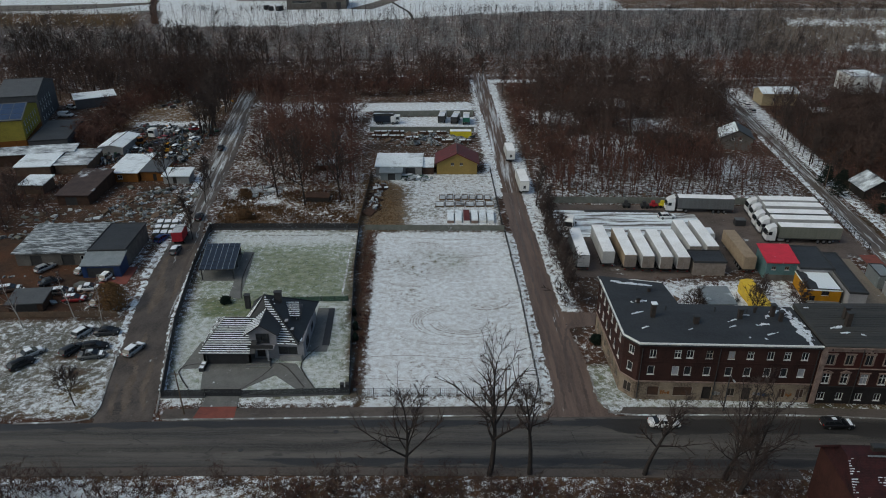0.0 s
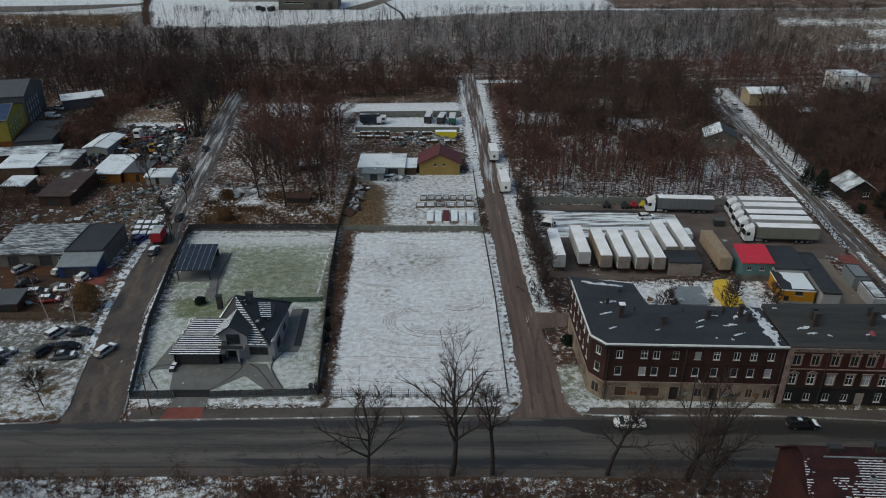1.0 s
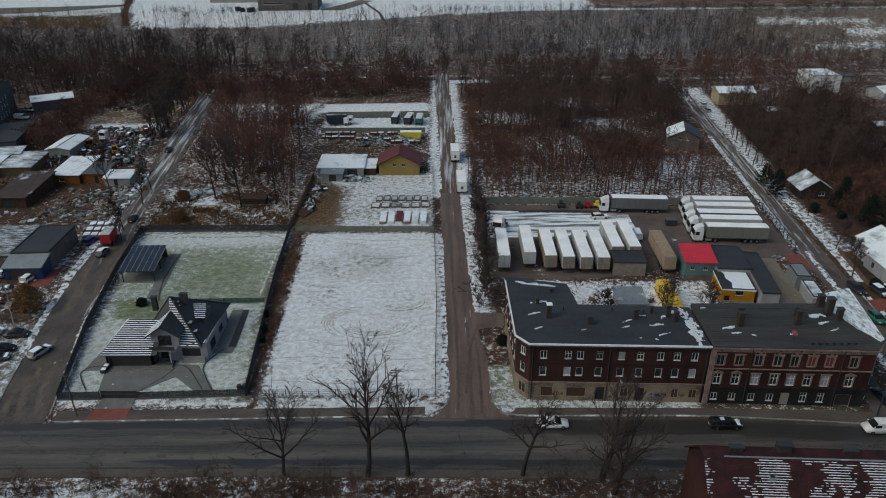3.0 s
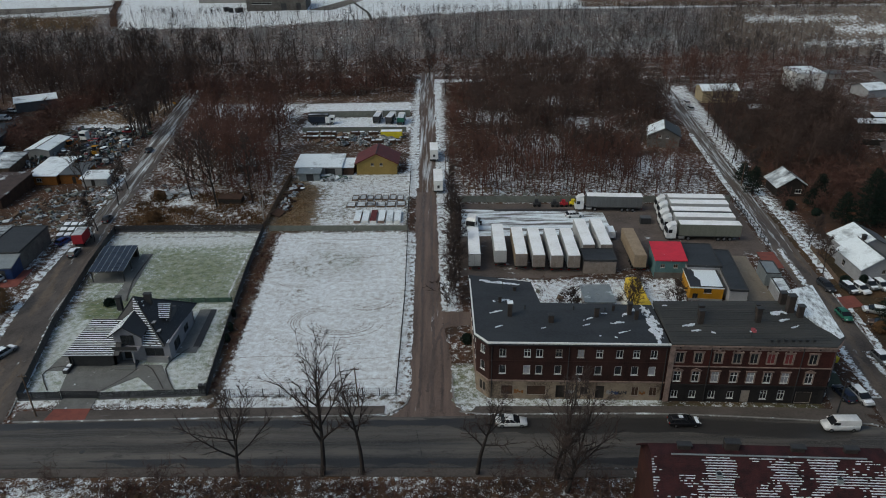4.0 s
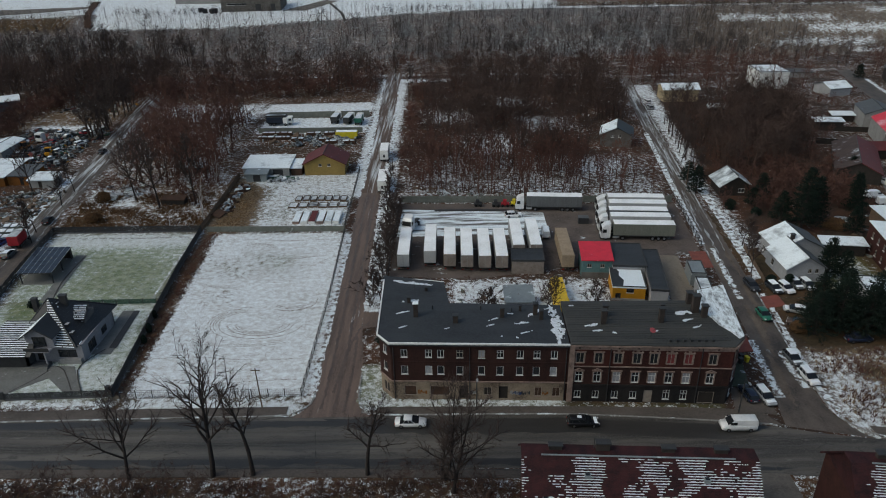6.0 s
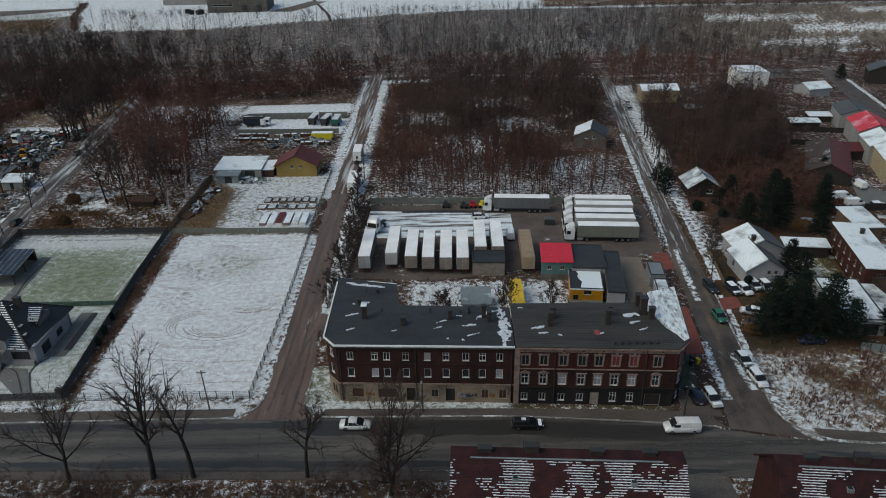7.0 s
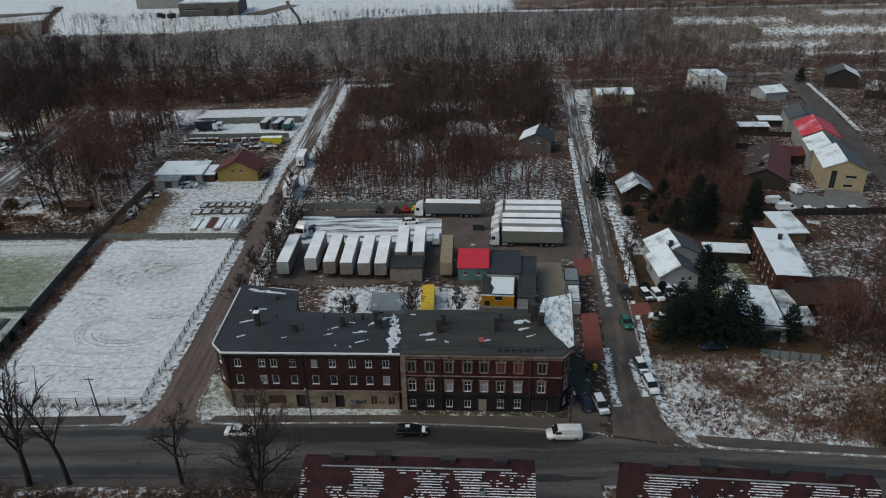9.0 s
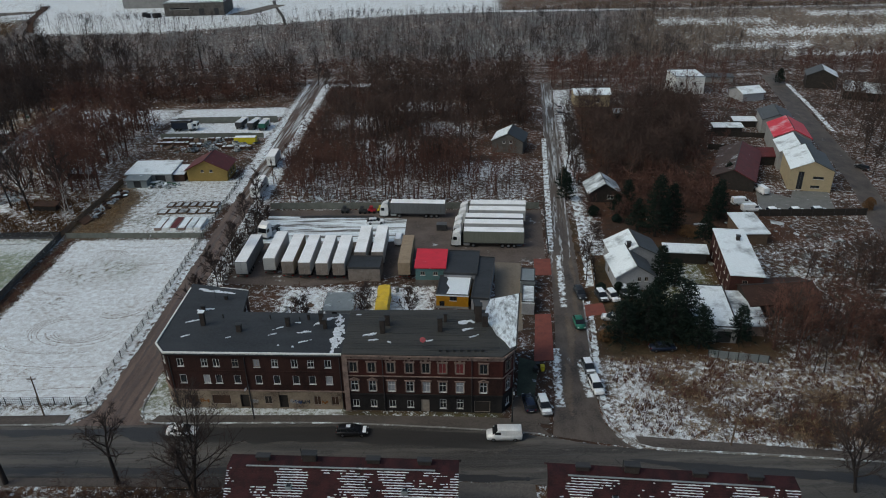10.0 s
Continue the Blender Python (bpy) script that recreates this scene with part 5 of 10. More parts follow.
def tenement_b():
    root = thing("stucco_tenement", pose(0, 0, 0), "three-storey red brick tenement with stucco window surrounds", "building")
    foot = [(55.2, 87.7), (79.0, 86.75), (80.7, 89.0), (82.3, 103.0), (77.8, 101.4), (76.6, 98.4), (55.2, 98.5)]
    xs = [56.55, 59.3, 62.2, 65.0, 67.5, 70.0, 72.6, 76.15]
    for i in range(len(foot)):
        p, q = foot[i], foot[(i + 1) % len(foot)]
        length = math.dist(p, q)
        rows = {"low": [], "mid": [], "up": []}
        if i == 0:
            for k, x in enumerate(xs):
                s = x - p[0]
                if k not in (4, 7):
                    rows["low"].append((s - 0.5, 0.75 if k < 4 else 0.7, s + 0.5, 2.05 if k < 4 else 2.4))
                rows["mid"].append((s - 0.55, 3.75, s + 0.55, 5.6))
                rows["up"].append((s - 0.58, 7.2, s + 0.58, 9.0))
            rows["low"] += [(11.4, 0.1, 12.7, 2.3), (19.6, 0.1, 22.0, 2.2)]
        elif i in (1, 2):
            for k in range(1 if i == 1 else 4):
                s = length / 2 if i == 1 else 1.8 + k * 3.2
                rows["low"].append((s - 0.5, 0.9, s + 0.5, 2.2))
                rows["mid"].append((s - 0.55, 3.75, s + 0.55, 5.6))
                rows["up"].append((s - 0.58, 7.2, s + 0.58, 9.0))
        elif i == 5:
            for k in range(6):
                s = 2.0 + k * 3.2
                rows["mid"].append((s - 0.5, 4.0, s + 0.5, 5.5))
                rows["up"].append((s - 0.5, 7.4, s + 0.5, 8.9))
        part("lower_wall", wall_bm(p, q, 0, 3.0, rows["low"]), M_SOOT, root, "soot-dark rendered ground floor")
        part("middle_wall", wall_bm(p, q, 3.0, 6.6, rows["mid"]), M_BRICK if i == 0 else M_BRICK_B, root)
        part("upper_wall", wall_bm(p, q, 6.6, 9.75, rows["up"]), M_BRICK_B, root)
        d = (Vector(q) - Vector(p)).normalized()
        n = Vector((d.y, -d.x))

        def course(name, z0, z1, o, material):
            part(name, a_prism([(p[0] + n.x * o, p[1] + n.y * o), (q[0] + n.x * o + d.x * 0.1, q[1] + n.y * o + d.y * 0.1), (q[0], q[1]), (p[0], p[1])], z0, z1), material, root)

        if i < 3:
            course("string_course", 2.95, 3.3, 0.12, M_SOOT)
            course("string_course", 6.5, 6.66, 0.13, M_STUCCO)
            course("frieze", 9.62, 10.35, 0.1, M_STUCCO)
            course("cornice", 10.352, 10.572, 0.5, M_STUCCO)
            for k in range(int(length / 2.9)):
                c = Vector(p) + d * (1.2 + k * 2.9)
                w = d * 0.13
                part("attic_vent", a_prism([tuple(c - w + n * 0.115), tuple(c + w + n * 0.115), tuple(c + w + n * 0.102), tuple(c - w + n * 0.102)], 9.82, 10.04), M_DARK, root)
            for k in range(int(length / 0.9)):
                c = Vector(p) + d * (0.45 + k * 0.9)
                w = d * 0.1
                part("bracket", a_prism([tuple(c - w + n * 0.36), tuple(c + w + n * 0.36), tuple(c + w + n * 0.1), tuple(c - w + n * 0.1)], 10.08, 10.35), M_STUCCO, root)
        for k, h in enumerate(rows["mid"]):
            opening_fill(root, p, q, h, M_WFRAME, M_PANE_L if k in (2, 4, 6) else M_PANE, surround=("pediment" if k in (0, 1, 7) else "flat") if i < 3 else None, bars=2, sill=M_WFRAME)
        for k, h in enumerate(rows["up"]):
            opening_fill(root, p, q, h, M_OFRAME, M_PANE_R if (i == 0 and k in (5, 6)) else M_PANE, surround=("crest" if 2 <= k <= 6 else "flat") if i < 3 else None, bars=1, sill=M_STUCCO)
        for k, h in enumerate(rows["low"]):
            if i == 0 and k >= len(rows["low"]) - 2:
                opening_fill(root, p, q, h, M_OFRAME, M_DARK if k == len(rows["low"]) - 1 else M_OFRAME, "door")
            else:
                opening_fill(root, p, q, h, M_WFRAME, M_PANE, bars=2 if k > 3 else 1)
    part("pilaster", a_prism([(54.91, 87.45), (55.7, 87.45), (55.7, 87.69), (54.91, 87.69)], 0, 10.3), M_STUCCO, root, "pale stucco pilaster at the joint")
    main = [(55.0, 87.3), (78.9, 86.36), (77.6, 98.7), (55.0, 98.8)]
    wing = [(78.9, 86.36), (81.2, 88.9), (82.8, 103.5), (77.6, 101.8), (77.6, 98.7)]
    z = lambda x, y: 10.73 + (y - 86.5) * 0.05
    part("attic", a_prism([(x * 0.999 + 0.068, y * 0.999 + 0.094) for x, y in foot], 9.752, 10.575), M_SOOT, root)
    part("roof", a_prism(main, 10.58, [z(*p) for p in main]), M_SHEET_B, root, "dark seamed sheet roof")
    part("wing_roof", a_prism(wing, 10.58, [z(*p) + 0.02 for p in wing]), M_SHEET_B, root)
    for k in range(18):
        y = 87.3 + k * 0.62
        x1 = 78.8 - max(0, (y - 86.2)) * 0.1
        part("seam", a_prism([(55.1, y), (x1, y), (x1, y + 0.1), (55.1, y + 0.1)], z(0, y), z(0, y) + 0.045), M_SHEET_B, root)
    for x, y, w, h in ((60.7, 92.6, 0.8, 1.9), (61.3, 94.6, 0.8, 1.6), (69.6, 92.9, 0.8, 2.0), (70.4, 95.4, 0.5, 1.2), (75.6, 95.6, 1.1, 2.4), (76.6, 94.2, 0.9, 1.6), (75.4, 98.0, 1.0, 1.6)):
        chimney(root, x, y, z(x, y), h * 1.2, w * 0.95, w * 0.85)
    for k, (x, y, ln, wd, tn) in enumerate(((58.9, 92.0, 2.8, 1.1, 20), (59.4, 90.6, 2.0, 0.8, 10), (73.4, 95.0, 3.4, 2.2, 15), (73.8, 93.2, 2.6, 0.8, 20), (67.9, 90.3, 1.7, 0.7, 10), (62.0, 90.0, 0.8, 0.5, -30), (56.6, 97.4, 1.2, 0.7, 0), (74.8, 91.4, 2.4, 0.5, 25))):
        snow_blob(root, x, y, ln, wd * 0.6, tn, lambda x, y: z(x, y) + 0.06, 60 + k)
    sn = [(77.0, 99.2), (76.5, 96.2), (77.7, 93.6), (78.3, 91.6), (79.4, 90.0), (80.1, 88.3), (81.0, 88.9), (82.6, 103.2), (77.8, 101.6)]
    part("snow_sheet", a_prism(sn, [z(*p) - 0.1 for p in sn], [z(*p) + 0.12 for p in sn]), M_SNOWB, root, "melting snow on the roof wing")
    for x in (61.0, 74.4):
        y = 87.7 - 0.04 * (x - 55.2) - 0.14
        part("rain_pipe", a_tube((x, y, 0.1), (x, y, 10.3), 0.07, sides=6), M_STEEL, root)
    part("antenna_mast", a_tube((67.0, 88.6, 10.8), (67.0, 88.6, 12.3), 0.04), M_STEEL, root)
    bm = bmesh.new()
    bmesh.ops.create_cone(bm, cap_ends=True, segments=20, radius1=0.18, radius2=0.46, depth=0.14, matrix=pose(67.1, 88.5, 12.3, 28, 8))
    part("satellite_dish", bm, M_DISH, root, "faded red satellite dish")
    part("dish_arm", a_tube((67.1, 88.4, 12.3), (67.25, 87.9, 12.85), 0.025), M_STEEL, root)
    for k in range(7):
        part("snow_guard", a_box(69.5 + k * 1.05, 87.55, 10.75, 69.9 + k * 1.05, 87.85, 11.2), M_STEEL, root)
    return root


tenement_a()
tenement_b()


def tile_rows(parent, p0, p1, q0, q1, rows, material, snow=None, share=0.0, seed=1, lift=0.05, name="roof_sheet", even=False):
    """Overlapping courses of tiles between an upper edge p0-p1 and a lower edge q0-q1; snow lies on the steps in broken runs."""
    rnd = random.Random(seed)
    p0, p1, q0, q1 = map(Vector, (p0, p1, q0, q1))
    n = (p1 - p0).cross(q0 - p0).normalized()
    n = n if n.z > 0 else -n
    whole = bmesh.new()
    for r in range(rows):
        a, b = r / rows, (r + 1) / rows
        u0, u1, v0, v1 = p0.lerp(q0, a), p1.lerp(q1, a), p0.lerp(q0, b), p1.lerp(q1, b)
        bm = bmesh.new()
        slab(bm, [u0 + n * 0.01, v0 + n * (0.01 + lift), v1 + n * (0.01 + lift), u1 + n * 0.01], 0.05)
        part(name, bm, material, parent)
        if snow:
            bm = whole
            f = 0.0
            while f < 1:
                run = rnd.uniform(0.004, 0.013) * 26 / max(4.0, (p1 - p0).length)
                patch = noise.noise(Vector((f * 9 + seed, r * 0.1, seed * 3.7)))
                patch += 0.3 * noise.noise(Vector((f * 34, r * 0.5, seed)))
                if (even and rnd.random() < share) or (not even and patch > 0.33 - share * 0.75 + rnd.uniform(-0.09, 0.09)):
                    g = min(1, f + run)
                    k = rnd.uniform(0.2, 0.46) if not even else rnd.uniform(0.3, 0.4)
                    w0, w1 = v0.lerp(u0, k), v1.lerp(u1, k)
                    e = n * (0.01 + lift * 1.0)
                    slab(bm, [v0.lerp(v1, f) + n * (lift + 0.035), w0.lerp(w1, f) + e, w0.lerp(w1, g) + e, v0.lerp(v1, g) + n * (lift + 0.035)], 0.03)
                f += run
    if snow:
        tagged(part("snow_cover", whole, snow, parent, "broken lines of melting snow"), kind="stuff")


def near_building(m, length, seed, label):
    """A long house with a weathered tiled roof, standing on the camera's side of the road; ridge along local x."""
    root = thing("tiled_house", m, label, "building", "tiled houses by the road")
    half, eave, ridge = 5.2, 8.3, 12.3
    for p, q in (((0, -half), (length, -half)), ((length, -half + 0.35), (length, half - 0.35)), ((length, half), (0, half)), ((0, half - 0.35), (0, -half + 0.35))):
        ln = math.dist(p, q)
        holes = []
        for k in range(int(ln // 3.4) if ln > 15 else 0):
            s = 1.8 + k * 3.4
            holes += [(s - 0.5, 1.2, s + 0.5, 2.7), (s - 0.5, 4.6, s + 0.5, 6.2)]
        part("wall", wall_bm(p, q, 0, eave, holes), M_REDBRICK, root)
        for h in holes:
            opening_fill(root, p, q, h, M_WFRAME, M_PANE)
    for x in (0.0, length - 0.3):
        bm = bmesh.new()
        vs = [[bm.verts.new((xx, yy, zz)) for yy, zz in ((-half, eave), (half, eave), (0.9, ridge - 0.1), (-0.9, ridge - 0.1))] for xx in (x, x + 0.3)]
        bm.faces.new(vs[0][::-1]), bm.faces.new(vs[1])
        for i in range(4):
            j = (i + 1) % 4
            bm.faces.new((vs[0][i], vs[0][j], vs[1][j], vs[1][i]))
        part("gable", bm, M_TILE_RED, root)
    o = 0.5
    e = eave - 0.35
    part("roof", a_slab([(-o, -half - 0.45, e), (length + o, -half - 0.45, e), (length + o, -0.95, ridge), (-o, -0.95, ridge)], 0.2), M_TILE_RED, root)
    part("roof", a_slab([(length + o, half + 0.45, e), (-o, half + 0.45, e), (-o, 0.95, ridge), (length + o, 0.95, ridge)], 0.2), M_TILE_RED, root)
    part("roof_walk", a_slab([(-o, -0.95, ridge), (length + o, -0.95, ridge), (length + o, 0.95, ridge), (-o, 0.95, ridge)], 0.2), M_TILE_RED, root)
    tile_rows(root, (-o, -0.97, ridge), (length + o, -0.97, ridge), (-o, -half - 0.45, e), (length + o, -half - 0.45, e), 22, M_TILE_RED, M_WETSNOW, 0.46, seed)
    part("ridge_gutter", a_tube((1.8, -1.0, ridge + 0.12), (length - 2.2, -1.0, ridge + 0.12), 0.1, sides=6), M_ZINC, root)
    rnd = random.Random(seed)
    for k, x in enumerate((3.5, 9.0, 16.5, 22.5)):
        if k == 1:
            chimney(root, x, 0.3, ridge, 1.0, 1.6, 0.7)
            part("mast", a_tube((x - 1, 0.4, ridge), (x - 1, 0.4, ridge + 1.6), 0.05), M_STEEL, root)
        else:
            chimney(root, x, 0.2, ridge, 0.55, 1.5, 0.6)
    for x, dy in ((7.0, 1.6), (2.2, 3.6), (10.4, 3.9), (17.0, 4.0), (20.4, 1.7), (23.5, 4.1)):
        f = dy / (half - 0.5)
        z = ridge - (ridge - e) * f
        hatch = part("roof_hatch", a_box(x - 0.35, -0.95 - dy - 0.35, z - 0.5, x + 0.35, -0.95 - dy + 0.35, z + 0.25), M_ZINC, root)
        part("pane", a_box(x - 0.25, -0.95 - dy - 0.25, z + 0.252, x + 0.25, -0.95 - dy + 0.25, z + 0.28), M_PANE, hatch)
    return root


near_building(pose(45.9, 63.5, 0, 0, 0, -2.4), 26.0, 3, "long brick house with weathered red tile roof and snow lines")
near_building(pose(83.0, 61.9, 0, 0, 0, -4.8), 26.5, 8, "long brick house with mossy red tile roof under thin snow")

structure("house_forecourt", a_prism([(72.3, 52), (82.8, 51), (82.6, 71.9), (72.3, 72.3)], 0, 0.09), M_TRODDEN, "pale concrete forecourt between the two houses")

# ---- detached house ----
def villa():
    root = thing("detached_house", pose(0, 0, 0), "grey detached house with black tiled roof and snow stripes", "building")
    gar = [(-41.9, 97.2), (-34.0, 97.2), (-34.0, 106.6), (-41.9, 106.6)]
    holes = {0: [(0.5, 0.05, 6.9, 2.5)], 1: [], 2: [(2, 1, 3.4, 2.2)], 3: [(3, 1, 4.5, 2.2)]}
    for i in range(4):
        part("garage_wall", wall_bm(gar[i], gar[(i + 1) % 4], 0, 3.0, holes[i]), M_STEEL if i == 0 else M_CHARCOAL, root)
        for h in holes[i]:
            opening_fill(root, gar[i], gar[(i + 1) % 4], h, M_STEEL, M_STEEL if i == 0 else M_PANE, "garage_door" if i == 0 else "window", recess=0.3 if i == 0 else 0.16)
    body = [(-33.9, 99.2), (-25.4, 99.0), (-25.4, 111.0), (-36.2, 111.0), (-36.2, 106.7), (-33.9, 106.7)]
    bh = {0: [(0.5, 0.35, 1.9, 2.5), (4.2, 0.9, 7.4, 2.5)], 1: [(2, 0.4, 4.6, 2.4), (7, 0.8, 9, 2.2)], 2: [(3, 0.8, 5, 2.2)]}
    for i in range(6):
        p, q = body[i], body[(i + 1) % 6]
        part("wall", wall_bm(p, q, 0, 3.3, bh.get(i, [])), M_VILLA, root)
        for k, h in enumerate(bh.get(i, [])):
            opening_fill(root, p, q, h, M_STEEL, M_DARK if (i, k) == (0, 0) else M_PANE, "door" if (i, k) == (0, 0) else "window", bars=1, sill=M_GREYWALL)
    # garage roof, hipped at its free end
    part("garage_roof", a_slab([(-42.4, 96.6, 2.75), (-33.0, 96.6, 2.75), (-33.0, 102.2, 6.4), (-38.9, 102.2, 6.4)], 0.18), M_TILE_DARK, root)
    part("garage_roof", a_slab([(-33.0, 107.8, 2.8), (-42.4, 107.8, 2.8), (-38.9, 102.2, 6.4), (-33.0, 102.2, 6.4)], 0.18), M_TILE_DARK, root)
    part("garage_hip", a_slab([(-42.4, 107.8, 2.8), (-42.4, 96.6, 2.75), (-38.9, 102.2, 6.4)], 0.18), M_TILE_DARK, root)
    tile_rows(root, (-38.9, 102.2, 6.4), (-33.9, 102.2, 6.4), (-42.4, 96.6, 2.75), (-33.9, 96.6, 2.75), 17, M_TILE_DARK, M_SNOW, 0.985, 5, even=True)
    tile_rows(root, (-38.95, 102.4, 6.42), (-38.95, 102.1, 6.42), (-42.4, 107.6, 2.8), (-42.4, 98.6, 2.78), 12, M_TILE_DARK, M_SNOW, 0.45, 7, even=True)
    # main roof: four faces rising to one point
    top, fl, fr, rr, rl = (-32.7, 105.0, 9.1), (-36.9, 99.0, 3.4), (-26.0, 98.5, 3.2), (-25.0, 112.6, 3.2), (-37.0, 112.6, 3.2)
    for nm, face in (("roof", (fl, fr, top)), ("roof", (fr, rr, top)), ("roof", (rr, rl, top)), ("roof", (rl, fl, top))):
        part(nm, a_slab(list(face), 0.2), M_TILE_DARK, root)
    for q in (fl, fr, rr, rl):
        part("hip_ridge", a_tube((top[0], top[1], top[2] + 0.05), (q[0], q[1], q[2] + 0.05), 0.1, sides=6), M_TILE_DARK, root)
    tile_rows(root, (-32.68, 104.9, 9.1), (-32.6, 104.9, 9.1), (-31.2, 98.72, 3.32), (-26.3, 98.5, 3.22), 20, M_TILE_DARK, M_SNOW, 0.97, 9, even=True)
    tile_rows(root, (-32.75, 105.0, 9.1), (-32.75, 104.9, 9.1), (-36.95, 107.5, 3.35), (-36.9, 99.4, 3.42), 16, M_TILE_DARK, M_SNOW, 0.8, 4, even=True)
    tile_rows(root, (-32.6, 105.1, 9.1), (-32.6, 105.0, 9.1), (-25.2, 112.0, 3.25), (-25.9, 99.0, 3.25), 16, M_TILE_DARK, M_SNOW, 0.03, 8, even=True)
    # low dormer on the garden side
    part("dormer", a_box(-29.9, 104.4, 3.6, -26.9, 108.0, 5.55), M_CHARCOAL, root)
    part("dormer_window", a_box(-29.2, 104.34, 4.3, -27.6, 104.39, 5.3), M_PANE, root)
    part("dormer_roof", a_slab([(-30.3, 103.8, 5.55), (-26.5, 103.8, 5.55), (-27.2, 107.4, 6.55), (-30.6, 107.0, 6.75)], 0.15), M_TILE_DARK, root)
    tile_rows(root, (-30.4, 107.0, 6.75), (-27.4, 107.3, 6.56), (-30.2, 103.8, 5.56), (-26.6, 103.8, 5.56), 8, M_TILE_DARK, M_SNOW, 0.93, 6, even=True)
    for x, y, z in ((-28.6, 102.0, 5.75), (-27.5, 100.9, 4.75)):
        sky = part("roof_window", a_box(x - 0.4, y - 0.5, z - 0.3, x + 0.4, y + 0.5, z + 0.12, bevel=0.03), M_STEEL, root)
        part("pane", a_box(x - 0.3, y - 0.4, z + 0.122, x + 0.3, y + 0.4, z + 0.14), M_PANE_L, sky)
    # front gable above the entrance
    bm = bmesh.new()
    vs = [[bm.verts.new(v) for v in ((-34.3, y, 3.2), (-29.7, y, 3.2), (-29.7, y, 5.7), (-32.0, y, 7.2), (-34.3, y, 5.7))] for y in (98.6, 103.5)]
    bm.faces.new(vs[0]), bm.faces.new(vs[1][::-1])
    for i in range(5):
        j = (i + 1) % 5
        bm.faces.new((vs[0][j], vs[0][i], vs[1][i], vs[1][j]))
    part("front_gable", bm, M_VILLA, root)
    part("gable_roof", a_slab([(-34.9, 97.8, 5.45), (-32.0, 97.8, 7.5), (-32.0, 103.4, 7.5), (-34.9, 101.6, 5.45)], 0.16), M_TILE_DARK, root)
    part("gable_roof", a_slab([(-29.1, 97.8, 5.45), (-29.1, 101.2, 5.45), (-32.0, 103.4, 7.5), (-32.0, 97.8, 7.5)], 0.16), M_TILE_DARK, root)
    tile_rows(root, (-32.02, 97.8, 7.51), (-32.02, 103.3, 7.51), (-34.9, 97.8, 5.46), (-34.9, 101.6, 5.46), 9, M_TILE_DARK, M_SNOW, 0.95, 14, even=True)
    win = part("balcony_window", a_box(-33.1, 98.52, 3.5, -30.9, 98.58, 5.4), M_STEEL, root)
    for x in (-33.0, -31.95):
        part("pane", a_box(x, 98.48, 3.6, x + 0.95, 98.51, 5.3), M_PANE, win)
    part("balcony", a_box(-34.4, 97.3, 3.05, -30.0, 98.58, 3.2), M_VILLA, root)
    part("balcony_rail", a_box(-34.3, 97.32, 3.202, -30.1, 97.38, 3.9), M_STEEL, root)
    for k in range(3):
        part("step", a_box(-34.6 - 0.25 * k, 97.2 - 0.45 * k, 0, -30.9 + 0.1 * k, 98.55 - 0.001 * k if k == 0 else 97.2 - 0.45 * (k - 1), 0.5 - 0.16 * k), M_SLAB if k else M_GREYROOF, root)
    part("porch_post", a_box(-35.1, 97.7, 0, -34.85, 97.95, 3.04), M_GREYWALL, root)
    part("porch_post", a_box(-31.35, 97.7, 0, -31.1, 97.95, 3.04), M_GREYWALL, root)
    part("bay", a_box(-29.4, 98.4, 0, -25.8, 98.98, 0.9), M_PALEWALL, root)
    chimney(root, -36.3, 106.8, 6.0, 2.0, 0.9, 0.7, M_STEEL)
    chimney(root, -30.6, 106.0, 7.4, 1.7, 1.2, 0.7, M_STEEL)
    part("gutter", a_tube((-42.3, 96.55, 2.72), (-33.9, 96.55, 2.72), 0.08), M_STEEL, root)
    bench = thing("planter_box", pose(-42.4, 95.2, 0), "dark planter boxes beside the garage", "planter")
    for k in range(2):
        part("tub", a_box(0.1, k * 1.1, 0, 1.0, k * 1.1 + 0.9, 0.7, bevel=0.05), M_STEEL, bench)
        part("snow_fill", a_box(0.2, k * 1.1 + 0.1, 0.7, 0.9, k * 1.1 + 0.8, 0.76), M_SNOW, bench)


villa()


def carport():
    root = thing("solar_carport", pose(0, 0, 0), "dark timber carport roofed with solar panels", "carport")
    c = [(-51.7, 126.2), (-44.6, 126.4), (-46.3, 138.6), (-53.6, 138.4)]
    at = lambda u, v: tuple((1 - v) * ((1 - u) * c[0][k] + u * c[1][k]) + v * ((1 - u) * c[3][k] + u * c[2][k]) for k in (0, 1))
    for u in (0.05, 0.95):
        for v in (0.05, 0.5, 0.95):
            x, y = at(u, v)
            part("post", a_box(x - 0.1, y - 0.1, 0, x + 0.1, y + 0.1, 2.5), M_STEEL, root)
    part("deck", a_prism(c, 2.5, 2.66), M_STEEL, root)
    for i in range(6):
        for j in range(7):
            pts = [at((i + a) / 6, (j + b) / 7) for a, b in ((0.03, 0.04), (0.97, 0.04), (0.97, 0.96), (0.03, 0.96))]
            part("solar_panel", a_prism(pts, 2.662, 2.71), M_SOLAR, root)
    for i in range(7):
        p, q = at(i / 6, 0), at(i / 6, 1)
        d = 0.035
        part("rail", a_prism([(p[0] - d, p[1]), (p[0] + d, p[1]), (q[0] + d, q[1]), (q[0] - d, q[1])], 2.662, 2.72), M_ALU, root)
    part("store_wall", wall_bm((-53.2, 138.2), (-46.5, 138.2), 0, 2.49), M_DARK, root)
    part("floor_slab", a_prism(c, 0.0, 0.05), M_SLAB, root)


carport()


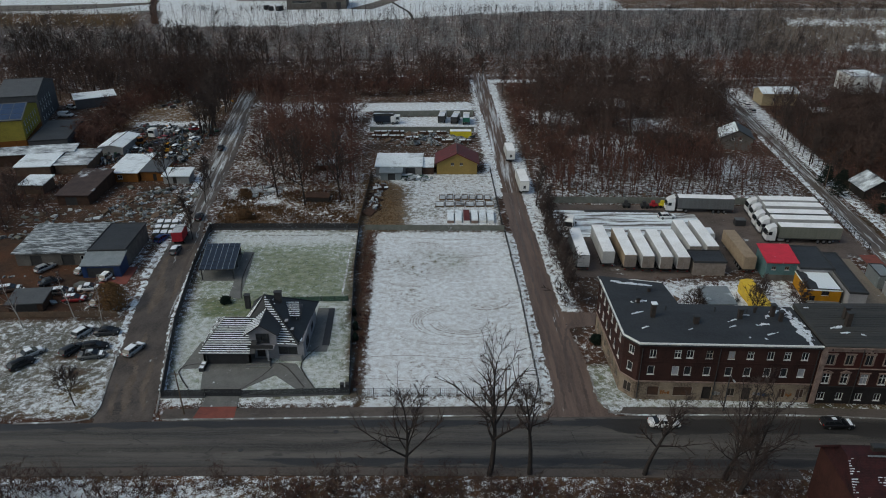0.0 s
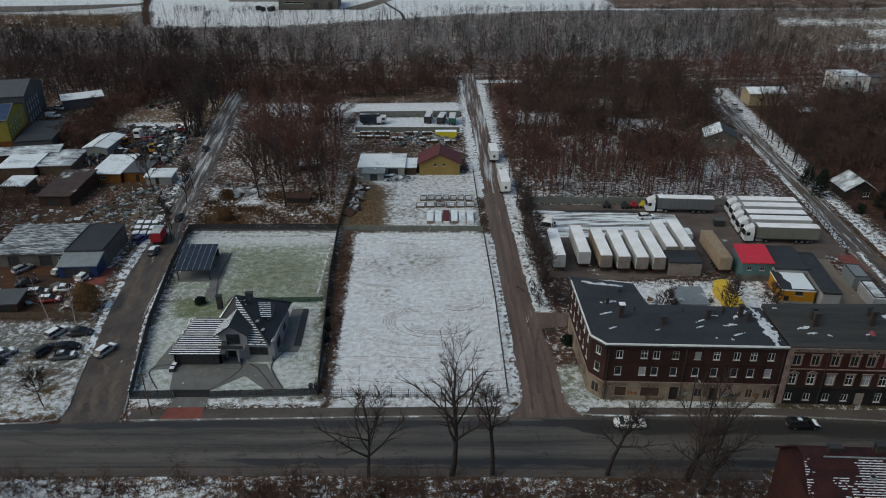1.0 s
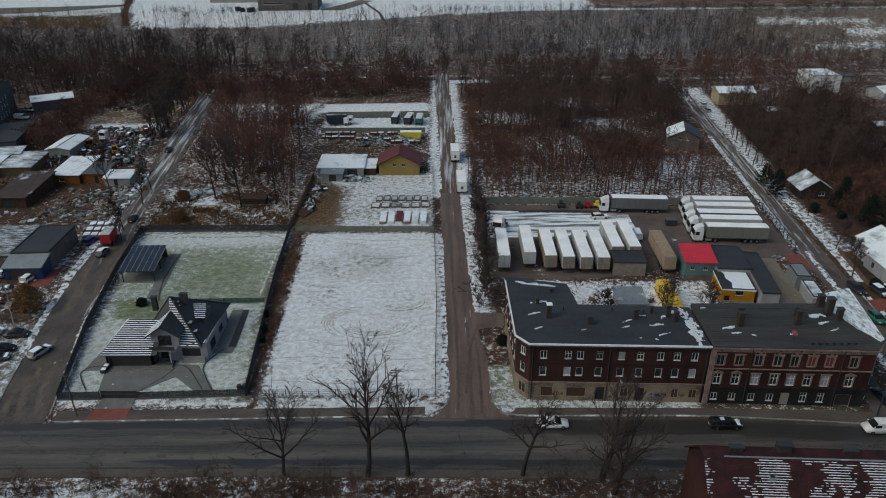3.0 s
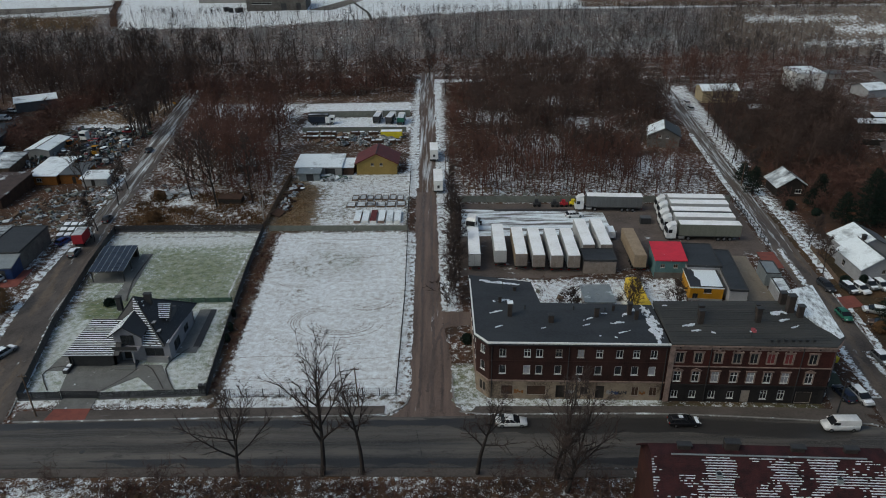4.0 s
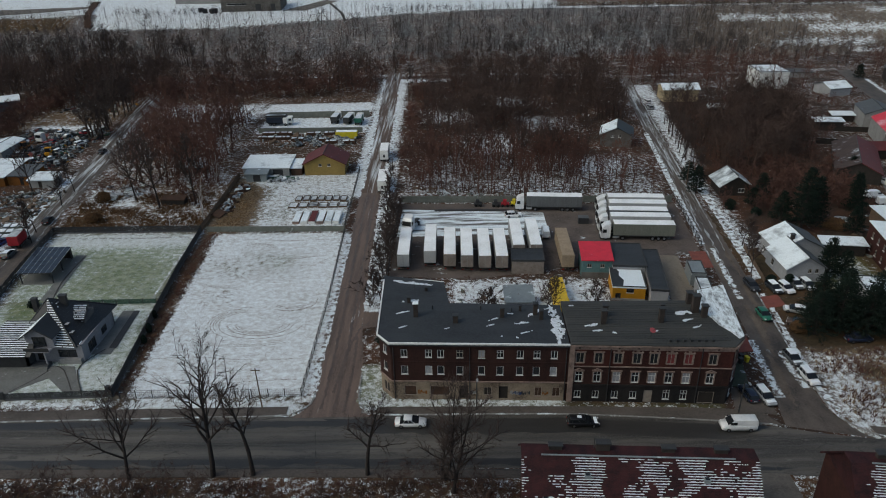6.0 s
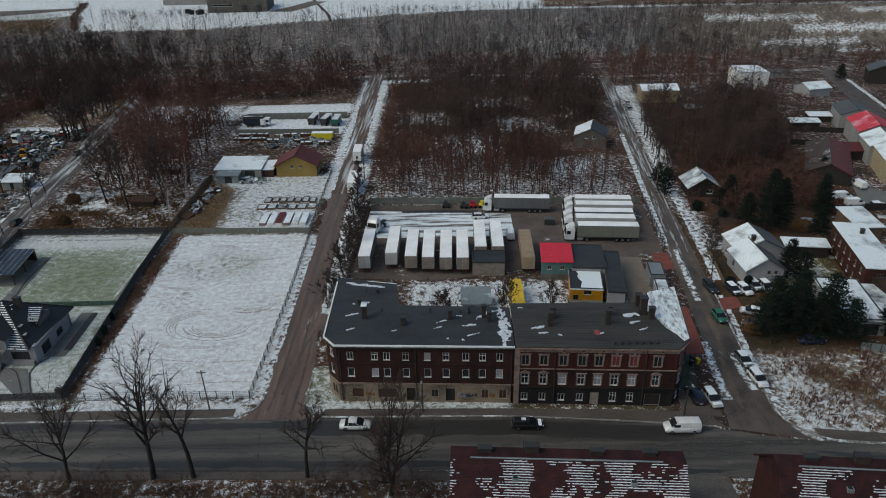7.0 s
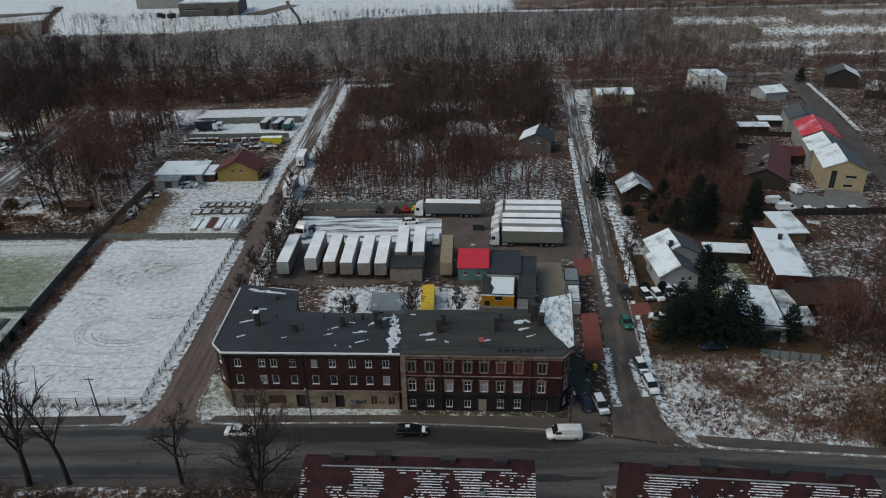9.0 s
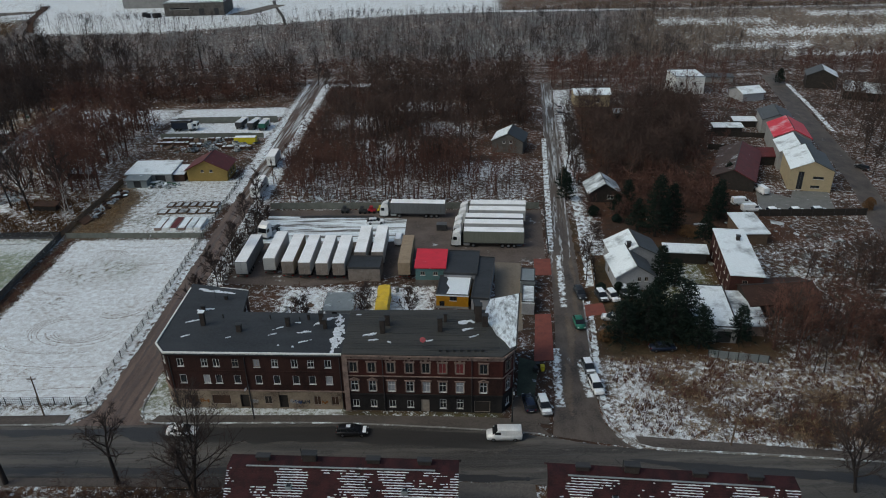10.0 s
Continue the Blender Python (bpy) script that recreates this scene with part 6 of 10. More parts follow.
def fence(label, pts, h, step, post_mat, panel_mat, base=None, style="slats", name="fence"):
    """A fence along ground points: posts, and between them panels of slats, plates or wires over an optional plinth."""
    root = thing(name, pose(pts[0][0], pts[0][1], 0), label, "fence", "fences")
    o = Vector((pts[0][0], pts[0][1]))
    for a, b in zip(pts, pts[1:]):
        a, b = Vector(a) - o, Vector(b) - o
        n = max(1, round((b - a).length / step))
        d = (b - a).normalized()
        t = Vector((-d.y, d.x))
        for k in range(n):
            p, q = a.lerp(b, k / n), a.lerp(b, (k + 1) / n)
            part("post", a_box(p.x - 0.06, p.y - 0.06, 0, p.x + 0.06, p.y + 0.06, h + 0.08), post_mat, root)
            bm = bmesh.new()
            rect = lambda w, u, v: [tuple(p + d * u - t * w), tuple(q - d * v - t * w), tuple(q - d * v + t * w), tuple(p + d * u + t * w)]
            low = 0.05
            if base:
                part("plinth", a_prism(rect(0.07, 0.07, 0.07), 0, 0.35), base, root)
                low = 0.36
            if style == "slats":
                count = 6
                for i in range(count):
                    z = low + (h - low) * i / count
                    prism(bm, rect(0.02, 0.07, 0.07), z + 0.02, z + (h - low) / count - 0.025)
            elif style == "plates":
                for i in range(4):
                    z = low + (h - low) * i / 4
                    prism(bm, rect(0.04, 0.07, 0.07), z, z + (h - low) / 4 - 0.012)
            else:
                for i in range(5):
                    z = low + (h - low) * i / 4 - 0.02
                    prism(bm, rect(0.012, 0.06, 0.06), z, z + 0.03)
                for i in range(1, 8):
                    c = p.lerp(q, i / 8)
                    box(bm, c.x - 0.012, c.y - 0.012, low, c.x + 0.012, c.y + 0.012, h)
            tagged(part("panel", bm, panel_mat, root), kind="stuff")
    e = Vector(pts[-1]) - o
    part("post", a_box(e.x - 0.06, e.y - 0.06, 0, e.x + 0.06, e.y + 0.06, h + 0.08), post_mat, root)
    return root


fence("black slatted panel fence round the house garden", [(-39.3, 88.5), (-45.9, 88.3), (-51.2, 110), (-55.0, 133), (-57.2, 151.2)], 1.6, 2.5, M_FENCE, M_FENCE, M_CHARCOAL)
fence("black slatted garden fence", [(-57.2, 151.2), (-22.0, 151.4)], 1.7, 2.5, M_FENCE, M_FENCE, M_CHARCOAL)
fence("black slatted garden fence beside the snowy plot", [(-22.0, 151.4), (-20.6, 130), (-18.9, 112), (-16.6, 89.4)], 1.6, 2.5, M_FENCE, M_FENCE, M_CHARCOAL)
fence("black front garden fence along the pavement", [(-33.4, 88.6), (-16.6, 89.4)], 1.4, 2.4, M_FENCE, M_FENCE, M_CHARCOAL)
fence("sliding black drive gate", [(-39.2, 88.75), (-33.5, 88.8)], 1.5, 5.7, M_STEEL, M_FENCE, name="drive_gate")
fence("low hedge-side slatted fence across the garden", [(-36.0, 118.0), (-20.4, 118.4)], 1.1, 2.6, M_FENCE, M_GREENNET)
fence("wire mesh fence on thin posts round the snowy plot", [(-15.3, 89.0), (13.5, 89.2), (13.2, 120), (12.2, 150.2)], 1.5, 2.6, M_STEEL, M_STEEL, style="wire")
fence("grey concrete panel fence behind the snowy plot", [(-20.6, 151.3), (12.2, 151.0)], 1.4, 2.2, M_CONC, M_CONC, style="plates")
fence("old board fence beside the allotment", [(-22.3, 152.0), (-22.6, 188)], 1.5, 2.6, M_WOOD, M_WOOD)
fence("wire fence along the lane by the allotment", [(11.9, 152), (11.0, 192)], 1.5, 2.6, M_STEEL, M_STEEL, style="wire")
fence("grey concrete panel fence of the lorry park", [(-27.2, 229.6), (7.6, 229.4)], 1.8, 2.4, M_CONC, M_CONC, style="plates")
fence("concrete panel wall behind the lorry park", [(-27.5, 247.5), (8.0, 248.5)], 2.2, 2.4, M_CONC, M_CONC, style="plates")
fence("low timber fence behind the car lot", [(-110, 111.5), (-63, 112.3)], 1.3, 2.4, M_WOOD, M_WOOD)
fence("wire fence along the yard beside the lane", [(24.0, 128), (24.2, 167)], 1.8, 2.6, M_STEEL, M_STEEL, style="wire")
fence("grey concrete panel fence along the north of the yard", [(24.4, 168), (93, 166.5)], 1.8, 2.4, M_CONC, M_CONC, style="plates")
fence("wire fence between yard and side street", [(94.2, 166), (92.5, 141)], 1.6, 2.6, M_STEEL, M_STEEL, style="wire")
fence("pale wooden garden fence", [(99.8, 124), (101.5, 140)], 1.2, 2.2, M_WOOD, M_WOOD)
fence("grey sheet metal fence beside the garage", [(115.0, 101.2), (124.4, 99.2)], 1.6, 1.6, M_STEEL, M_ZINC, style="plates")
fence("dark garden wall by the cream house", [(146, 160.3), (172, 160.3)], 1.9, 2.6, M_STEEL, M_DARK, style="plates")

# ---- buildings further off ----
W, D, G = "win", "door", "gate"
house("yellow_house", "yellow rendered house with oxide red tiled roof", pose(-4.2, 188.9, 0, 0, 0, 0), 11.4, 8.6, 3.4, 6.2, M_YELLOW, M_OXIDE, axis="y", over=0.6,
      windows=[("f", (4.0, 2.6, 4.9, 3.4), W), ("f", (6.5, 2.6, 7.4, 3.4), W), ("r", (1.0, 0.9, 2.0, 2.3), W), ("r", (3.2, 0.9, 4.4, 2.9), W), ("r", (5.8, 0.9, 7.0, 2.3), W)], wmat=M_OFRAME)
house("workshop_shed", "long low shed with snow-covered flat roof", pose(-21.4, 187.9, 0), 13.0, 9.6, 2.6, 3.1, M_PALEWALL, M_SNOWROOF, mono=True, over=0.25, windows=[("f", (8.4, 0.05, 11.2, 2.2), G)])
house("lean_to_shed", "small brown lean-to with snow beside the workshop shed", pose(-8.1, 188.8, 0), 3.0, 6.5, 2.1, 2.6, M_PLANK, M_SNOWROOF, mono=True, over=0.15)
house("tin_shed", "small grey sheet-metal shed", pose(-19.7, 184.1, 0), 5.7, 3.4, 2.2, 2.5, M_ZINC, M_ZINC, mono=True, windows=[("f", (2, 0.05, 4, 2.0), G)])
house("thicket_hut", "low old hut under snow among the trees", pose(-39.2, 191.8, 0), 5.8, 3.6, 1.6, 2.0, M_PLANK, M_SNOWHALF, mono=True, over=0.2)
house("bramble_shed", "low dark shed half hidden by brambles", pose(-37.6, 168.2, 0, 0, 0, -3), 6.0, 2.4, 1.3, 1.6, M_DARK, M_PLANK, mono=True, over=0.15)
house("old_workshop", "long grey workshop under a snow-streaked sheet roof", pose(-92.9, 132.8, 0, 0, 0, 2.2), 15.6, 12.4, 3.0, 3.9, M_SHEDWALL, M_CORR, mono=True, over=0.5,
      windows=[("f", (3.0, 0.05, 5.4, 2.4), G), ("f", (9.6, 0.05, 12.2, 2.4), G), ("f", (13.6, 0.9, 14.9, 2.2), W)])
house("workshop_annex", "dark workshop annex with flat felt roof and parapet", pose(-76.6, 132.0, 0, 0, 0, 3), 7.6, 13.5, 3.9, 4.2, M_SHEDWALL, M_FELT, flat=True, over=0.15, windows=[("f", (0.8, 0.05, 3.4, 2.6), G), ("f", (4.4, 0.9, 6.2, 2.2), W)])
lean = house("lean_to", "sloping grey sheet lean-to with a blue tarpaulin", pose(-76.4, 127.6, 0, 0, 0, 3), 7.8, 4.2, 2.7, 3.7, M_BLUE, M_ZINC, mono=True, over=0.25, windows=[("f", (1.0, 0.05, 6.4, 2.2), G)])
house("open_shed", "rusty lean-to shed with grey sheet roof in the yard", pose(-84.0, 113.6, 0, 0, 0, 6), 6.2, 4.6, 1.9, 2.3, M_PLANK, M_GREYROOF, mono=True, over=0.4, windows=[("f", (0.8, 0.05, 5.2, 1.7), G)])
house("garage_shed", "low outbuilding with brown snowy roof", pose(-100.5, 166, 0, 0, 0, 0), 8.0, 16, 2.7, 3.8, M_PLANK, M_BARN, mono=True, windows=[("f", (2, 0.05, 5, 2.2), G)])
house("snow_roof_cabin", "orange board cabin under thick snow", pose(-94.1, 182.6, 0), 7.6, 13, 2.7, 3.4, M_ORANGE, M_SNOWROOF, mono=True, over=0.5, windows=[("f", (2, 0.9, 3.4, 2.0), W)])
house("orange_cabin", "orange board cabin with dark roof", pose(-86.0, 183.4, 0), 6.4, 8, 2.7, 3.1, M_ORANGE, M_GREYROOF, mono=True, windows=[("f", (3.4, 0.05, 4.4, 2.1), D)])
house("small_white_shed", "small pale shed with snow on its roof", pose(-79.0, 181.3, 0), 7.0, 4.5, 2.2, 2.8, M_PALEWALL, M_SNOWROOF, mono=True, windows=[("f", (2.6, 0.05, 3.6, 1.9), D)])
house("long_shed", "long low shed with snowy roof", pose(-132, 194.5, 0, 0, 0, 12), 21, 5.5, 3.4, 3.9, M_PLANK, M_SNOWHALF, mono=True)
house("snowy_shed", "low shed with a snow-covered roof", pose(-122.5, 186.5, 0, 0, 0, 6), 9.5, 11, 2.8, 3.3, M_WOOD, M_SNOWROOF, mono=True)
house("snowy_shed", "low shed with half-melted snow on the roof", pose(-112.5, 189, 0, 0, 0, 4), 9, 12, 2.6, 3.1, M_WOOD, M_SNOWHALF, mono=True)
house("snowy_shed", "small timber shed under snow", pose(-114, 173.5, 0), 6, 6, 2.6, 3.0, M_WOOD, M_SNOWROOF, mono=True)
house("tent_shed", "white-roofed hangar in the scrap yard", pose(-106.4, 204.2, 0, 0, 0, 0), 7.0, 13, 2.9, 3.6, M_PALEWALL, M_SNOWROOF, axis="y")
house("flat_warehouse", "dark flat-roofed warehouse with parapet", pose(-129.5, 207.5, 0, 0, 0, 13), 11, 23, 3.4, 3.6, M_CHARCOAL, M_FELT, flat=True, over=0.1)
lime = house("lime_house", "yellow-green house with orange base and solar roof", pose(-147.0, 209.5, 0, 0, 0, 16.6), 14, 22, 8.6, 11.4, M_LIME, M_GREYROOF, axis="x", over=0.3,
             windows=[("r", (2 + k * 3.0, z, 3.1 + k * 3.0, z + 1.5), W) for k in range(6) for z in (0.9, 3.5, 6.1)])
for k in range(4):
    for j in range(3):
        u0, v0 = 0.5 + k * 3.4, 0.6 + j * 3.3
        zz = lambda v: 8.6 + 2.8 * v / 11 + 0.25
        part("solar_panel", a_slab([(u0, v0, zz(v0)), (u0 + 3.2, v0, zz(v0)), (u0 + 3.2, v0 + 3.1, zz(v0 + 3.1)), (u0, v0 + 3.1, zz(v0 + 3.1))], 0.05), M_SOLAR_B, lime)
part("base_band", a_box(14.002, 0.1, 0, 14.08, 21.9, 2.2), M_ORANGE, lime)
part("base_band", a_box(-0.05, -0.08, 0, 14.0, -0.002, 2.2), M_ORANGE, lime)
house("grey_house", "tall grey house with dark gabled roof", pose(-152.6, 234.5, 0, 0, 0, 15), 12, 25, 10.2, 13.4, M_CHARCOAL, M_GREYROOF, axis="x", over=0.3, windows=[("r", (2 + k * 3.2, z, 3.0 + k * 3.2, z + 1.4), W) for k in range(5) for z in (1.0, 4.0, 6.4)])
house("snow_warehouse", "grey warehouse with a snowy roof at the wood", pose(-138.6, 257, 0, 0, 0, 30), 14, 7, 3.6, 4.2, M_CHARCOAL, M_SNOWROOF, mono=True)

# yard buildings behind the tenements
office = house("red_roof_office", "small turquoise office with bright red sheet roof", pose(63.8, 127.2, 0, 0, 0, -3), 6.0, 6.4, 4.0, 4.9, M_TURQ, M_REDROOF, mono=True, over=0.25, windows=[("f", (1.0, 2.4, 1.9, 3.2), W), ("f", (3.6, 2.4, 4.5, 3.2), W), ], wmat=M_OFRAME)
part("base_cladding", a_box(-0.06, -0.08, 0, 6.06, -0.004, 1.3), M_SHEDWALL, office)
house("flat_store", "low store with dark felt roof", pose(69.6, 125.2, 0, 0, 0, -5), 6.6, 10.2, 3.6, 3.8, M_GREYWALL, M_FELT, flat=True, over=0.1)
house("long_store", "long store with dark felt roof", pose(74.9, 115.9, 0, 0, 0, -7), 3.2, 17, 3.3, 3.5, M_GREYWALL, M_FELT, flat=True, over=0.1)
house("ochre_cabin", "ochre yellow cabin with a snowy roof", pose(68.2, 118.3, 0, 0, 0, -6), 6.2, 7.4, 2.7, 3.0, M_OCHRE, M_SNOWROOF, flat=True, over=0.1, windows=[("f", (2.6, 1.7, 4.0, 2.6), W), ("f", (0.6, 0.05, 1.6, 1.5), W)], wmat=M_DARK)
house("dark_shed", "dark timber shed among the trailers", pose(49.7, 129.2, 0, 0, 0, -2), 6.6, 5.2, 2.9, 3.1, M_DOORS, M_FELT, flat=True, over=0.1)
house("grey_shed", "small grey shed with a pale sheet roof in the court", pose(47.5, 113.6, 0), 5.0, 5.2, 2.4, 2.8, M_GREYWALL, M_ZINC, mono=True, windows=[("f", (1.2, 0.05, 2.2, 2.0), D)])
cabin = [o for o in bpy.data.objects if o.name.startswith("ochre_cabin") and o.parent is None][0]
part("base_cladding", a_box(-0.06, -0.08, 0, 6.26, -0.004, 0.45), M_PALEWALL, cabin)
part("roof_sheet", a_prism([(-0.05, 0.1), (1.9, 0.1), (2.3, 2.6), (1.5, 4.4), (1.7, 6.0), (1.2, 7.3), (-0.05, 7.3)], 3.004, 3.03), M_FELT, cabin)
tarp = thing("tarpaulin_stack", pose(56.7, 111.8, 0), "stack covered by a bright yellow tarpaulin", "tarpaulin")
bm = bmesh.new()
prism(bm, [(0, 0), (2.4, 0), (2.4, 10.8), (0, 10.8)], 0, [2.5, 2.7, 2.9, 2.6])
bmesh.ops.subdivide_edges(bm, edges=list(bm.edges), cuts=6, use_grid_fill=True)
for v in bm.verts:
    v.co += Vector((noise.noise(v.co * 0.9) * 0.22, 0, noise.noise(v.co * 0.9 + Vector((5, 0, 0))) * 0.2 if v.co.z > 1 else 0))
part("cover", bm, M_TARP, tarp)
part("rope", a_tube((-0.1, 5.2, 1.2), (2.5, 5.2, 1.25), 0.03), M_STEEL, tarp)
house("site_container", "grey-green steel site container", pose(84.8, 123.6, 0, 0, 0, -6), 2.9, 5.6, 2.5, 2.6, M_ZINC, M_ZINC, flat=True, over=0.02)
house("site_container", "grey steel container with snow", pose(84.4, 115.6, 0, 0, 0, -6), 2.4, 6.6, 2.4, 2.5, M_GREYWALL, M_SNOWHALF, flat=True, over=0.02)
structure("yard_slab", a_prism([(79.2, 108), (84.2, 110), (86.0, 136.5), (80.4, 137)], 0, 0.12), mat("tan_concrete", (0.2, 0.17, 0.135), (0.13, 0.11, 0.09), 0.3, 0.85, stretch=(1.5, 0.4, 1), snow=0.12), "tan concrete slab")
house("lane_shed", "small dark shed by the court", pose(41.0, 103.2, 0), 2.6, 3.0, 2.0, 2.3, M_DARK, M_FELT, mono=True)
house("court_shed", "low court sheds with snow on the roof", pose(36.9, 103.0, 0), 3.4, 5.5, 2.1, 2.5, M_WOOD, M_SNOWHALF, mono=True)

# east of the side street
house("grey_villa", "pale grey house with snow on a cross-gabled roof", pose(103.9, 124.4, 0, 0, 0, 2), 7.6, 9.0, 3.2, 5.6, M_GREYWALL, M_SNOWROOF, M_GREYROOF, axis="y", windows=[("f", (4.3, 2.0, 5.0, 2.9), W), ("f", (5.7, 2.0, 6.4, 2.9), W), ("l", (2, 0.9, 3, 2.2), W)], wmat=M_OFRAME, chimneys=[(4.2, 8, 5.6, 1.2)])
house("grey_villa_wing", "rear wing of the pale grey house with snowy hip", pose(104.6, 131.5, 0, 0, 0, 2), 10.0, 7.8, 3.9, 6.4, M_GREYWALL, M_SNOWROOF, M_GREYROOF, axis="y", windows=[("l", (1.5, 0.9, 2.5, 2.3), W), ("l", (5, 0.9, 6, 2.3), W)])
house("long_snow_shed", "long low shed with snow on its roof", pose(116.8, 136.4, 0, 0, 0, -7), 8.6, 3.0, 2.6, 2.9, M_DARK, M_SNOWROOF, mono=True)
house("brick_house", "old red brick house under a snowy flat roof", pose(124.5, 119.8, 0, 0, 0, -8.5), 6.0, 20, 5.8, 6.3, M_REDBRICK, M_SNOWROOF, mono=True, over=0.2, windows=[("l", (2.0 + 3 * k, z, 2.9 + 3 * k, z + 1.4), W) for k in range(6) for z in (0.9, 3.6)] + [("f", (2.2, 3.4, 3.2, 4.8), W)], chimneys=[(4.0, 15, 6.0, 1.3)], wmat=M_OFRAME)
house("garage_block", "flat garage block with patchy snow on the roof", pose(113.7, 106.4, 0, 0, 0, -8), 7.6, 15, 2.9, 3.1, M_PALEWALL, M_SNOWROOF, flat=True, over=0.1, windows=[("f", (1.0, 0.05, 3.4, 2.3), G), ("f", (4.2, 0.05, 6.6, 2.3), G)])
house("lean_shed", "low brown shed beside the garages", pose(122.0, 108, 0, 0, 0, -6), 5.0, 11, 2.2, 2.6, M_STUCCO, M_SNOWHALF, mono=True)
house("brown_barn", "low barn with a rusty brown sheet roof in the garden", pose(126.6, 113.6, 0, 0, 0, 6), 13.5, 9.0, 2.8, 4.4, M_DARK, mat("rusty_brown_sheet", (0.05, 0.028, 0.022), (0.03, 0.019, 0.016), 0.5, 0.8, stretch=(0.4, 1, 1)), axis="x", over=0.4, windows=[("f", (3, 0.05, 5.4, 2.2), G)])
house("snow_shed", "shed with a thick snow roof", pose(136.5, 144.8, 0, 0, 0, 0), 5.4, 10, 2.7, 3.2, M_WOOD, M_SNOWROOF, mono=True)
house("timber_hut", "dark timber summer house with snowy pyramid roof", pose(106.4, 170.3, 0, 0, 0, 0), 7.6, 7.0, 2.9, 5.4, M_DARK, M_SNOWHALF, axis="y", over=0.7, windows=[("f", (2.4, 0.05, 3.4, 2.0), D), ("f", (4.6, 0.9, 6.2, 2.0), W)])
house("dark_barn", "dark red-roofed barn with snow on one slope", pose(140.5, 180.5, 0, 0, 0, -24), 11, 26, 3.0, 5.6, M_DARK, M_BARN, M_OXIDE, axis="y")
house("red_long_shed", "long low shed with a dark red roof", pose(154.5, 197, 0, 0, 0, 0), 16, 5, 2.6, 3.4, M_DARK, M_OXIDE, mono=True)
house("cream_house", "cream and grey rendered house with snowy roof", pose(160.3, 178.0, 0, 0, 0, -15), 10.4, 14.6, 5.8, 8.2, M_CREAM, M_SNOWROOF, M_GREYROOF, axis="y", over=0.3, windows=[("f", (2.0, 0.3, 3.4, 5.2), W), ("f", (5.6, 3.4, 8.2, 4.1), W), ("f", (5.4, 0.9, 7.6, 1.6), W), ("r", (3, 0.9, 4.2, 2.3), W), ("r", (3, 3.4, 4.2, 4.8), W)], wmat=M_STEEL)
house("row_house", "grey row house with snow on the roof", pose(163.6, 193.2, 0, 0, 0, -13), 10, 11, 5.4, 7.8, M_PALEWALL, M_SNOWROOF, M_GREYROOF, axis="y", over=0.25)
house("row_house", "row house with a bright red sheet roof and snow", pose(167.3, 206.6, 0, 0, 0, -14), 10.4, 15.4, 5.4, 7.9, M_PALEWALL, M_REDSNOW, M_REDROOF, axis="y", over=0.25)
house("row_house", "row house with grey sheet roof", pose(171.4, 226, 0, 0, 0, -14), 9.6, 13, 5.0, 7.0, M_PALEWALL, M_GREYROOF, axis="y", over=0.25)
house("far_cabin", "small house with a snowy roof by the side street", pose(180.6, 267.5, 0, 0, 0, 14), 9, 9, 3.0, 4.6, M_GREYWALL, M_SNOWROOF, M_GREYROOF, axis="x")
house("white_block", "white cube house with a flat snowy roof", pose(158.4, 280, 0, 0, 0, 0), 11.4, 13, 6.6, 7, M_WHITE, M_SNOWROOF, flat=True, over=0.1, windows=[("f", (2, 3.6, 3.2, 4.8), W), ("f", (7, 3.6, 8.2, 4.8), W)])
house("far_yellow_house", "ochre house with a snowy hip roof at the wood", pose(116.6, 263, 0, 0, 0, 0), 13.0, 8.5, 4.6, 6.0, M_CREAM, M_SNOWROOF, M_SNOWHALF, axis="x", over=0.5, windows=[("f", (4, 1.6, 5.2, 2.8), W), ("f", (8, 1.6, 9.2, 2.8), W)])
house("low_red_shed", "low shed with a dull red roof", pose(137, 255, 0), 18, 4, 2.4, 3.0, M_WOOD, M_OXIDE, mono=True)
house("wood_gable_house", "grey gabled house in the wood with snow on one slope", pose(83.4, 212, 0, 0, 0, -14), 9.5, 9, 3.8, 6.2, M_SHEDWALL, M_SNOWROOF, M_TILE_DARK, axis="y", windows=[("f", (3.2, 3.0, 4.1, 3.9), W), ("f", (5.4, 3.0, 6.3, 3.9), W)])
house("far_dark_house", "dark house with snow-edged roof at the wood", pose(213, 288, 0, 0, 0, -20), 11, 10, 5.0, 7.6, M_DARK, M_GREYROOF, M_SNOWROOF, axis="y")
house("far_shed", "dark house with a snowy roof slope", pose(219, 270, 0, 0, 0, -30), 14, 9, 3.4, 6.0, M_DARK, M_SNOWHALF, axis="x")
house("far_hall", "long grey industrial hall beyond the wood", pose(-91, 414, 13.9, 0, 0, 4), 33, 24, 7.2, 7.6, M_SHEDWALL, M_SNOWROOF, flat=True, over=0.1, windows=[("f", (19, 0.1, 22, 4), G), ("f", (27.5, 0.1, 30, 4), G), ("f", (3, 3.6, 14, 4.6), W)])
house("far_hall", "pale industrial hall beyond the snow field", pose(-128, 446, 14.6), 46, 20, 7, 7.4, M_PALEWALL, M_ZINC, flat=True, over=0.1)
def draped(ob, lift=0.12):
    """Lays a sheet on the rising ground."""
    for v in ob.data.vertices:
        v.co.z = terrain(v.co.x, v.co.y) + lift
    return ob


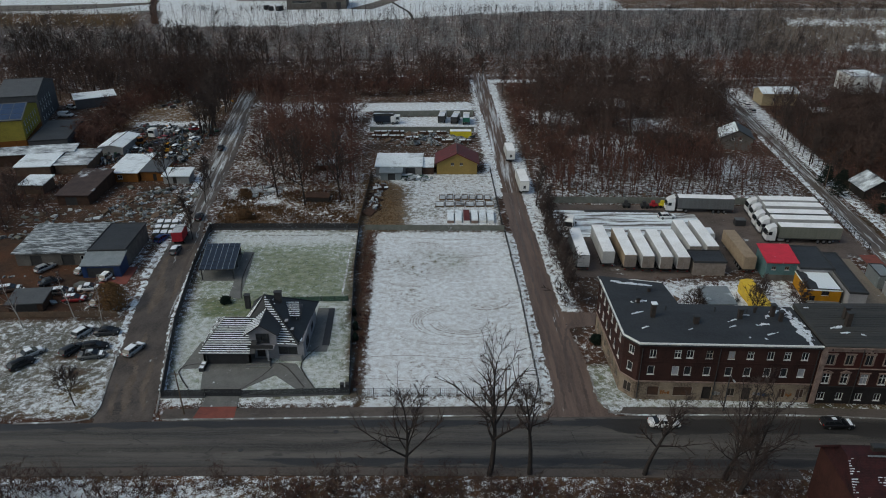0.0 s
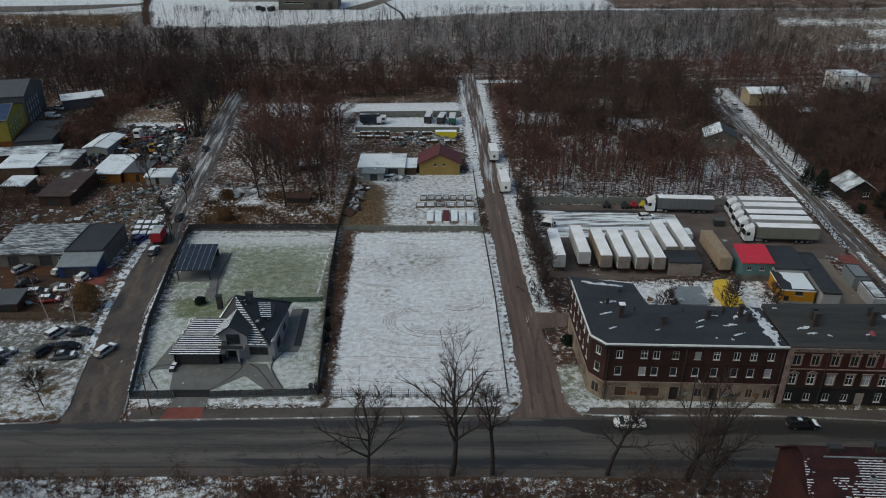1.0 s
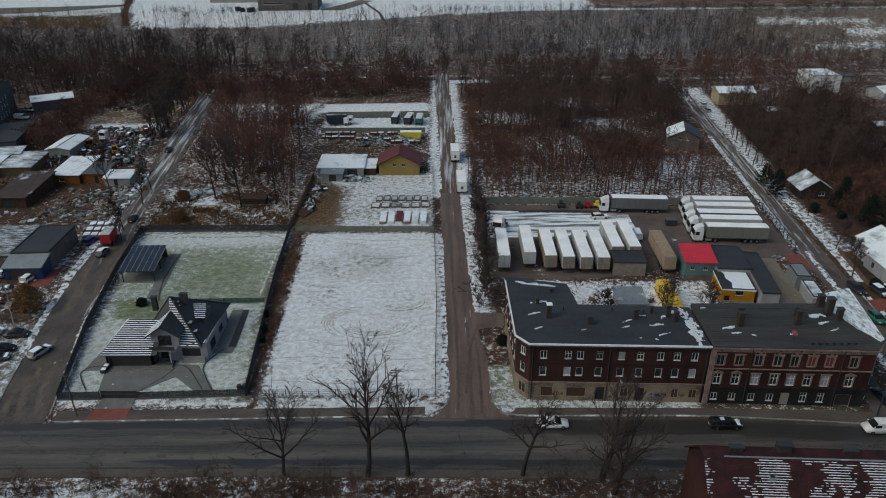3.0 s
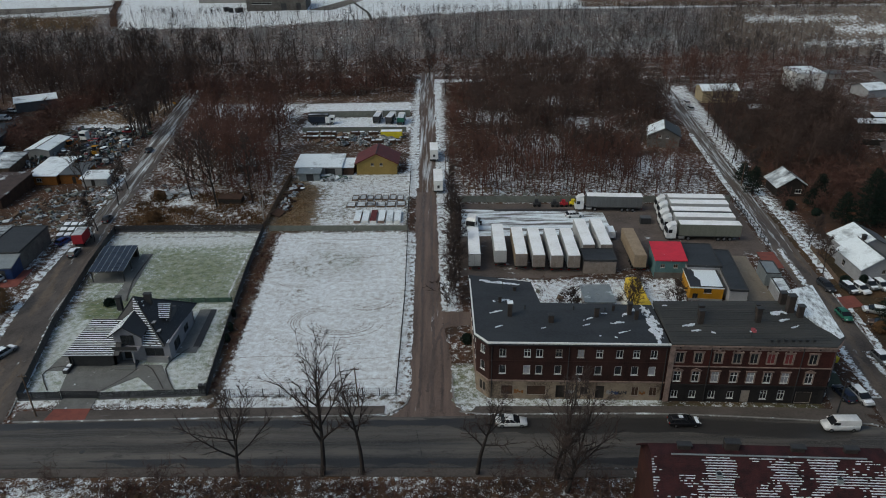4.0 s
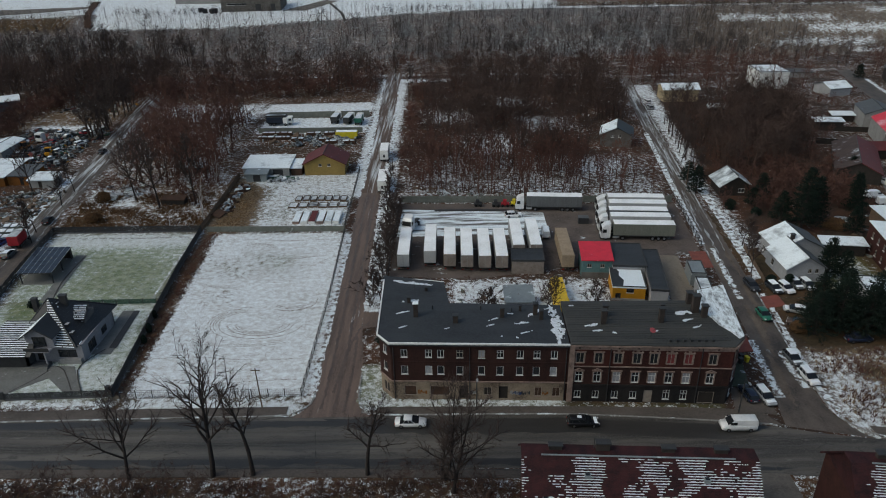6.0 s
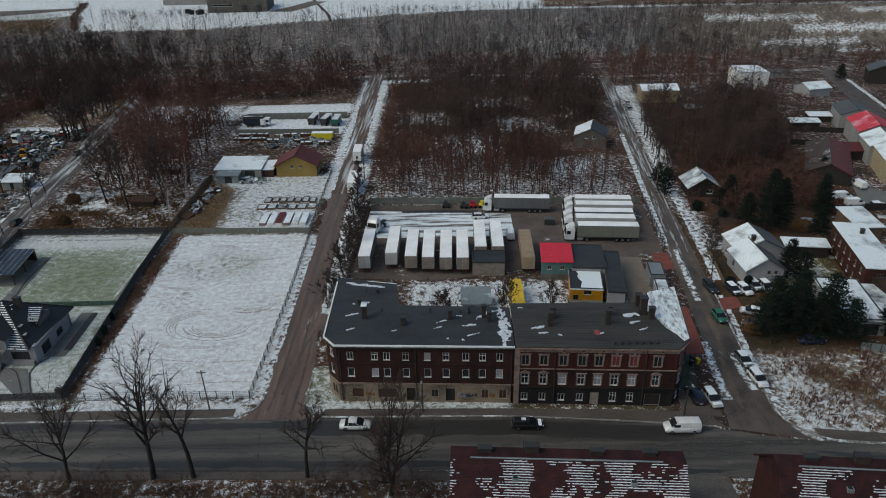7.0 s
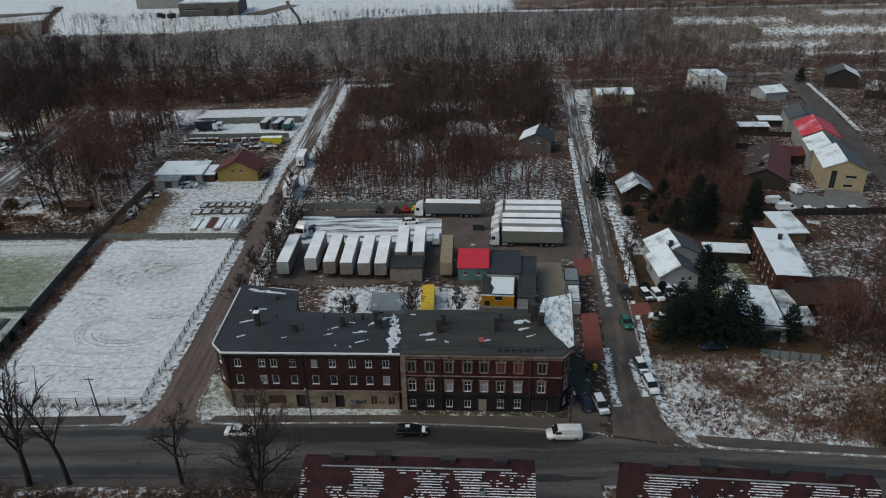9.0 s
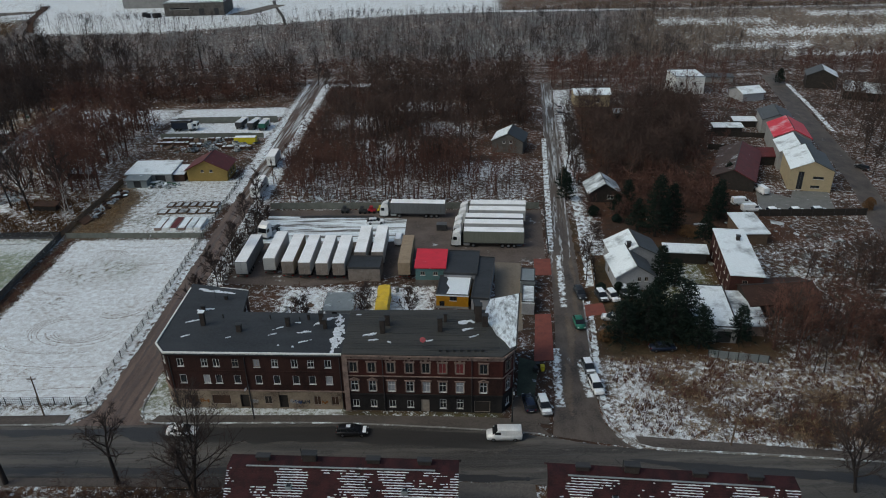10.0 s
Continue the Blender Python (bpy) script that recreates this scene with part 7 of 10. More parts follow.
draped(ribbon("far_apron", [(-57, 416), (-40, 452)], [(-44, 414), (-30, 450)], 0, M_TRODDEN, "grey paved apron beside the hall", rag=0.5))
draped(ribbon("far_road", [(-20.4, 396), (-27.6, 418), (-38.6, 452), (-42.6, 468)], [(-18.8, 396), (-25.8, 418), (-36.6, 452), (-40.4, 468)], 0, M_KERB_DARK, "dark road across the snow field", rag=0.2))
draped(ribbon("far_street", [(-420, 424), (-256, 430), (-180, 440), (-176, 446)], [(-420, 408), (-243, 407), (-179, 431), (-174, 438)], 0, M_TRODDEN, "pale grey road beyond the wood", rag=0.4))
draped(ribbon("field_bank", [(-160, 393), (-166, 408), (-174, 430), (-184, 458)], [(-156, 393), (-162, 408), (-170, 430), (-179, 458)], 0, M_PLANK, "dark overgrown bank between the snow fields", rag=0.6), 0.3)
for k, (x, y, w) in enumerate(((-96, 411, 3.2), (-100, 409, 2.6), (-103, 413, 2.8), (-94.5, 408, 2.4))):
    t = thing("far_container", pose(x, y, terrain(x, y) - 0.3, 0, 0, 20 * k), "dark steel container beside the hall", "container", "containers at the hall")
    part("body", a_box(0, 0, 0, w, 2.2, 2.6, bevel=0.08), M_STEEL, t)
    part("door", a_box(0.1, -0.06, 0.15, w - 0.1, -0.002, 2.4), M_FENCE, t)

# low sheds and walls behind the barn
for x, y, w, d, m_r, lb in ((157, 228, 9, 3.0, M_SNOWROOF, "low shed with a snowy roof behind the barn"), (166, 235, 7, 3.0, M_SNOWROOF, "low shed with a snowy roof behind the barn"), (128, 246, 7, 4, M_SNOWHALF, "small garden shed under thin snow"), (172, 300, 16, 4, M_GREYROOF, "long pale shed at the wood")):
    house("garden_shed", lb, pose(x, y, 0, 0, 0, -4), w, d, 2.2, 2.6, M_DARK if m_r is not M_GREYROOF else M_PALEWALL, m_r, mono=True)
fence("dark board fence behind the barn", [(154, 226), (172, 222.5)], 1.7, 2.4, M_DARK, M_DARK, style="plates")
fence("dark board fence between the gardens", [(150, 212), (166, 208)], 1.8, 2.4, M_DARK, M_DARK, style="plates")

# ---- vehicles ----
PAINT = {}


def paint(name, col):
    if name not in PAINT:
        PAINT[name] = mat("car_paint_" + name, col, tuple(c * 0.8 for c in col), 1.0, 0.3, metal=0.1, bump=0)
    return PAINT[name]


def wheel(parent, x, y, r=0.32, w=0.22, name="wheel"):
    t = part(name, a_tube((x, y - w / 2, r), (x, y + w / 2, r), r, sides=14), M_RUBBER, parent)
    s = 1 if y > 0 else -1
    part("rim", a_tube((x, y + s * (w / 2 + 0.002), r), (x, y + s * (w / 2 + 0.02), r), r * 0.62, sides=12), M_RIM, t)


def loft(sections):
    """A closed skin through rings of points."""
    bm = bmesh.new()
    rings = [[bm.verts.new(v) for v in s] for s in sections]
    n = len(rings[0])
    for a, b in zip(rings, rings[1:]):
        for i in range(n):
            j = (i + 1) % n
            bm.faces.new((a[i], a[j], b[j], b[i]))
    bm.faces.new(rings[0][::-1])
    bm.faces.new(rings[-1])
    bmesh.ops.recalc_face_normals(bm, faces=bm.faces)
    return bm


def rounded(bm, offset):
    """Soft edges for pressed sheet metal."""
    bmesh.ops.bevel(bm, geom=list(bm.edges), offset=offset, segments=2, affect="EDGES", clamp_overlap=True)
    for f in bm.faces:
        f.smooth = True
    return bm


def car(x, y, turn, col, label, length=4.4, width=1.76, height=1.45, snow=0.0, style="hatch", name="car", group="parked cars"):
    """A car, its nose towards local +x."""
    root = thing(name, pose(x, y, 0.04, 0, 0, turn), label, "van" if style == "van" else "car", group)
    L, w = length / 2, width / 2
    belt = 0.92 if style != "van" else 1.15

    def ring(xx, half, z0, z1):
        return [(xx, -half, z0), (xx, half, z0), (xx, half * 1.02, (z0 + z1) / 2), (xx, half * 0.95, z1), (xx, -half * 0.95, z1), (xx, -half * 1.02, (z0 + z1) / 2)]

    hood = 0.8 if style != "van" else 1.0
    body = loft([ring(-L, w * 0.86, 0.34, belt - 0.12), ring(-L + 0.18, w * 0.97, 0.24, belt), ring(-L * 0.4, w, 0.2, belt + 0.02), ring(L * 0.3, w, 0.2, belt), ring(L * 0.5, w, 0.2, hood + 0.08), ring(L - 0.25, w * 0.94, 0.24, hood - 0.06), ring(L, w * 0.8, 0.34, hood - 0.2)])
    part("body", rounded(body, 0.07), paint(col, COLS[col]), root)
    back = {"hatch": (-L + 0.1, -L + 0.55), "sedan": (-L + 0.75, -L + 1.35), "van": (-L + 0.03, -L + 0.12), "estate": (-L + 0.06, -L + 0.35)}[style]
    front = (L * 0.52, L * 0.12) if style != "van" else (L * 0.66, L * 0.36)
    hr = height - 0.1

    def sq(xx0, xx1, z, f):
        return [(xx0, -w * f, z), (xx1, -w * f, z), (xx1, w * f, z), (xx0, w * f, z)]

    part("cabin_glass", loft([sq(back[0], front[0], belt - 0.03, 0.93), sq(back[1], front[1], hr, 0.76)]), M_CARGLASS if style != "van" else paint(col, COLS[col]), root, "dark glass")
    part("roof", rounded(loft([sq(back[1] - 0.06, front[1] + 0.06, hr - 0.03, 0.79), sq(back[1] + 0.16, front[1] - 0.16, hr + 0.08, 0.66)]), 0.05), paint(col, COLS[col]), root)
    for f in (0.18, 0.5, 0.82) if style != "van" else ():
        for s in (-1, 1):
            xb, xt = back[0] + (front[0] - back[0]) * f, back[1] + (front[1] - back[1]) * f
            part("pillar", a_tube((xb, s * w * 0.94, belt - 0.02), (xt, s * w * 0.775, hr), 0.035, sides=4), paint(col, COLS[col]), root)
    if style == "van":
        part("windscreen", a_slab([(front[0] + 0.02, -w * 0.85, belt + 0.05), (front[0] + 0.02, w * 0.85, belt + 0.05), (front[1] + 0.08, w * 0.72, hr - 0.06), (front[1] + 0.08, -w * 0.72, hr - 0.06)], 0.03), M_CARGLASS, root)
        for s in (-1, 1):
            part("side_window", a_box(L * 0.2, s * w * 0.9 - 0.02, belt + 0.08, L * 0.55, s * w * 0.9 + 0.02, belt + 0.5), M_CARGLASS, root)
    for s in (-1, 1):
        part("headlight", a_box(L - 0.2, s * w * 0.66 - 0.16, 0.56, L - 0.03, s * w * 0.66 + 0.16, 0.7, bevel=0.03), M_LAMPW, root)
        part("tail_light", a_box(-L - 0.01, s * w * 0.7 - 0.1, 0.6, -L + 0.12, s * w * 0.7 + 0.1, 0.82, bevel=0.02), M_LAMPR, root)
        part("mirror", a_box(front[0] - 0.3, s * (w + 0.08) - 0.09, belt - 0.02, front[0] - 0.16, s * (w + 0.08) + 0.09, belt + 0.12, bevel=0.02), paint(col, COLS[col]), root)
        wheel(root, L * 0.62, s * (w - 0.1))
        wheel(root, -L * 0.6, s * (w - 0.1))
    part("bumper", a_box(L - 0.12, -w * 0.8, 0.28, L + 0.05, w * 0.8, 0.5, bevel=0.05), M_STEEL, root)
    part("bumper", a_box(-L - 0.05, -w * 0.8, 0.28, -L + 0.12, w * 0.8, 0.5, bevel=0.05), M_STEEL, root)
    part("number_plate", a_box(-L - 0.07, -0.26, 0.5, -L - 0.055, 0.26, 0.61), M_WHITE, root)
    if snow:
        thin = snow < 0.04
        part("snow_cap", loft([sq(back[1] + (1.0 if thin else 0), front[1] - (0.5 if thin else 0), hr + 0.075, 0.4 if thin else 0.7), sq(back[1] + (1.2 if thin else 0.12), front[1] - (0.6 if thin else 0.12), hr + 0.075 + snow, 0.3 if thin else 0.62)]), M_WETSNOW if thin else M_SNOW, root, "snow on the roof")
        part("snow_cap", loft([sq(L * 0.56, L - 0.3, hood + 0.0, 0.85), sq(L * 0.6, L - 0.36, hood + 0.02 + snow * 0.5, 0.75)]), M_SNOW, root, "snow on the bonnet")
    return root


COLS = {"white": (0.7, 0.7, 0.7), "silver": (0.36, 0.37, 0.38), "black": (0.012, 0.012, 0.014), "dark": (0.03, 0.032, 0.036), "grey": (0.1, 0.105, 0.11), "green": (0.03, 0.15, 0.1), "red": (0.25, 0.02, 0.025), "blue": (0.02, 0.05, 0.18), "brown": (0.07, 0.045, 0.035), "navy": (0.015, 0.022, 0.045)}

car(31.1, 82.3, 0, "white", "white saloon car parked at the kerb", 4.7, style="sedan")
car(56.6, 82.2, 0, "black", "black estate car with snow on its bonnet and roof", 4.7, style="estate", snow=0.012)
car(79.0, 81.2, 180, "white", "white panel van waiting on the main road", 5.2, 1.95, 1.98, style="van", name="panel_van")
car(83.3, 88.6, 96, "navy", "dark blue car parked on the forecourt", 4.3, style="estate")
car(85.6, 87.9, -82, "silver", "silver estate car with snow on the roof", 4.5, style="estate", snow=0.05)
car(94.5, 92.8, -84, "white", "white estate car parked on the snowy kerb", 4.6, style="estate", snow=0.06)
car(94.1, 97.9, -84, "grey", "grey hatchback with snow on the roof", 4.1, snow=0.06)
car(94.7, 111.6, -86, "green", "green hatchback parked in the side street", 4.0)
car(96.6, 122.6, -84, "dark", "dark estate car parked in the side street", 4.6, style="estate")
car(100.6, 121.5, -80, "dark", "dark car under thick snow", 4.3, snow=0.12)
car(102.8, 121.4, -76, "white", "white car under thick snow", 4.4, snow=0.12)
car(105.4, 123.0, -84, "grey", "grey car with a snowy roof", 4.2, snow=0.1)
car(107.5, 122.6, -80, "silver", "silver car under thick snow", 4.4, snow=0.12)
car(99.8, 108.6, 150, "brown", "brown car under the pines", 4.2)
car(101.2, 113.2, 160, "silver", "silver car beside the pines with snow", 4.3, snow=0.06)
car(107.9, 103.6, 4, "navy", "dark blue pickup under the pines", 4.6, style="sedan")
for x, y, a, c, s, st, lb in ((-72.6, 96.8, 56, "black", 0, "hatch", "black car in the snowy lot"), (-72.6, 99.8, 50, "silver", 0.05, "sedan", "silver car dusted with snow in the lot"), (-66.0, 101.0, 62, "dark", 0, "estate", "dark car in the snowy lot"),
                             (-66.6, 106.6, 66, "silver", 0.05, "estate", "silver car in the snowy lot"), (-62.4, 106.6, 8, "dark", 0, "sedan", "dark green saloon in the snowy lot"), (-62.4, 101.9, 12, "black", 0, "estate", "black estate car in the snowy lot"),
                             (-61.9, 99.3, 12, "grey", 0.03, "sedan", "grey saloon in the snowy lot"), (-55.3, 101.0, 70, "silver", 0.04, "hatch", "silver hatchback at the edge of the side street"),
                             (-62.0, 158.0, 100, "black", 0, "hatch", "black car on the side street"), (-61.4, 139.6, 94, "grey", 0.05, "hatch", "grey car behind the red box truck"), (-71.9, 211.0, 96, "dark", 0, "sedan", "dark car on the far side street"),
                             (-86.0, 131.0, 60, "silver", 0, "hatch", "pale car at the workshop"), (-77.4, 130.2, 70, "silver", 0.05, "hatch", "silver car before the workshop gate"), (-71.4, 127.6, 82, "white", 0.04, "hatch", "white car under the blue awning"),
                             (-72.8, 122.5, 12, "white", 0.06, "sedan", "white saloon in the workshop yard"), (-77.5, 121.0, 14, "grey", 0.05, "estate", "grey estate in the workshop yard"), (-82, 125, 40, "dark", 0, "sedan", "dark car in the workshop yard"),
                             (-73.8, 118.2, 8, "red", 0.04, "hatch", "red hatchback in the workshop yard"), (-68.6, 117.5, 80, "silver", 0, "hatch", "silver hatchback by the russet bush"), (-88.5, 122, 20, "brown", 0.05, "estate", "brown wreck in the workshop yard"),
                             (-66.6, 145.5, 75, "blue", 0, "hatch", "blue car beside the stacked slabs"), (-138.0, 247.6, 0, "white", 0, "van", "white van by the warehouse"), (-141.0, 258.6, -20, "white", 0, "hatch", "white car by the warehouse"),
                             (52.4, 158.4, 6, "white", 0.03, "hatch", "white car in the lorry yard"), (109.5, 254, 96, "silver", 0, "hatch", "silver car on the far side street"), (110.5, 262, 96, "white", 0, "hatch", "white car on the far side street"),
                             (144.5, 168.0, 4, "white", 0.05, "van", "white van in the paved yard"), (145.4, 163.6, 4, "white", 0.05, "van", "white van with snow in the paved yard"), (152.6, 176, 100, "white", 0.05, "van", "white van beside the barn"),
                             (187.5, 193, 108, "black", 0, "hatch", "black car on the far street"), (58.9, 147.6, 88, "white", 0.1, "van", "small white van between the trailers"), (72.6, 148.2, 92, "dark", 0, "van", "dark van in the lorry yard")):
    big = st == "van"
    car(x, y, a, c, lb, 5.0 if big else 4.3, 1.9 if big else 1.74, 2.0 if big else 1.45, s, st, "van" if big else "car")

for x, y, c, lb in ((150.6, 162.3, "white", "white car under thick snow in the paved yard"), (156.2, 162.2, "dark", "dark car under thick snow in the paved yard"), (161.6, 162.4, "silver", "silver car under thick snow in the paved yard")):
    car(x, y, 3, c, lb, 4.2, snow=0.14)
# wrecks and machines in the scrap yard
rs = random.Random(91)
for k, (x, y) in enumerate(((-103, 222), (-99.5, 226.5), (-95, 230.5), (-90.5, 227), (-86.4, 231), (-88, 221), (-92.4, 214.5), (-86, 212), (-97, 208.5), (-82.8, 219.5), (-101.5, 230), (-84.5, 204), (-90, 203), (-93.5, 221), (-105, 228))):
    col = ("white", "dark", "silver", "black", "red", "grey", "blue", "white", "brown")[k % 9]
    car(x, y, rs.uniform(0, 180), col, "%s car wreck under snow in the scrap yard" % ("pale" if col in ("white", "silver", "grey") else "dark" if col in ("black", "dark", "brown") else col), 4.2, 1.72, 1.4, rs.choice((0.0, 0.06, 0.12)), rs.choice(("hatch", "sedan", "estate")), "car_wreck", "wrecked cars")
for x, y, turn, m, lb in ((-103.4, 210.6, 20, M_YELP, "yellow loader in the scrap yard"), (-87.5, 208.6, 100, M_OCHRE, "ochre digger in the scrap yard"), (-98.0, 214.4, 60, M_ORANGE, "orange machine in the scrap yard")):
    t = thing("loader", pose(x, y, 0, 0, 0, turn), lb, "machine", "scrap yard machines")
    part("body", a_box(-1.6, -0.8, 0.6, 1.4, 0.8, 1.5, bevel=0.1), m, t)
    part("cab", a_box(-0.9, -0.65, 1.502, 0.5, 0.65, 2.7, bevel=0.08), M_CARGLASS, t)
    part("cab_roof", a_box(-1.0, -0.72, 2.702, 0.6, 0.72, 2.82, bevel=0.03), m, t)
    part("arm", a_tube((1.3, 0, 1.4), (3.2, 0, 2.1), 0.16, 0.12), m, t)
    part("bucket", a_slab([(3.0, -0.9, 1.9), (3.9, -0.9, 1.2), (3.9, 0.9, 1.2), (3.0, 0.9, 1.9)], 0.2), M_STEEL, t)
    for xx in (-1.0, 0.9):
        for yy in (-0.85, 0.85):
            wheel(t, xx, yy, 0.6, 0.36)
t = thing("lorry_cab", pose(-97.3, 222.8, 0, 0, 0, 80), "white lorry cab standing in the scrap yard", "lorry")
part("cab", a_box(-1.1, -1.2, 0.5, 1.1, 1.2, 3.2, bevel=0.12), M_WHITE, t)
part("windscreen", a_box(-1.14, -1.0, 1.8, -1.102, 1.0, 2.7), M_CARGLASS, t)
for yy in (-1.0, 1.0):
    wheel(t, -0.3, yy, 0.5, 0.34)


def trailer(x, y, turn, side, label, snow=True, doors=None, roof=None):
    """A box trailer 13.6 m long; its rear lies at local x = 0, its nose towards +x."""
    root = thing("semi_trailer", pose(x, y, 0.06, 0, 0, turn), label, "trailer", "semi-trailers")
    w, L = 1.27, 13.6
    part("box", a_box(0.06, -w, 1.2, L, w, 3.94, bevel=0.04), side, root)
    for s in (-1, 1):
        part("rear_door", a_box(0.0, 0.02 if s > 0 else -w + 0.03, 1.22, 0.058, w - 0.03 if s > 0 else -0.02, 3.86), doors or M_DOORS, root)
        part("side_rail", a_box(0.1, s * w - 0.02, 1.05, L, s * w + 0.02, 1.19), M_STEEL, root)
        for k in range(12):
            part("stake", a_box(0.7 + k * 1.12, s * w + (0.0 if s > 0 else -0.03), 1.25, 0.75 + k * 1.12, s * w + (0.03 if s > 0 else 0.0), 3.85), side, root)
        for xx in (2.2, 3.5, 4.8):
            wheel(root, xx, s * 1.02, 0.5, 0.36)
        part("landing_leg", a_box(11.0, s * 0.8 - 0.06, 0, 11.15, s * 0.8 + 0.06, 1.05), M_STEEL, root)
    part("chassis", a_box(0.3, -0.5, 0.75, L - 0.4, 0.5, 1.18), M_STEEL, root)
    part("bumper", a_box(0.05, -1.15, 0.45, 0.15, 1.15, 0.6), M_STEEL, root)
    for s in (-0.95, 0.95):
        part("tail_light", a_box(0.03, s - 0.16, 0.62, 0.1, s + 0.16, 0.74), M_LAMPR, root)
    part("snow_roof" if snow else "roof", a_box(0.08, -w + 0.03, 3.942, L - 0.05, w - 0.03, 4.02 if snow else 3.99, bevel=0.03), roof or (M_TRSNOW if snow else side), root, "snow on the roof" if snow else "")
    return root


def tractor(x, y, turn, col, label):
    """A lorry tractor unit; the nose points to local +x and the fifth wheel lies near x = 0."""
    root = thing("lorry_tractor", pose(x, y, 0.06, 0, 0, turn), label, "lorry", "lorry tractors")
    w = 1.23
    bm = loft([[(3.2, -w, 0.5), (5.3, -w, 0.5), (5.3, w, 0.5), (3.2, w, 0.5)], [(3.2, -w, 1.6), (5.35, -w * 0.98, 1.6), (5.35, w * 0.98, 1.6), (3.2, w, 1.6)], [(3.2, -w, 2.9), (5.05, -w * 0.95, 2.9), (5.05, w * 0.95, 2.9), (3.2, w, 2.9)], [(3.3, -w * 0.9, 3.5), (4.5, -w * 0.85, 3.45), (4.5, w * 0.85, 3.45), (3.3, w * 0.9, 3.5)]])
    part("cab", bm, paint(col, COLS[col]), root)
    part("windscreen", a_slab([(5.37, -w * 0.9, 1.75), (5.37, w * 0.9, 1.75), (5.1, w * 0.86, 2.75), (5.1, -w * 0.86, 2.75)], 0.03), M_CARGLASS, root)
    part("deflector", a_slab([(4.6, -w * 0.8, 3.46), (4.6, w * 0.8, 3.46), (3.25, w * 0.88, 3.95), (3.25, -w * 0.88, 3.95)], 0.12), paint(col, COLS[col]), root)
    part("chassis", a_box(-1.6, -0.45, 0.6, 3.2, 0.45, 0.95), M_STEEL, root)
    for s in (-1, 1):
        part("door_window", a_box(4.1, s * w * 0.99 - 0.02, 1.8, 4.9, s * w * 0.99 + 0.02, 2.6), M_CARGLASS, root)
        part("fuel_tank", a_box(1.2, s * 0.95 - 0.25, 0.4, 2.6, s * 0.95 + 0.25, 0.95, bevel=0.1), M_ALU, root)
        part("mirror", a_box(5.1, s * (w + 0.16) - 0.1, 1.9, 5.25, s * (w + 0.16) + 0.1, 2.6, bevel=0.03), M_STEEL, root)
        part("headlight", a_box(5.25, s * 0.9 - 0.2, 0.65, 5.4, s * 0.9 + 0.2, 0.85), M_LAMPW, root)
        wheel(root, 4.2, s * 1.02, 0.5, 0.34)
        wheel(root, 0.4, s * 0.95, 0.5, 0.5)
    part("bumper", a_box(5.2, -w, 0.3, 5.5, w, 0.62, bevel=0.05), M_STEEL, root)
    return root


for x, y, side, lb in ((27.2, 130.4, M_CANVAS_G, "grey-sided trailer with a snowy roof"), (32.7, 132.0, M_CANVAS_W, "white box trailer with a snowy roof"), (36.9, 130.4, M_CANVAS_T, "tan-sided trailer with a snowy roof"), (40.5, 129.9, M_CANVAS_W, "white box trailer with brown rear doors"),
                       (44.2, 129.6, M_CANVAS_W, "white box trailer with brown rear doors"), (47.7, 129.5, M_CANVAS_W, "white box trailer with brown rear doors"), (51.6, 134.6, M_CANVAS_W, "white box trailer behind the dark shed"), (55.3, 134.6, M_CANVAS_W, "white box trailer behind the dark shed")):
    trailer(x, y, 90, side, lb, doors=M_CANVAS_W if x in (27.2, 32.7) else M_DOORS)
trailer(61.3, 129.4, 89, M_CANVAS_T, "tan canvas trailer without snow", False, M_CANVAS_T)
trailer(69.5, 162.0, 176, M_CANVAS_G, "grey curtain-sided trailer with a snowy roof")
tractor(58.5, 162.75, 176, "white", "white lorry tractor before a grey trailer")
for k, (x, y, side) in enumerate(((89.2, 161.0, M_CANVAS_W), (88.8, 157.2, M_CANVAS_W), (87.9, 152.9, M_CANVAS_G), (87.6, 149.4, M_CANVAS_W), (87.4, 145.0, M_CANVAS_O))):
    trailer(x, y, 176.5, side, ("white trailer with snow on the roof", "white trailer with snow on the roof", "grey trailer with snow on the roof", "white trailer with a snowy roof", "olive curtain-sided trailer with a snowy roof")[k])
    tractor(x - 11.0, y + 0.67, 176.5, "white", "white lorry tractor coupled to a trailer")
# lorries standing along the lane
for x, y in ((19.1, 173.5), (17.5, 198.5)):
    t = thing("box_lorry", pose(x, y, 0.06, 0, 0, 92), "white box lorry with a snowy roof on the lane", "lorry", "box lorries")
    part("box", a_box(0, -1.25, 1.0, 9.4 if y < 180 else 7.6, 1.25, 3.7, bevel=0.04), M_CANVAS_W, t)
    L = 9.4 if y < 180 else 7.6
    part("snow_roof", a_box(0.05, -1.2, 3.702, L - 0.05, 1.2, 3.78), M_TRSNOW, t)
    part("rear_door", a_box(-0.05, -1.2, 1.05, -0.002, 1.2, 3.62), M_WHITE, t)
    part("hatch", a_box(-0.075, -0.3, 1.7, -0.052, 0.3, 2.5), M_STEEL, t)
    part("chassis", a_box(0.2, -0.5, 0.6, L + 1.8, 0.5, 0.98), M_STEEL, t)
    part("cab", a_box(L + 0.15, -1.15, 0.6, L + 1.9, 1.15, 2.8, bevel=0.15), M_WHITE, t)
    for s in (-1, 1):
        wheel(t, 1.8, s * 1.0, 0.48, 0.4)
        wheel(t, L + 1.1, s * 1.0, 0.48, 0.34)
tractor(28.6, 154.6, 250, "white", "white lorry tractor parked behind the trailers")
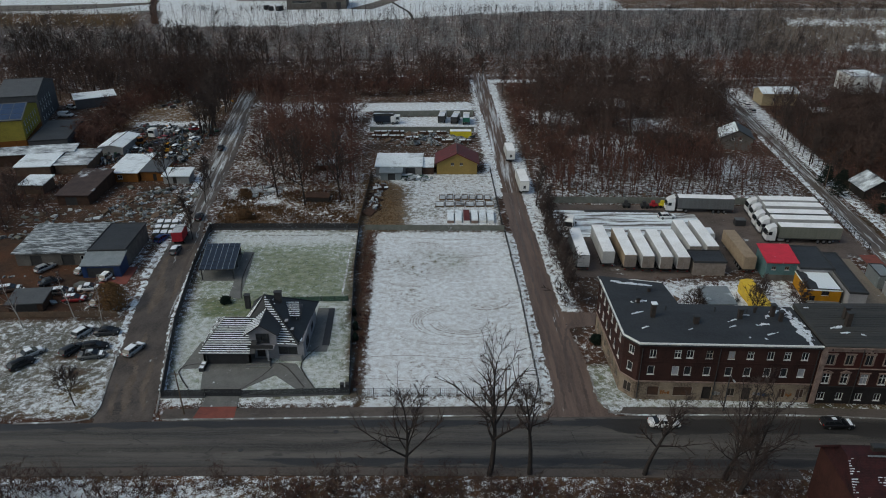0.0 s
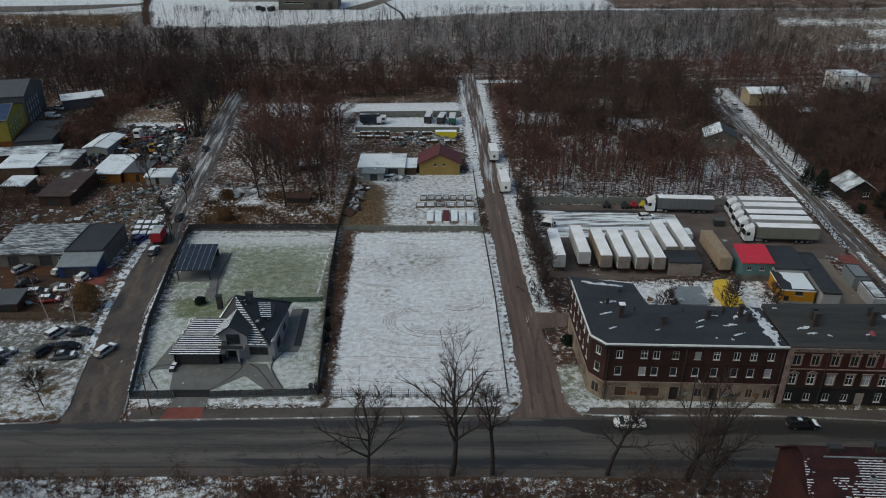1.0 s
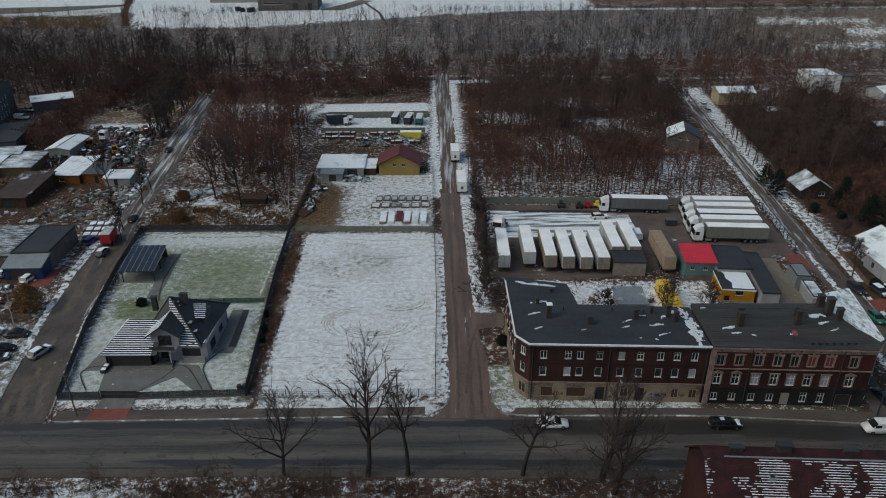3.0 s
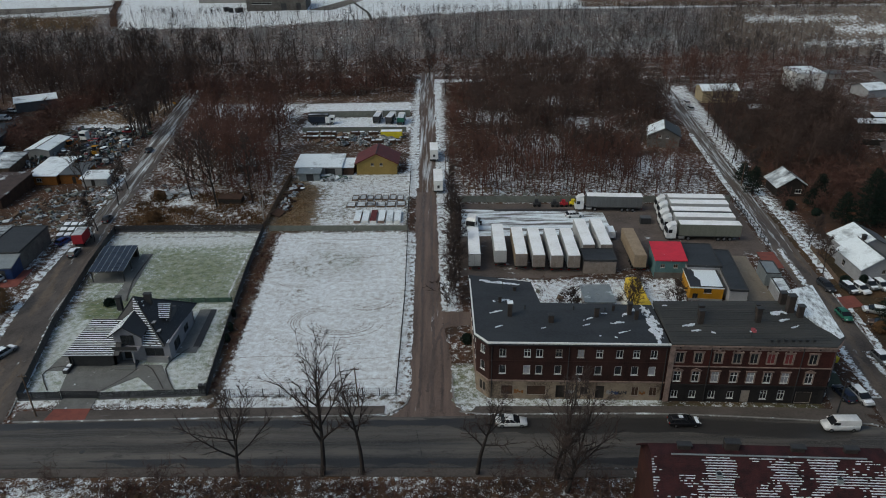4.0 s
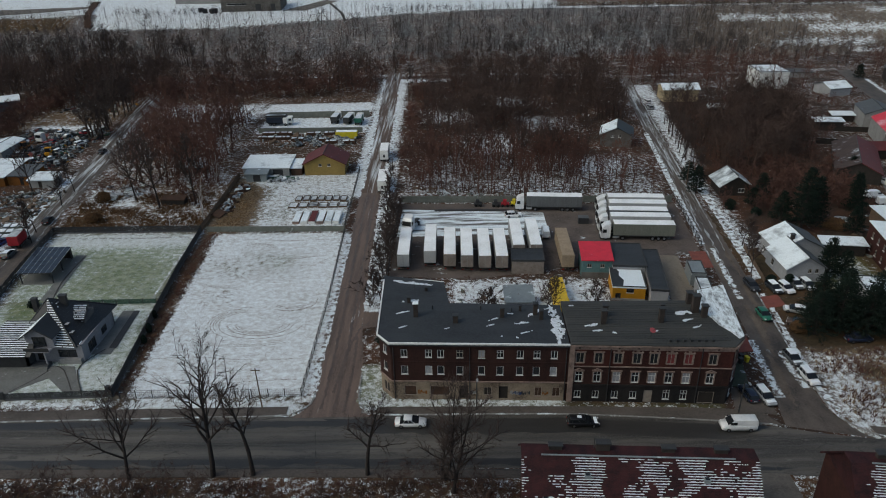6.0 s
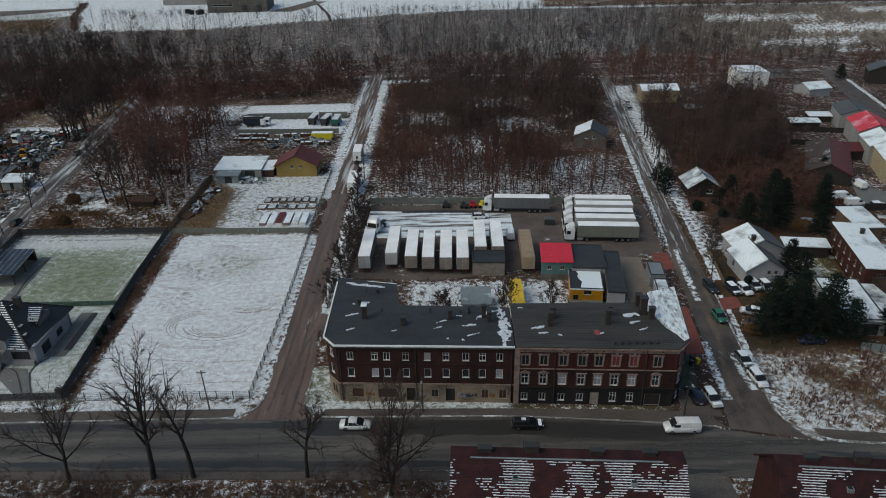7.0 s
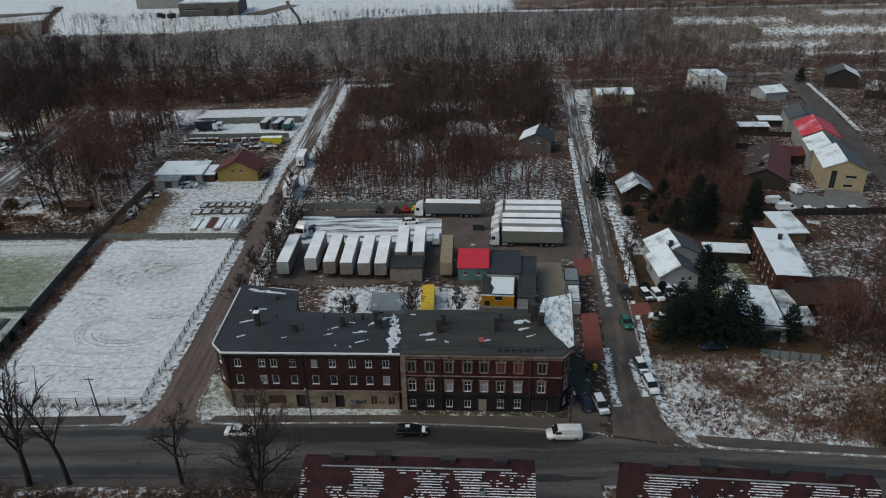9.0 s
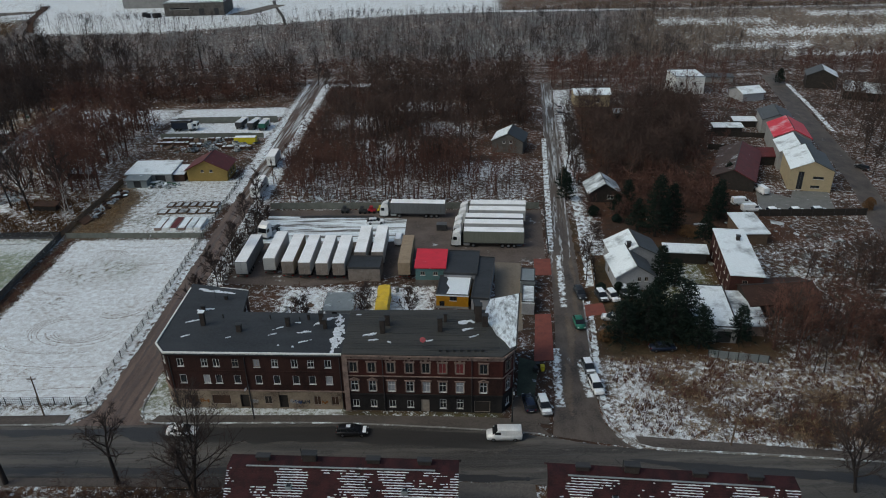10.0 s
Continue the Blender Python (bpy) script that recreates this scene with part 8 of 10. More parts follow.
ribbon("yard_strip", [(33, 163.3), (42, 163.4), (52, 163.1)], [(33, 161.9), (42, 161.8), (52, 161.7)], 0.072, M_PATCH, "bare wet strip in the snowy yard", rag=0.2, seed=160)
# red box truck by the slabs
t = thing("red_box_truck", pose(-61.9, 142.8, 0.06, 0, 0, 96), "small truck with a dark red box on the side street", "truck")
part("box", a_box(0, -1.2, 0.9, 4.6, 1.2, 3.1, bevel=0.04), M_REDP, t)
part("cab", a_box(4.75, -1.0, 0.5, 6.4, 1.0, 2.2, bevel=0.15), M_WHITE, t)
part("chassis", a_box(0.2, -0.45, 0.5, 5.4, 0.45, 0.88), M_STEEL, t)
part("snow_roof", a_box(0.1, -1.1, 3.102, 4.5, 1.1, 3.16), M_SNOWHALF, t)
for s in (-1, 1):
    wheel(t, 1.2, s * 0.95, 0.4, 0.3)
    wheel(t, 5.4, s * 0.9, 0.4, 0.26)
# lorry park by the lane
M_NAVYBODY = mat("dark_blue_steel", (0.014, 0.022, 0.04), (0.01, 0.015, 0.026), 0.8, 0.5)
for x, y, a, m, lb in ((-26.2, 239, 0, M_NAVYBODY, "dark blue tipper lorry in the fenced yard"), (5.2, 237, 88, M_GREEN, "green skip lorry with a white cab"), (1.0, 238, 80, M_STEEL, "dark lorry in the fenced yard"), (-3.4, 239, 84, M_STEEL, "grey lorry in the fenced yard")):
    t = thing("yard_lorry", pose(x, y, 0, 0, 0, a), lb, "lorry", "yard lorries")
    part("tipper_body", a_box(0, -1.2, 1.1, 5.2, 1.2, 3.0 if m is M_NAVYBODY else 2.6, bevel=0.05), m, t)
    part("snow_load", a_box(0.15, -1.05, 3.002 if m is M_NAVYBODY else 2.602, 5.05, 1.05, 3.03 if m is M_NAVYBODY else 2.7), M_STEEL if m is M_NAVYBODY else M_WETSNOW, t)
    part("cab", a_box(5.4, -1.15, 0.6, 7.0, 1.15, 2.8, bevel=0.15), M_WHITE, t)
    part("chassis", a_box(0, -0.5, 0.6, 6, 0.5, 1.08), M_STEEL, t)
    for s in (-1, 1):
        for xx in (1.0, 2.3, 6.2):
            wheel(t, xx, s * 1.0, 0.48, 0.34)
t = thing("box_lorry", pose(-26.8, 239.8, 0), "dark box lorry with a white cab in the far yard", "lorry")
part("box_body", a_box(0, -1.25, 0.95, 7.0, 1.25, 3.5, bevel=0.06), M_STEEL, t)
part("roof_snow", a_box(0.15, -1.1, 3.502, 6.8, 0.2, 3.53), M_SNOWHALF, t)
part("chassis", a_box(0.2, -0.5, 0.55, 9.0, 0.5, 0.93), M_FENCE, t)
cab = part("cab", a_box(7.15, -1.15, 0.6, 9.1, 1.15, 2.9, bevel=0.16), M_WHITE, t)
part("windscreen", a_box(9.08, -1.0, 1.6, 9.13, 1.0, 2.5), M_CARGLASS, cab)
part("side_window", a_box(7.8, -1.19, 1.6, 8.8, -1.13, 2.4), M_CARGLASS, cab)
for s_ in (-1, 1):
    for xx in (1.4, 2.6, 8.2):
        wheel(t, xx, s_ * 1.0, 0.48, 0.34)
t = thing("yellow_skip", pose(-0.4, 222.6, 0), "yellow steel container with snow on top", "container")
part("shell", a_prism([(0, 0), (7.0, 0), (7.0, 2.4), (0, 2.4)], 0, 2.2), M_YELP, t)
part("snow_top", a_box(0.1, 0.1, 2.202, 6.9, 2.3, 2.28), M_SNOW, t)
for k, (x, y, w) in enumerate(((-25.5, 226.6, 10), (-25.8, 222.0, 10.5), (-10.5, 226.2, 4.6), (-5.5, 219.6, 3.4), (-3.0, 217.2, 4.0), (-14.5, 220.0, 4.0), (2.5, 217.0, 4.2), (-4.8, 226.4, 3.4))):
    t = thing("material_stack", pose(x, y, 0), "long stack of building material under snow", "stack", "material stacks")
    rk = random.Random(k)
    part("stack_body", a_box(0, 0, 0, w, 1.6, 0.9, bevel=0.1), M_PLANK, t)
    x0 = 0.1
    while x0 < w - 0.5:
        x1 = min(w - 0.1, x0 + rk.uniform(0.6, 2.2))
        part("snow_top", a_box(x0, rk.uniform(0.05, 0.5), 0.902, x1, rk.uniform(1.1, 1.55), rk.uniform(0.98, 1.12), bevel=0.04), M_SNOWROOF if rk.random() < 0.6 else M_WETSNOW, t)
        x0 = x1 + rk.uniform(0.05, 0.7)

# ---- trees ----
def grow(seed, height, spread=0.45, limbs=14, subs=6, twigs=4, first=0.3, lean=0.04, stems=1, thick=1.0, twig_len=0.9):
    """The bare branches of one tree, as runs (start, end, radius, radius, level)."""
    r = random.Random(seed)
    runs = []

    def off(d, angle, turn):
        u = d.orthogonal().normalized()
        w = d.cross(u)
        return (d * math.cos(angle) + (u * math.cos(turn) + w * math.sin(turn)) * math.sin(angle)).normalized()

    for s in range(stems):
        h = height * (1 if s == 0 else r.uniform(0.6, 0.95))
        tilt = lean + (0.0 if stems == 1 else r.uniform(0.08, 0.3))
        a = r.uniform(0, 6.28)
        d = Vector((math.cos(a) * tilt, math.sin(a) * tilt, 1)).normalized()
        p = Vector((r.uniform(-0.15, 0.15) * (stems > 1), r.uniform(-0.15, 0.15) * (stems > 1), -0.1))
        r0 = height * 0.016 * thick / math.sqrt(stems)
        pts = [p.copy()]
        n = 7
        for k in range(n):
            d = (d + Vector((r.uniform(-0.1, 0.1), r.uniform(-0.1, 0.1), 0.05))).normalized()
            p = p + d * (h / n)
            pts.append(p.copy())
        rad = lambda f: r0 * (1 - 0.88 * f)
        for k in range(n):
            runs.append((pts[k], pts[k + 1], rad(k / n), rad((k + 1) / n), 0))
        turn = r.uniform(0, 6.28)
        for k in range(limbs):
            f = first + (0.97 - first) * (k + r.uniform(0, 0.8)) / limbs
            i = min(n - 1, int(f * n))
            base = pts[i].lerp(pts[i + 1], f * n - i)
            turn += 2.4 + r.uniform(-0.4, 0.4)
            axis = (pts[i + 1] - pts[i]).normalized()
            ln = h * spread * (1.0 - 0.62 * (f - first) / (1 - first)) * r.uniform(0.7, 1.15)
            dd = off(axis, radians(r.uniform(35, 62) - 18 * f), turn)
            q, lr = base, rad(f) * 0.7
            m = 3
            lp = [q]
            for j in range(m):
                dd = (dd + Vector((r.uniform(-0.22, 0.22), r.uniform(-0.22, 0.22), r.uniform(0.0, 0.25)))).normalized()
                q = q + dd * ln / m
                lp.append(q)
                runs.append((lp[j], lp[j + 1], lr * (1 - j / m * 0.75), lr * (1 - (j + 1) / m * 0.75), 1))
            for b in range(subs):
                g = 0.25 + 0.75 * (b + r.random()) / subs
                j = min(m - 1, int(g * m))
                sp = lp[j].lerp(lp[j + 1], g * m - j)
                sd = off((lp[j + 1] - lp[j]).normalized(), radians(r.uniform(25, 60)), r.uniform(0, 6.28))
                sd = (sd + Vector((0, 0, 0.25))).normalized()
                sl = ln * r.uniform(0.25, 0.5)
                se = sp + sd * sl
                runs.append((sp, se, max(0.026, lr * 0.45), 0.014, 2))
                for t in range(twigs):
                    e = sp.lerp(se, r.uniform(0.3, 1.0))
                    td = off(sd, radians(r.uniform(15, 55)), r.uniform(0, 6.28))
                    runs.append((e, e + td * r.uniform(0.5, 1.2) * twig_len, 0.022, 0.0, 3))
    return runs


def runs_mesh(runs, fat=1.0, lite=False):
    """Vertices and triangles of tapered prisms along the runs."""
    verts, tris = [], []
    for p, q, r0, r1, lv in runs:
        sides = ((3, 3, 3, 3) if lite else (6, 4, 3, 3))[lv]
        d = (q - p)
        if d.length < 1e-5:
            continue
        d.normalize()
        u = d.orthogonal().normalized()
        w = d.cross(u)
        b = len(verts)
        ring = [(u * math.cos(6.2832 * i / sides) + w * math.sin(6.2832 * i / sides)) for i in range(sides)]
        k = fat if lv >= 2 else 1.0
        if lite and lv == 3:
            verts += [p + u * r0 * k * 1.3, p - u * r0 * k * 1.3, q]
            tris.append((b, b + 1, b + 2))
            continue
        verts += [p + v * r0 * k for v in ring]
        if r1 > 0.004 and lv < (1 if lite else 2):
            verts += [q + v * r1 * k for v in ring]
            for i in range(sides):
                j = (i + 1) % sides
                tris += [(b + i, b + j, b + sides + j), (b + i, b + sides + j, b + sides + i)]
        else:
            verts.append(q)
            tris += [(b + i, b + (i + 1) % sides, b + sides) for i in range(sides)]
    return np.array([tuple(v) for v in verts], np.float32), np.array(tris, np.int32)


def mesh_of(name, verts, tris, material):
    me = bpy.data.meshes.new(name)
    me.vertices.add(len(verts))
    me.vertices.foreach_set("co", np.ascontiguousarray(verts, np.float32).ravel())
    me.loops.add(tris.size)
    me.loops.foreach_set("vertex_index", np.ascontiguousarray(tris, np.int32).ravel())
    me.polygons.add(len(tris))
    me.polygons.foreach_set("loop_start", np.arange(0, tris.size, 3, dtype=np.int32))
    me.update(calc_edges=True)
    me.materials.append(material)
    return me


def bare_tree(x, y, height, seed, label, category="tree", bark=None, twig=None, name="bare_tree", group="bare trees", fat=1.7, **kw):
    runs = grow(seed, height, **kw)
    root = thing(name, pose(x, y, 0), label, category, group)
    for pn, levels, m in (("trunk", (0, 1), bark or M_BARK), ("crown", (2, 3), twig or M_TWIG_D)):
        v, t = runs_mesh([r for r in runs if r[4] in levels], fat)
        ob = new(pn, mesh_of(pn, v, t, m))
        ob.parent = root
    return root


def wood(name, label, area, count, heights, material, seed, protos, keep_out=(), smin=1.0, smax=1.5):
    """A wood too thick to count: many bare trees joined in one sheet of branches."""
    r = random.Random(seed)
    vs, ts, n, tries = [], [], 0, 0
    base = 0
    while n < count and tries < count * 20:
        tries += 1
        xs, ys = [p[0] for p in area], [p[1] for p in area]
        x, y = r.uniform(min(xs), max(xs)), r.uniform(min(ys), max(ys))
        good = True
        for (ax, ay), (bx, by) in zip(area, area[1:] + area[:1]):
            if (bx - ax) * (y - ay) - (by - ay) * (x - ax) < 0:
                good = False
        if not good or any(a < x < c and b < y < d for a, b, c, d in keep_out):
            continue
        if noise.noise(Vector((x * 0.05, y * 0.05, seed))) < r.uniform(-0.75, 0.1):
            continue
        v, t, h0 = protos[r.randrange(len(protos))]
        k = r.uniform(*heights) / h0
        a = r.uniform(0, 6.28)
        ca, sa = math.cos(a), math.sin(a)
        wx = k * r.uniform(smin, smax)
        m = np.array([[ca * wx, -sa * wx, 0], [sa * wx, ca * wx, 0], [0, 0, k]], np.float32)
        vs.append(v @ m.T + np.array([x, y, terrain(x, y)], np.float32))
        ts.append(t + base)
        base += len(v)
        n += 1
    ob = new(name, mesh_of(name, np.concatenate(vs), np.concatenate(ts), material))
    return tagged(ob, label, "wood", kind="stuff")


def protos(kind):
    out = []
    for s in range(5):
        if kind == "tall":
            runs = grow(100 + s, 11, 0.46, 11, 4, 4, 0.25, 0.06, twig_len=1.2)
        elif kind == "sapling":
            runs = grow(400 + s, 10, 0.22, 8, 3, 3, 0.45, 0.05, twig_len=0.9, thick=0.8)
        elif kind == "pole":
            runs = grow(500 + s, 9, 0.16, 4, 1, 2, 0.5, 0.07, twig_len=1.3, thick=0.55)
        elif kind == "sprout":
            runs = grow(600 + s, 4, 0.24, 4, 2, 2, 0.2, 0.1, stems=4, twig_len=0.8, thick=0.6)
        elif kind == "far":
            runs = grow(200 + s, 10, 0.5, 8, 3, 3, 0.2, 0.06, twig_len=1.7)
        else:
            runs = grow(300 + s, 5, 0.45, 5, 2, 4, 0.15, 0.1, stems=2, twig_len=1.2)
        v, t = runs_mesh(runs, 0.9 if kind == "sprout" else 1.6 if kind in ("tall", "sapling") else 1.9 if kind == "pole" else 2.6 if kind == "far" else 1.9, True)
        out.append((v, t, {"tall": 11, "far": 10, "sapling": 10, "pole": 9, "sprout": 4}.get(kind, 5)))
    return out


TALL, FAR, SCRUB, SAPLING, POLE, SPROUT = (protos(k) for k in ("tall", "far", "scrub", "sapling", "pole", "sprout"))
rect = lambda x0, y0, x1, y1: [(x0, y0), (x1, y0), (x1, y1), (x0, y1)]
KEEP = [(76, 190, 98, 228), (40, 205, 58, 222), (63, 231, 77, 243), (29, 241, 43, 252), (52, 263, 66, 272)]
wood("middle_wood", "bare brown wood behind the lorry yard", [(30, 190), (93, 190), (101, 302), (26, 305)], 325, (8, 13.5), M_TWIG, 1, TALL, KEEP)
wood("middle_saplings", "slim bare trunks standing over snow", [(26, 171), (91, 171), (94, 208), (24, 208)], 350, (7, 11.5), M_TWIG_R, 24, SAPLING, KEEP, 0.8, 1.2)
wood("middle_scrub", "red-brown undergrowth in the wood", [(24, 184), (94, 184), (101, 302), (22, 305)], 340, (2.5, 5.5), M_TWIG_R, 2, SCRUB, KEEP)
wood("lane_thicket", "red-brown thicket beside the lane", [(22, 176), (32, 176), (31, 298), (21, 298)], 80, (3, 6.5), M_TWIG_R, 25, SCRUB)
wood("north_scrub", "red-brown thicket along the track", [(-125, 271), (8, 274), (8.5, 303), (-125, 297)], 290, (4, 7.5), M_TWIG_R, 3, SCRUB)
wood("north_wood", "bare trees along the thicket", [(-150, 280), (8, 276), (8.5, 310), (-150, 308)], 115, (9, 14), M_TWIG, 4, TALL)
wood("plot_wood", "bare red-brown trees on the overgrown plot", [(-52, 182), (-25, 174), (-33, 246), (-66, 246)], 105, (8, 14.5), M_TWIG_R, 5, TALL)
wood("plot_scrub", "brown scrub on the overgrown plot", [(-56, 172), (-25, 166), (-34, 252), (-70, 252)], 215, (2.5, 5.5), M_TWIG_R, 6, SCRUB)
wood("bank_wood", "slim grey bare trees on the snowy bank", [(-330, 362), (215, 362), (235, 407), (-340, 402)], 4600, (4, 7.5), M_POLE, 7, POLE)
wood("bank_wood_dense", "close grey saplings on the bank", [(20, 366), (190, 366), (190, 400), (20, 400)], 1300, (4, 6.5), M_POLE, 34, POLE)
wood("bank_crowns", "grey-brown bare crowns on the bank", [(-340, 358), (190, 358), (190, 392), (-340, 392)], 330, (6, 10.5), M_TWIG_G, 35, FAR)
wood("far_wood_edge", "row of tall bare trees below the bank", [(-330, 336), (-50, 340), (-50, 358), (-330, 356)], 115, (12, 18), M_TWIG_D, 8, TALL)
wood("dip_wood", "dark bare trees in the dip behind the track", [(-330, 318), (330, 318), (330, 358), (-330, 358)], 230, (6, 11), M_TWIG_G, 36, TALL)
wood("dip_scrub", "brown scrub in the dip behind the track", [(-330, 318), (330, 318), (330, 362), (-330, 362)], 400, (3, 6), M_TWIG_R, 37, SCRUB)
wood("plateau_edge", "dark scrub along the top of the bank", [(-150, 402), (330, 404), (330, 416), (-150, 410)], 300, (2.5, 5), M_TWIG_D, 38, SPROUT, [(-60, 390, -10, 420)])
wood("field_bank_scrub", "dark scrub on the bank between the fields", [(-161, 393), (-155, 393), (-178, 458), (-185, 458)], 70, (1.5, 3), M_TWIG_D, 42, SPROUT)
wood("far_scrub", "grey scrub on the snowy heath", [(165, 362), (420, 362), (460, 440), (180, 440)], 330, (1.5, 3.6), M_TWIG_G, 9, SCRUB)
wood("heath_sprouts", "dark dead stalks on the snowy heath", [(120, 364), (420, 364), (470, 470), (150, 470)], 900, (1.5, 3.4), M_TWIG_D, 44, SPROUT)
wood("east_wood", "dark bare trees between the gardens", [(112, 183), (138, 183), (158, 254), (116, 254)], 230, (7, 12), M_TWIG, 10, TALL)
wood("east_scrub", "brown thicket between the gardens", [(102, 158), (138, 158), (160, 254), (112, 254)], 240, (3, 6), M_TWIG_R, 23, SCRUB, [(104, 166, 118, 182)])
wood("garden_scrub", "brown garden shrubs and brambles", [(126, 98), (185, 92), (170, 150), (134, 132)], 190, (2, 4.5), M_TWIG_R, 11, SCRUB, [(125, 112, 142, 126)])
wood("garden_trees", "bare grey garden trees", [(130, 96), (180, 92), (168, 132), (134, 130)], 85, (6, 11), M_TWIG_D, 12, TALL, [(125, 112, 142, 126)])
wood("north_east_wood", "bare trees beyond the side street", [(112, 268), (300, 268), (330, 322), (112, 312)], 210, (7, 12), M_TWIG_R, 13, TALL, [(114, 260, 134, 276), (154, 276, 174, 298), (178, 262, 216, 318), (205, 262, 240, 300)])
wood("hut_scrub", "dark thicket round the timber hut", [(112, 160), (140, 160), (142, 186), (114, 186)], 110, (2.5, 5.5), M_TWIG_R, 26, SCRUB)
wood("barn_trees", "dark bare garden trees about the barn", [(128, 186), (136, 186), (162, 262), (140, 262)], 70, (5, 9), M_TWIG_D, 27, TALL, [(136, 178, 170, 226)])
wood("barn_scrub", "brown garden shrubs behind the barn", [(150, 206), (170, 240), (180, 262), (140, 262)], 130, (2, 4), M_TWIG_R, 28, SCRUB, [(160, 200, 185, 236)])
wood("verge_row", "row of bare street trees on the snowy verge", [(103.4, 176), (105.4, 176), (110.5, 236), (108.5, 236)], 15, (9, 12), M_TWIG_D, 29, TALL, (), 0.7, 1.0)
wood("waste_tussocks", "brown grass tussocks on the waste lot", [(100, 82), (160, 74), (160, 99), (101, 99)], 170, (0.5, 1.3), M_TWIG_R, 30, SCRUB, (), 1.4, 2.6)
wood("waste_thicket", "dense brown thicket on the waste lot", [(117, 78), (175, 70), (175, 90), (121, 90)], 230, (1.6, 3.4), M_TWIG, 40, SCRUB)
wood("garden_thicket", "dense dark hedge growing wild in the garden", [(126, 103), (150, 101), (150, 112), (127, 112)], 110, (2.5, 4.5), M_TWIG, 41, SCRUB)
wood("barn_front_trees", "bare red-brown garden trees before the barn", [(126, 99), (146, 97), (146, 113), (128, 113)], 30, (6, 10), M_TWIG_R, 45, TALL)
wood("scrap_yard_trees", "dark bare trees between scrap yard and street", [(-83.5, 222), (-77.5, 222), (-83, 266), (-90, 266)], 34, (9, 15), M_TWIG_D, 46, TALL)
wood("street_wood", "bare trees right of the far street", [(196, 200), (290, 190), (300, 270), (212, 270)], 145, (8, 13), M_TWIG, 14, TALL)
wood("west_north_wood", "dark bare wood behind the warehouses", [(-175, 268), (-84, 268), (-84, 306), (-175, 306)], 165, (9, 14), M_TWIG, 31, TALL)
wood("west_thicket", "red-brown thicket beside the scrap yard", [(-123, 214), (-110, 210), (-108, 272), (-126, 266)], 190, (3, 6), M_TWIG_R, 32, SCRUB)
wood("west_garden_scrub", "brown shrubs about the sheds", [(-150, 150), (-102, 150), (-104, 186), (-150, 186)], 120, (2, 4.5), M_TWIG_R, 33, SCRUB, [(-116, 172, -106, 186), (-125, 184, -100, 202)])
wood("west_wood", "bare trees at the western gardens", [(-152, 150), (-104, 150), (-104, 172), (-152, 172)], 60, (5, 9), M_TWIG, 15, TALL)
wood("verge_scrub", "bare brambles on the near verge", [(-90, 64), (42, 64), (42, 71.4), (-90, 70.2)], 170, (3.0, 6.2), M_TWIG, 16, SPROUT)
wood("verge_thicket", "dark tangled brambles below the verge", [(-90, 58), (45, 58), (45, 69), (-90, 68)], 190, (1.2, 2.6), M_TWIG, 39, SCRUB)
wood("lane_scrub", "brambles and saplings along the lane", [(21.2, 116), (25, 116), (24.6, 166), (21.4, 166)], 60, (2.5, 5.5), M_TWIG_D, 17, SCRUB)
wood("waste_scrub", "low brown scrub on the waste lot", [(99, 82), (160, 74), (160, 100), (99, 100)], 120, (0.7, 2.2), M_TWIG_R, 18, SCRUB)
wood("court_scrub", "bare shrubs in the back court", [(37, 108), (67, 106), (67, 124), (37, 126)], 26, (1.5, 3), M_TWIG_R, 19, SCRUB)
wood("west_scrub", "brown brambles round the scrap yard", [(-150, 140), (-98, 140), (-84, 196), (-150, 196)], 60, (2, 4), M_TWIG_R, 20, SCRUB, [(-102, 160, -90, 196)])

def grass(name, label, area, count, material, seed, tall=(0.25, 0.7)):
    """Tufts of dead winter grass, each a few bent blades, growing in drifts."""
    r = random.Random(seed)
    xs, ys = [p[0] for p in area], [p[1] for p in area]
    vs, ts, n = [], [], 0
    while n < count:
        x, y = r.uniform(min(xs), max(xs)), r.uniform(min(ys), max(ys))
        n += 1
        if any((bx - ax) * (y - ay) - (by - ay) * (x - ax) < 0 for (ax, ay), (bx, by) in zip(area, area[1:] + area[:1])):
            continue
        if noise.noise(Vector((x * 0.16, y * 0.2, seed))) < r.uniform(-0.5, 0.25):
            continue
        for j in range(6):
            a, h = r.uniform(0, 6.28), r.uniform(*tall)
            lean = r.uniform(0.3, 1.1) * h
            px, py = x + r.gauss(0, 0.14), y + r.gauss(0, 0.14)
            w = r.uniform(0.04, 0.09)
            b = len(vs)
            vs += [(px - math.sin(a) * w, py + math.cos(a) * w, 0), (px + math.sin(a) * w, py - math.cos(a) * w, 0), (px + math.cos(a) * lean, py + math.sin(a) * lean, h)]
            ts.append((b, b + 1, b + 2))
    ob = new(name, mesh_of(name, np.array(vs, np.float32), np.array(ts, np.int32), material))
    return tagged(ob, label, "grass", kind="stuff")


grass("waste_grass", "straw-coloured dead grass on the waste lot", [(97, 82), (160, 75), (160, 101), (97.5, 101)], 3600, M_DRYGRASS, 501, (0.2, 0.5))
grass("waste_weeds", "brown dead weeds on the waste lot", [(97, 82), (160, 75), (160, 101), (97.5, 101)], 3600, M_TWIG_R, 502, (0.25, 0.8))
grass("verge_grass", "brown dead grass on the near verge", [(-90, 56), (47, 56), (47, 71), (-90, 69.5)], 9000, M_TWIG_R, 503, (0.2, 0.6))
grass("plot_grass", "russet dead grass on the overgrown plot", [(-57, 152.5), (-23, 152.5), (-26, 176), (-60, 176)], 4000, M_RUST, 504, (0.3, 0.7))
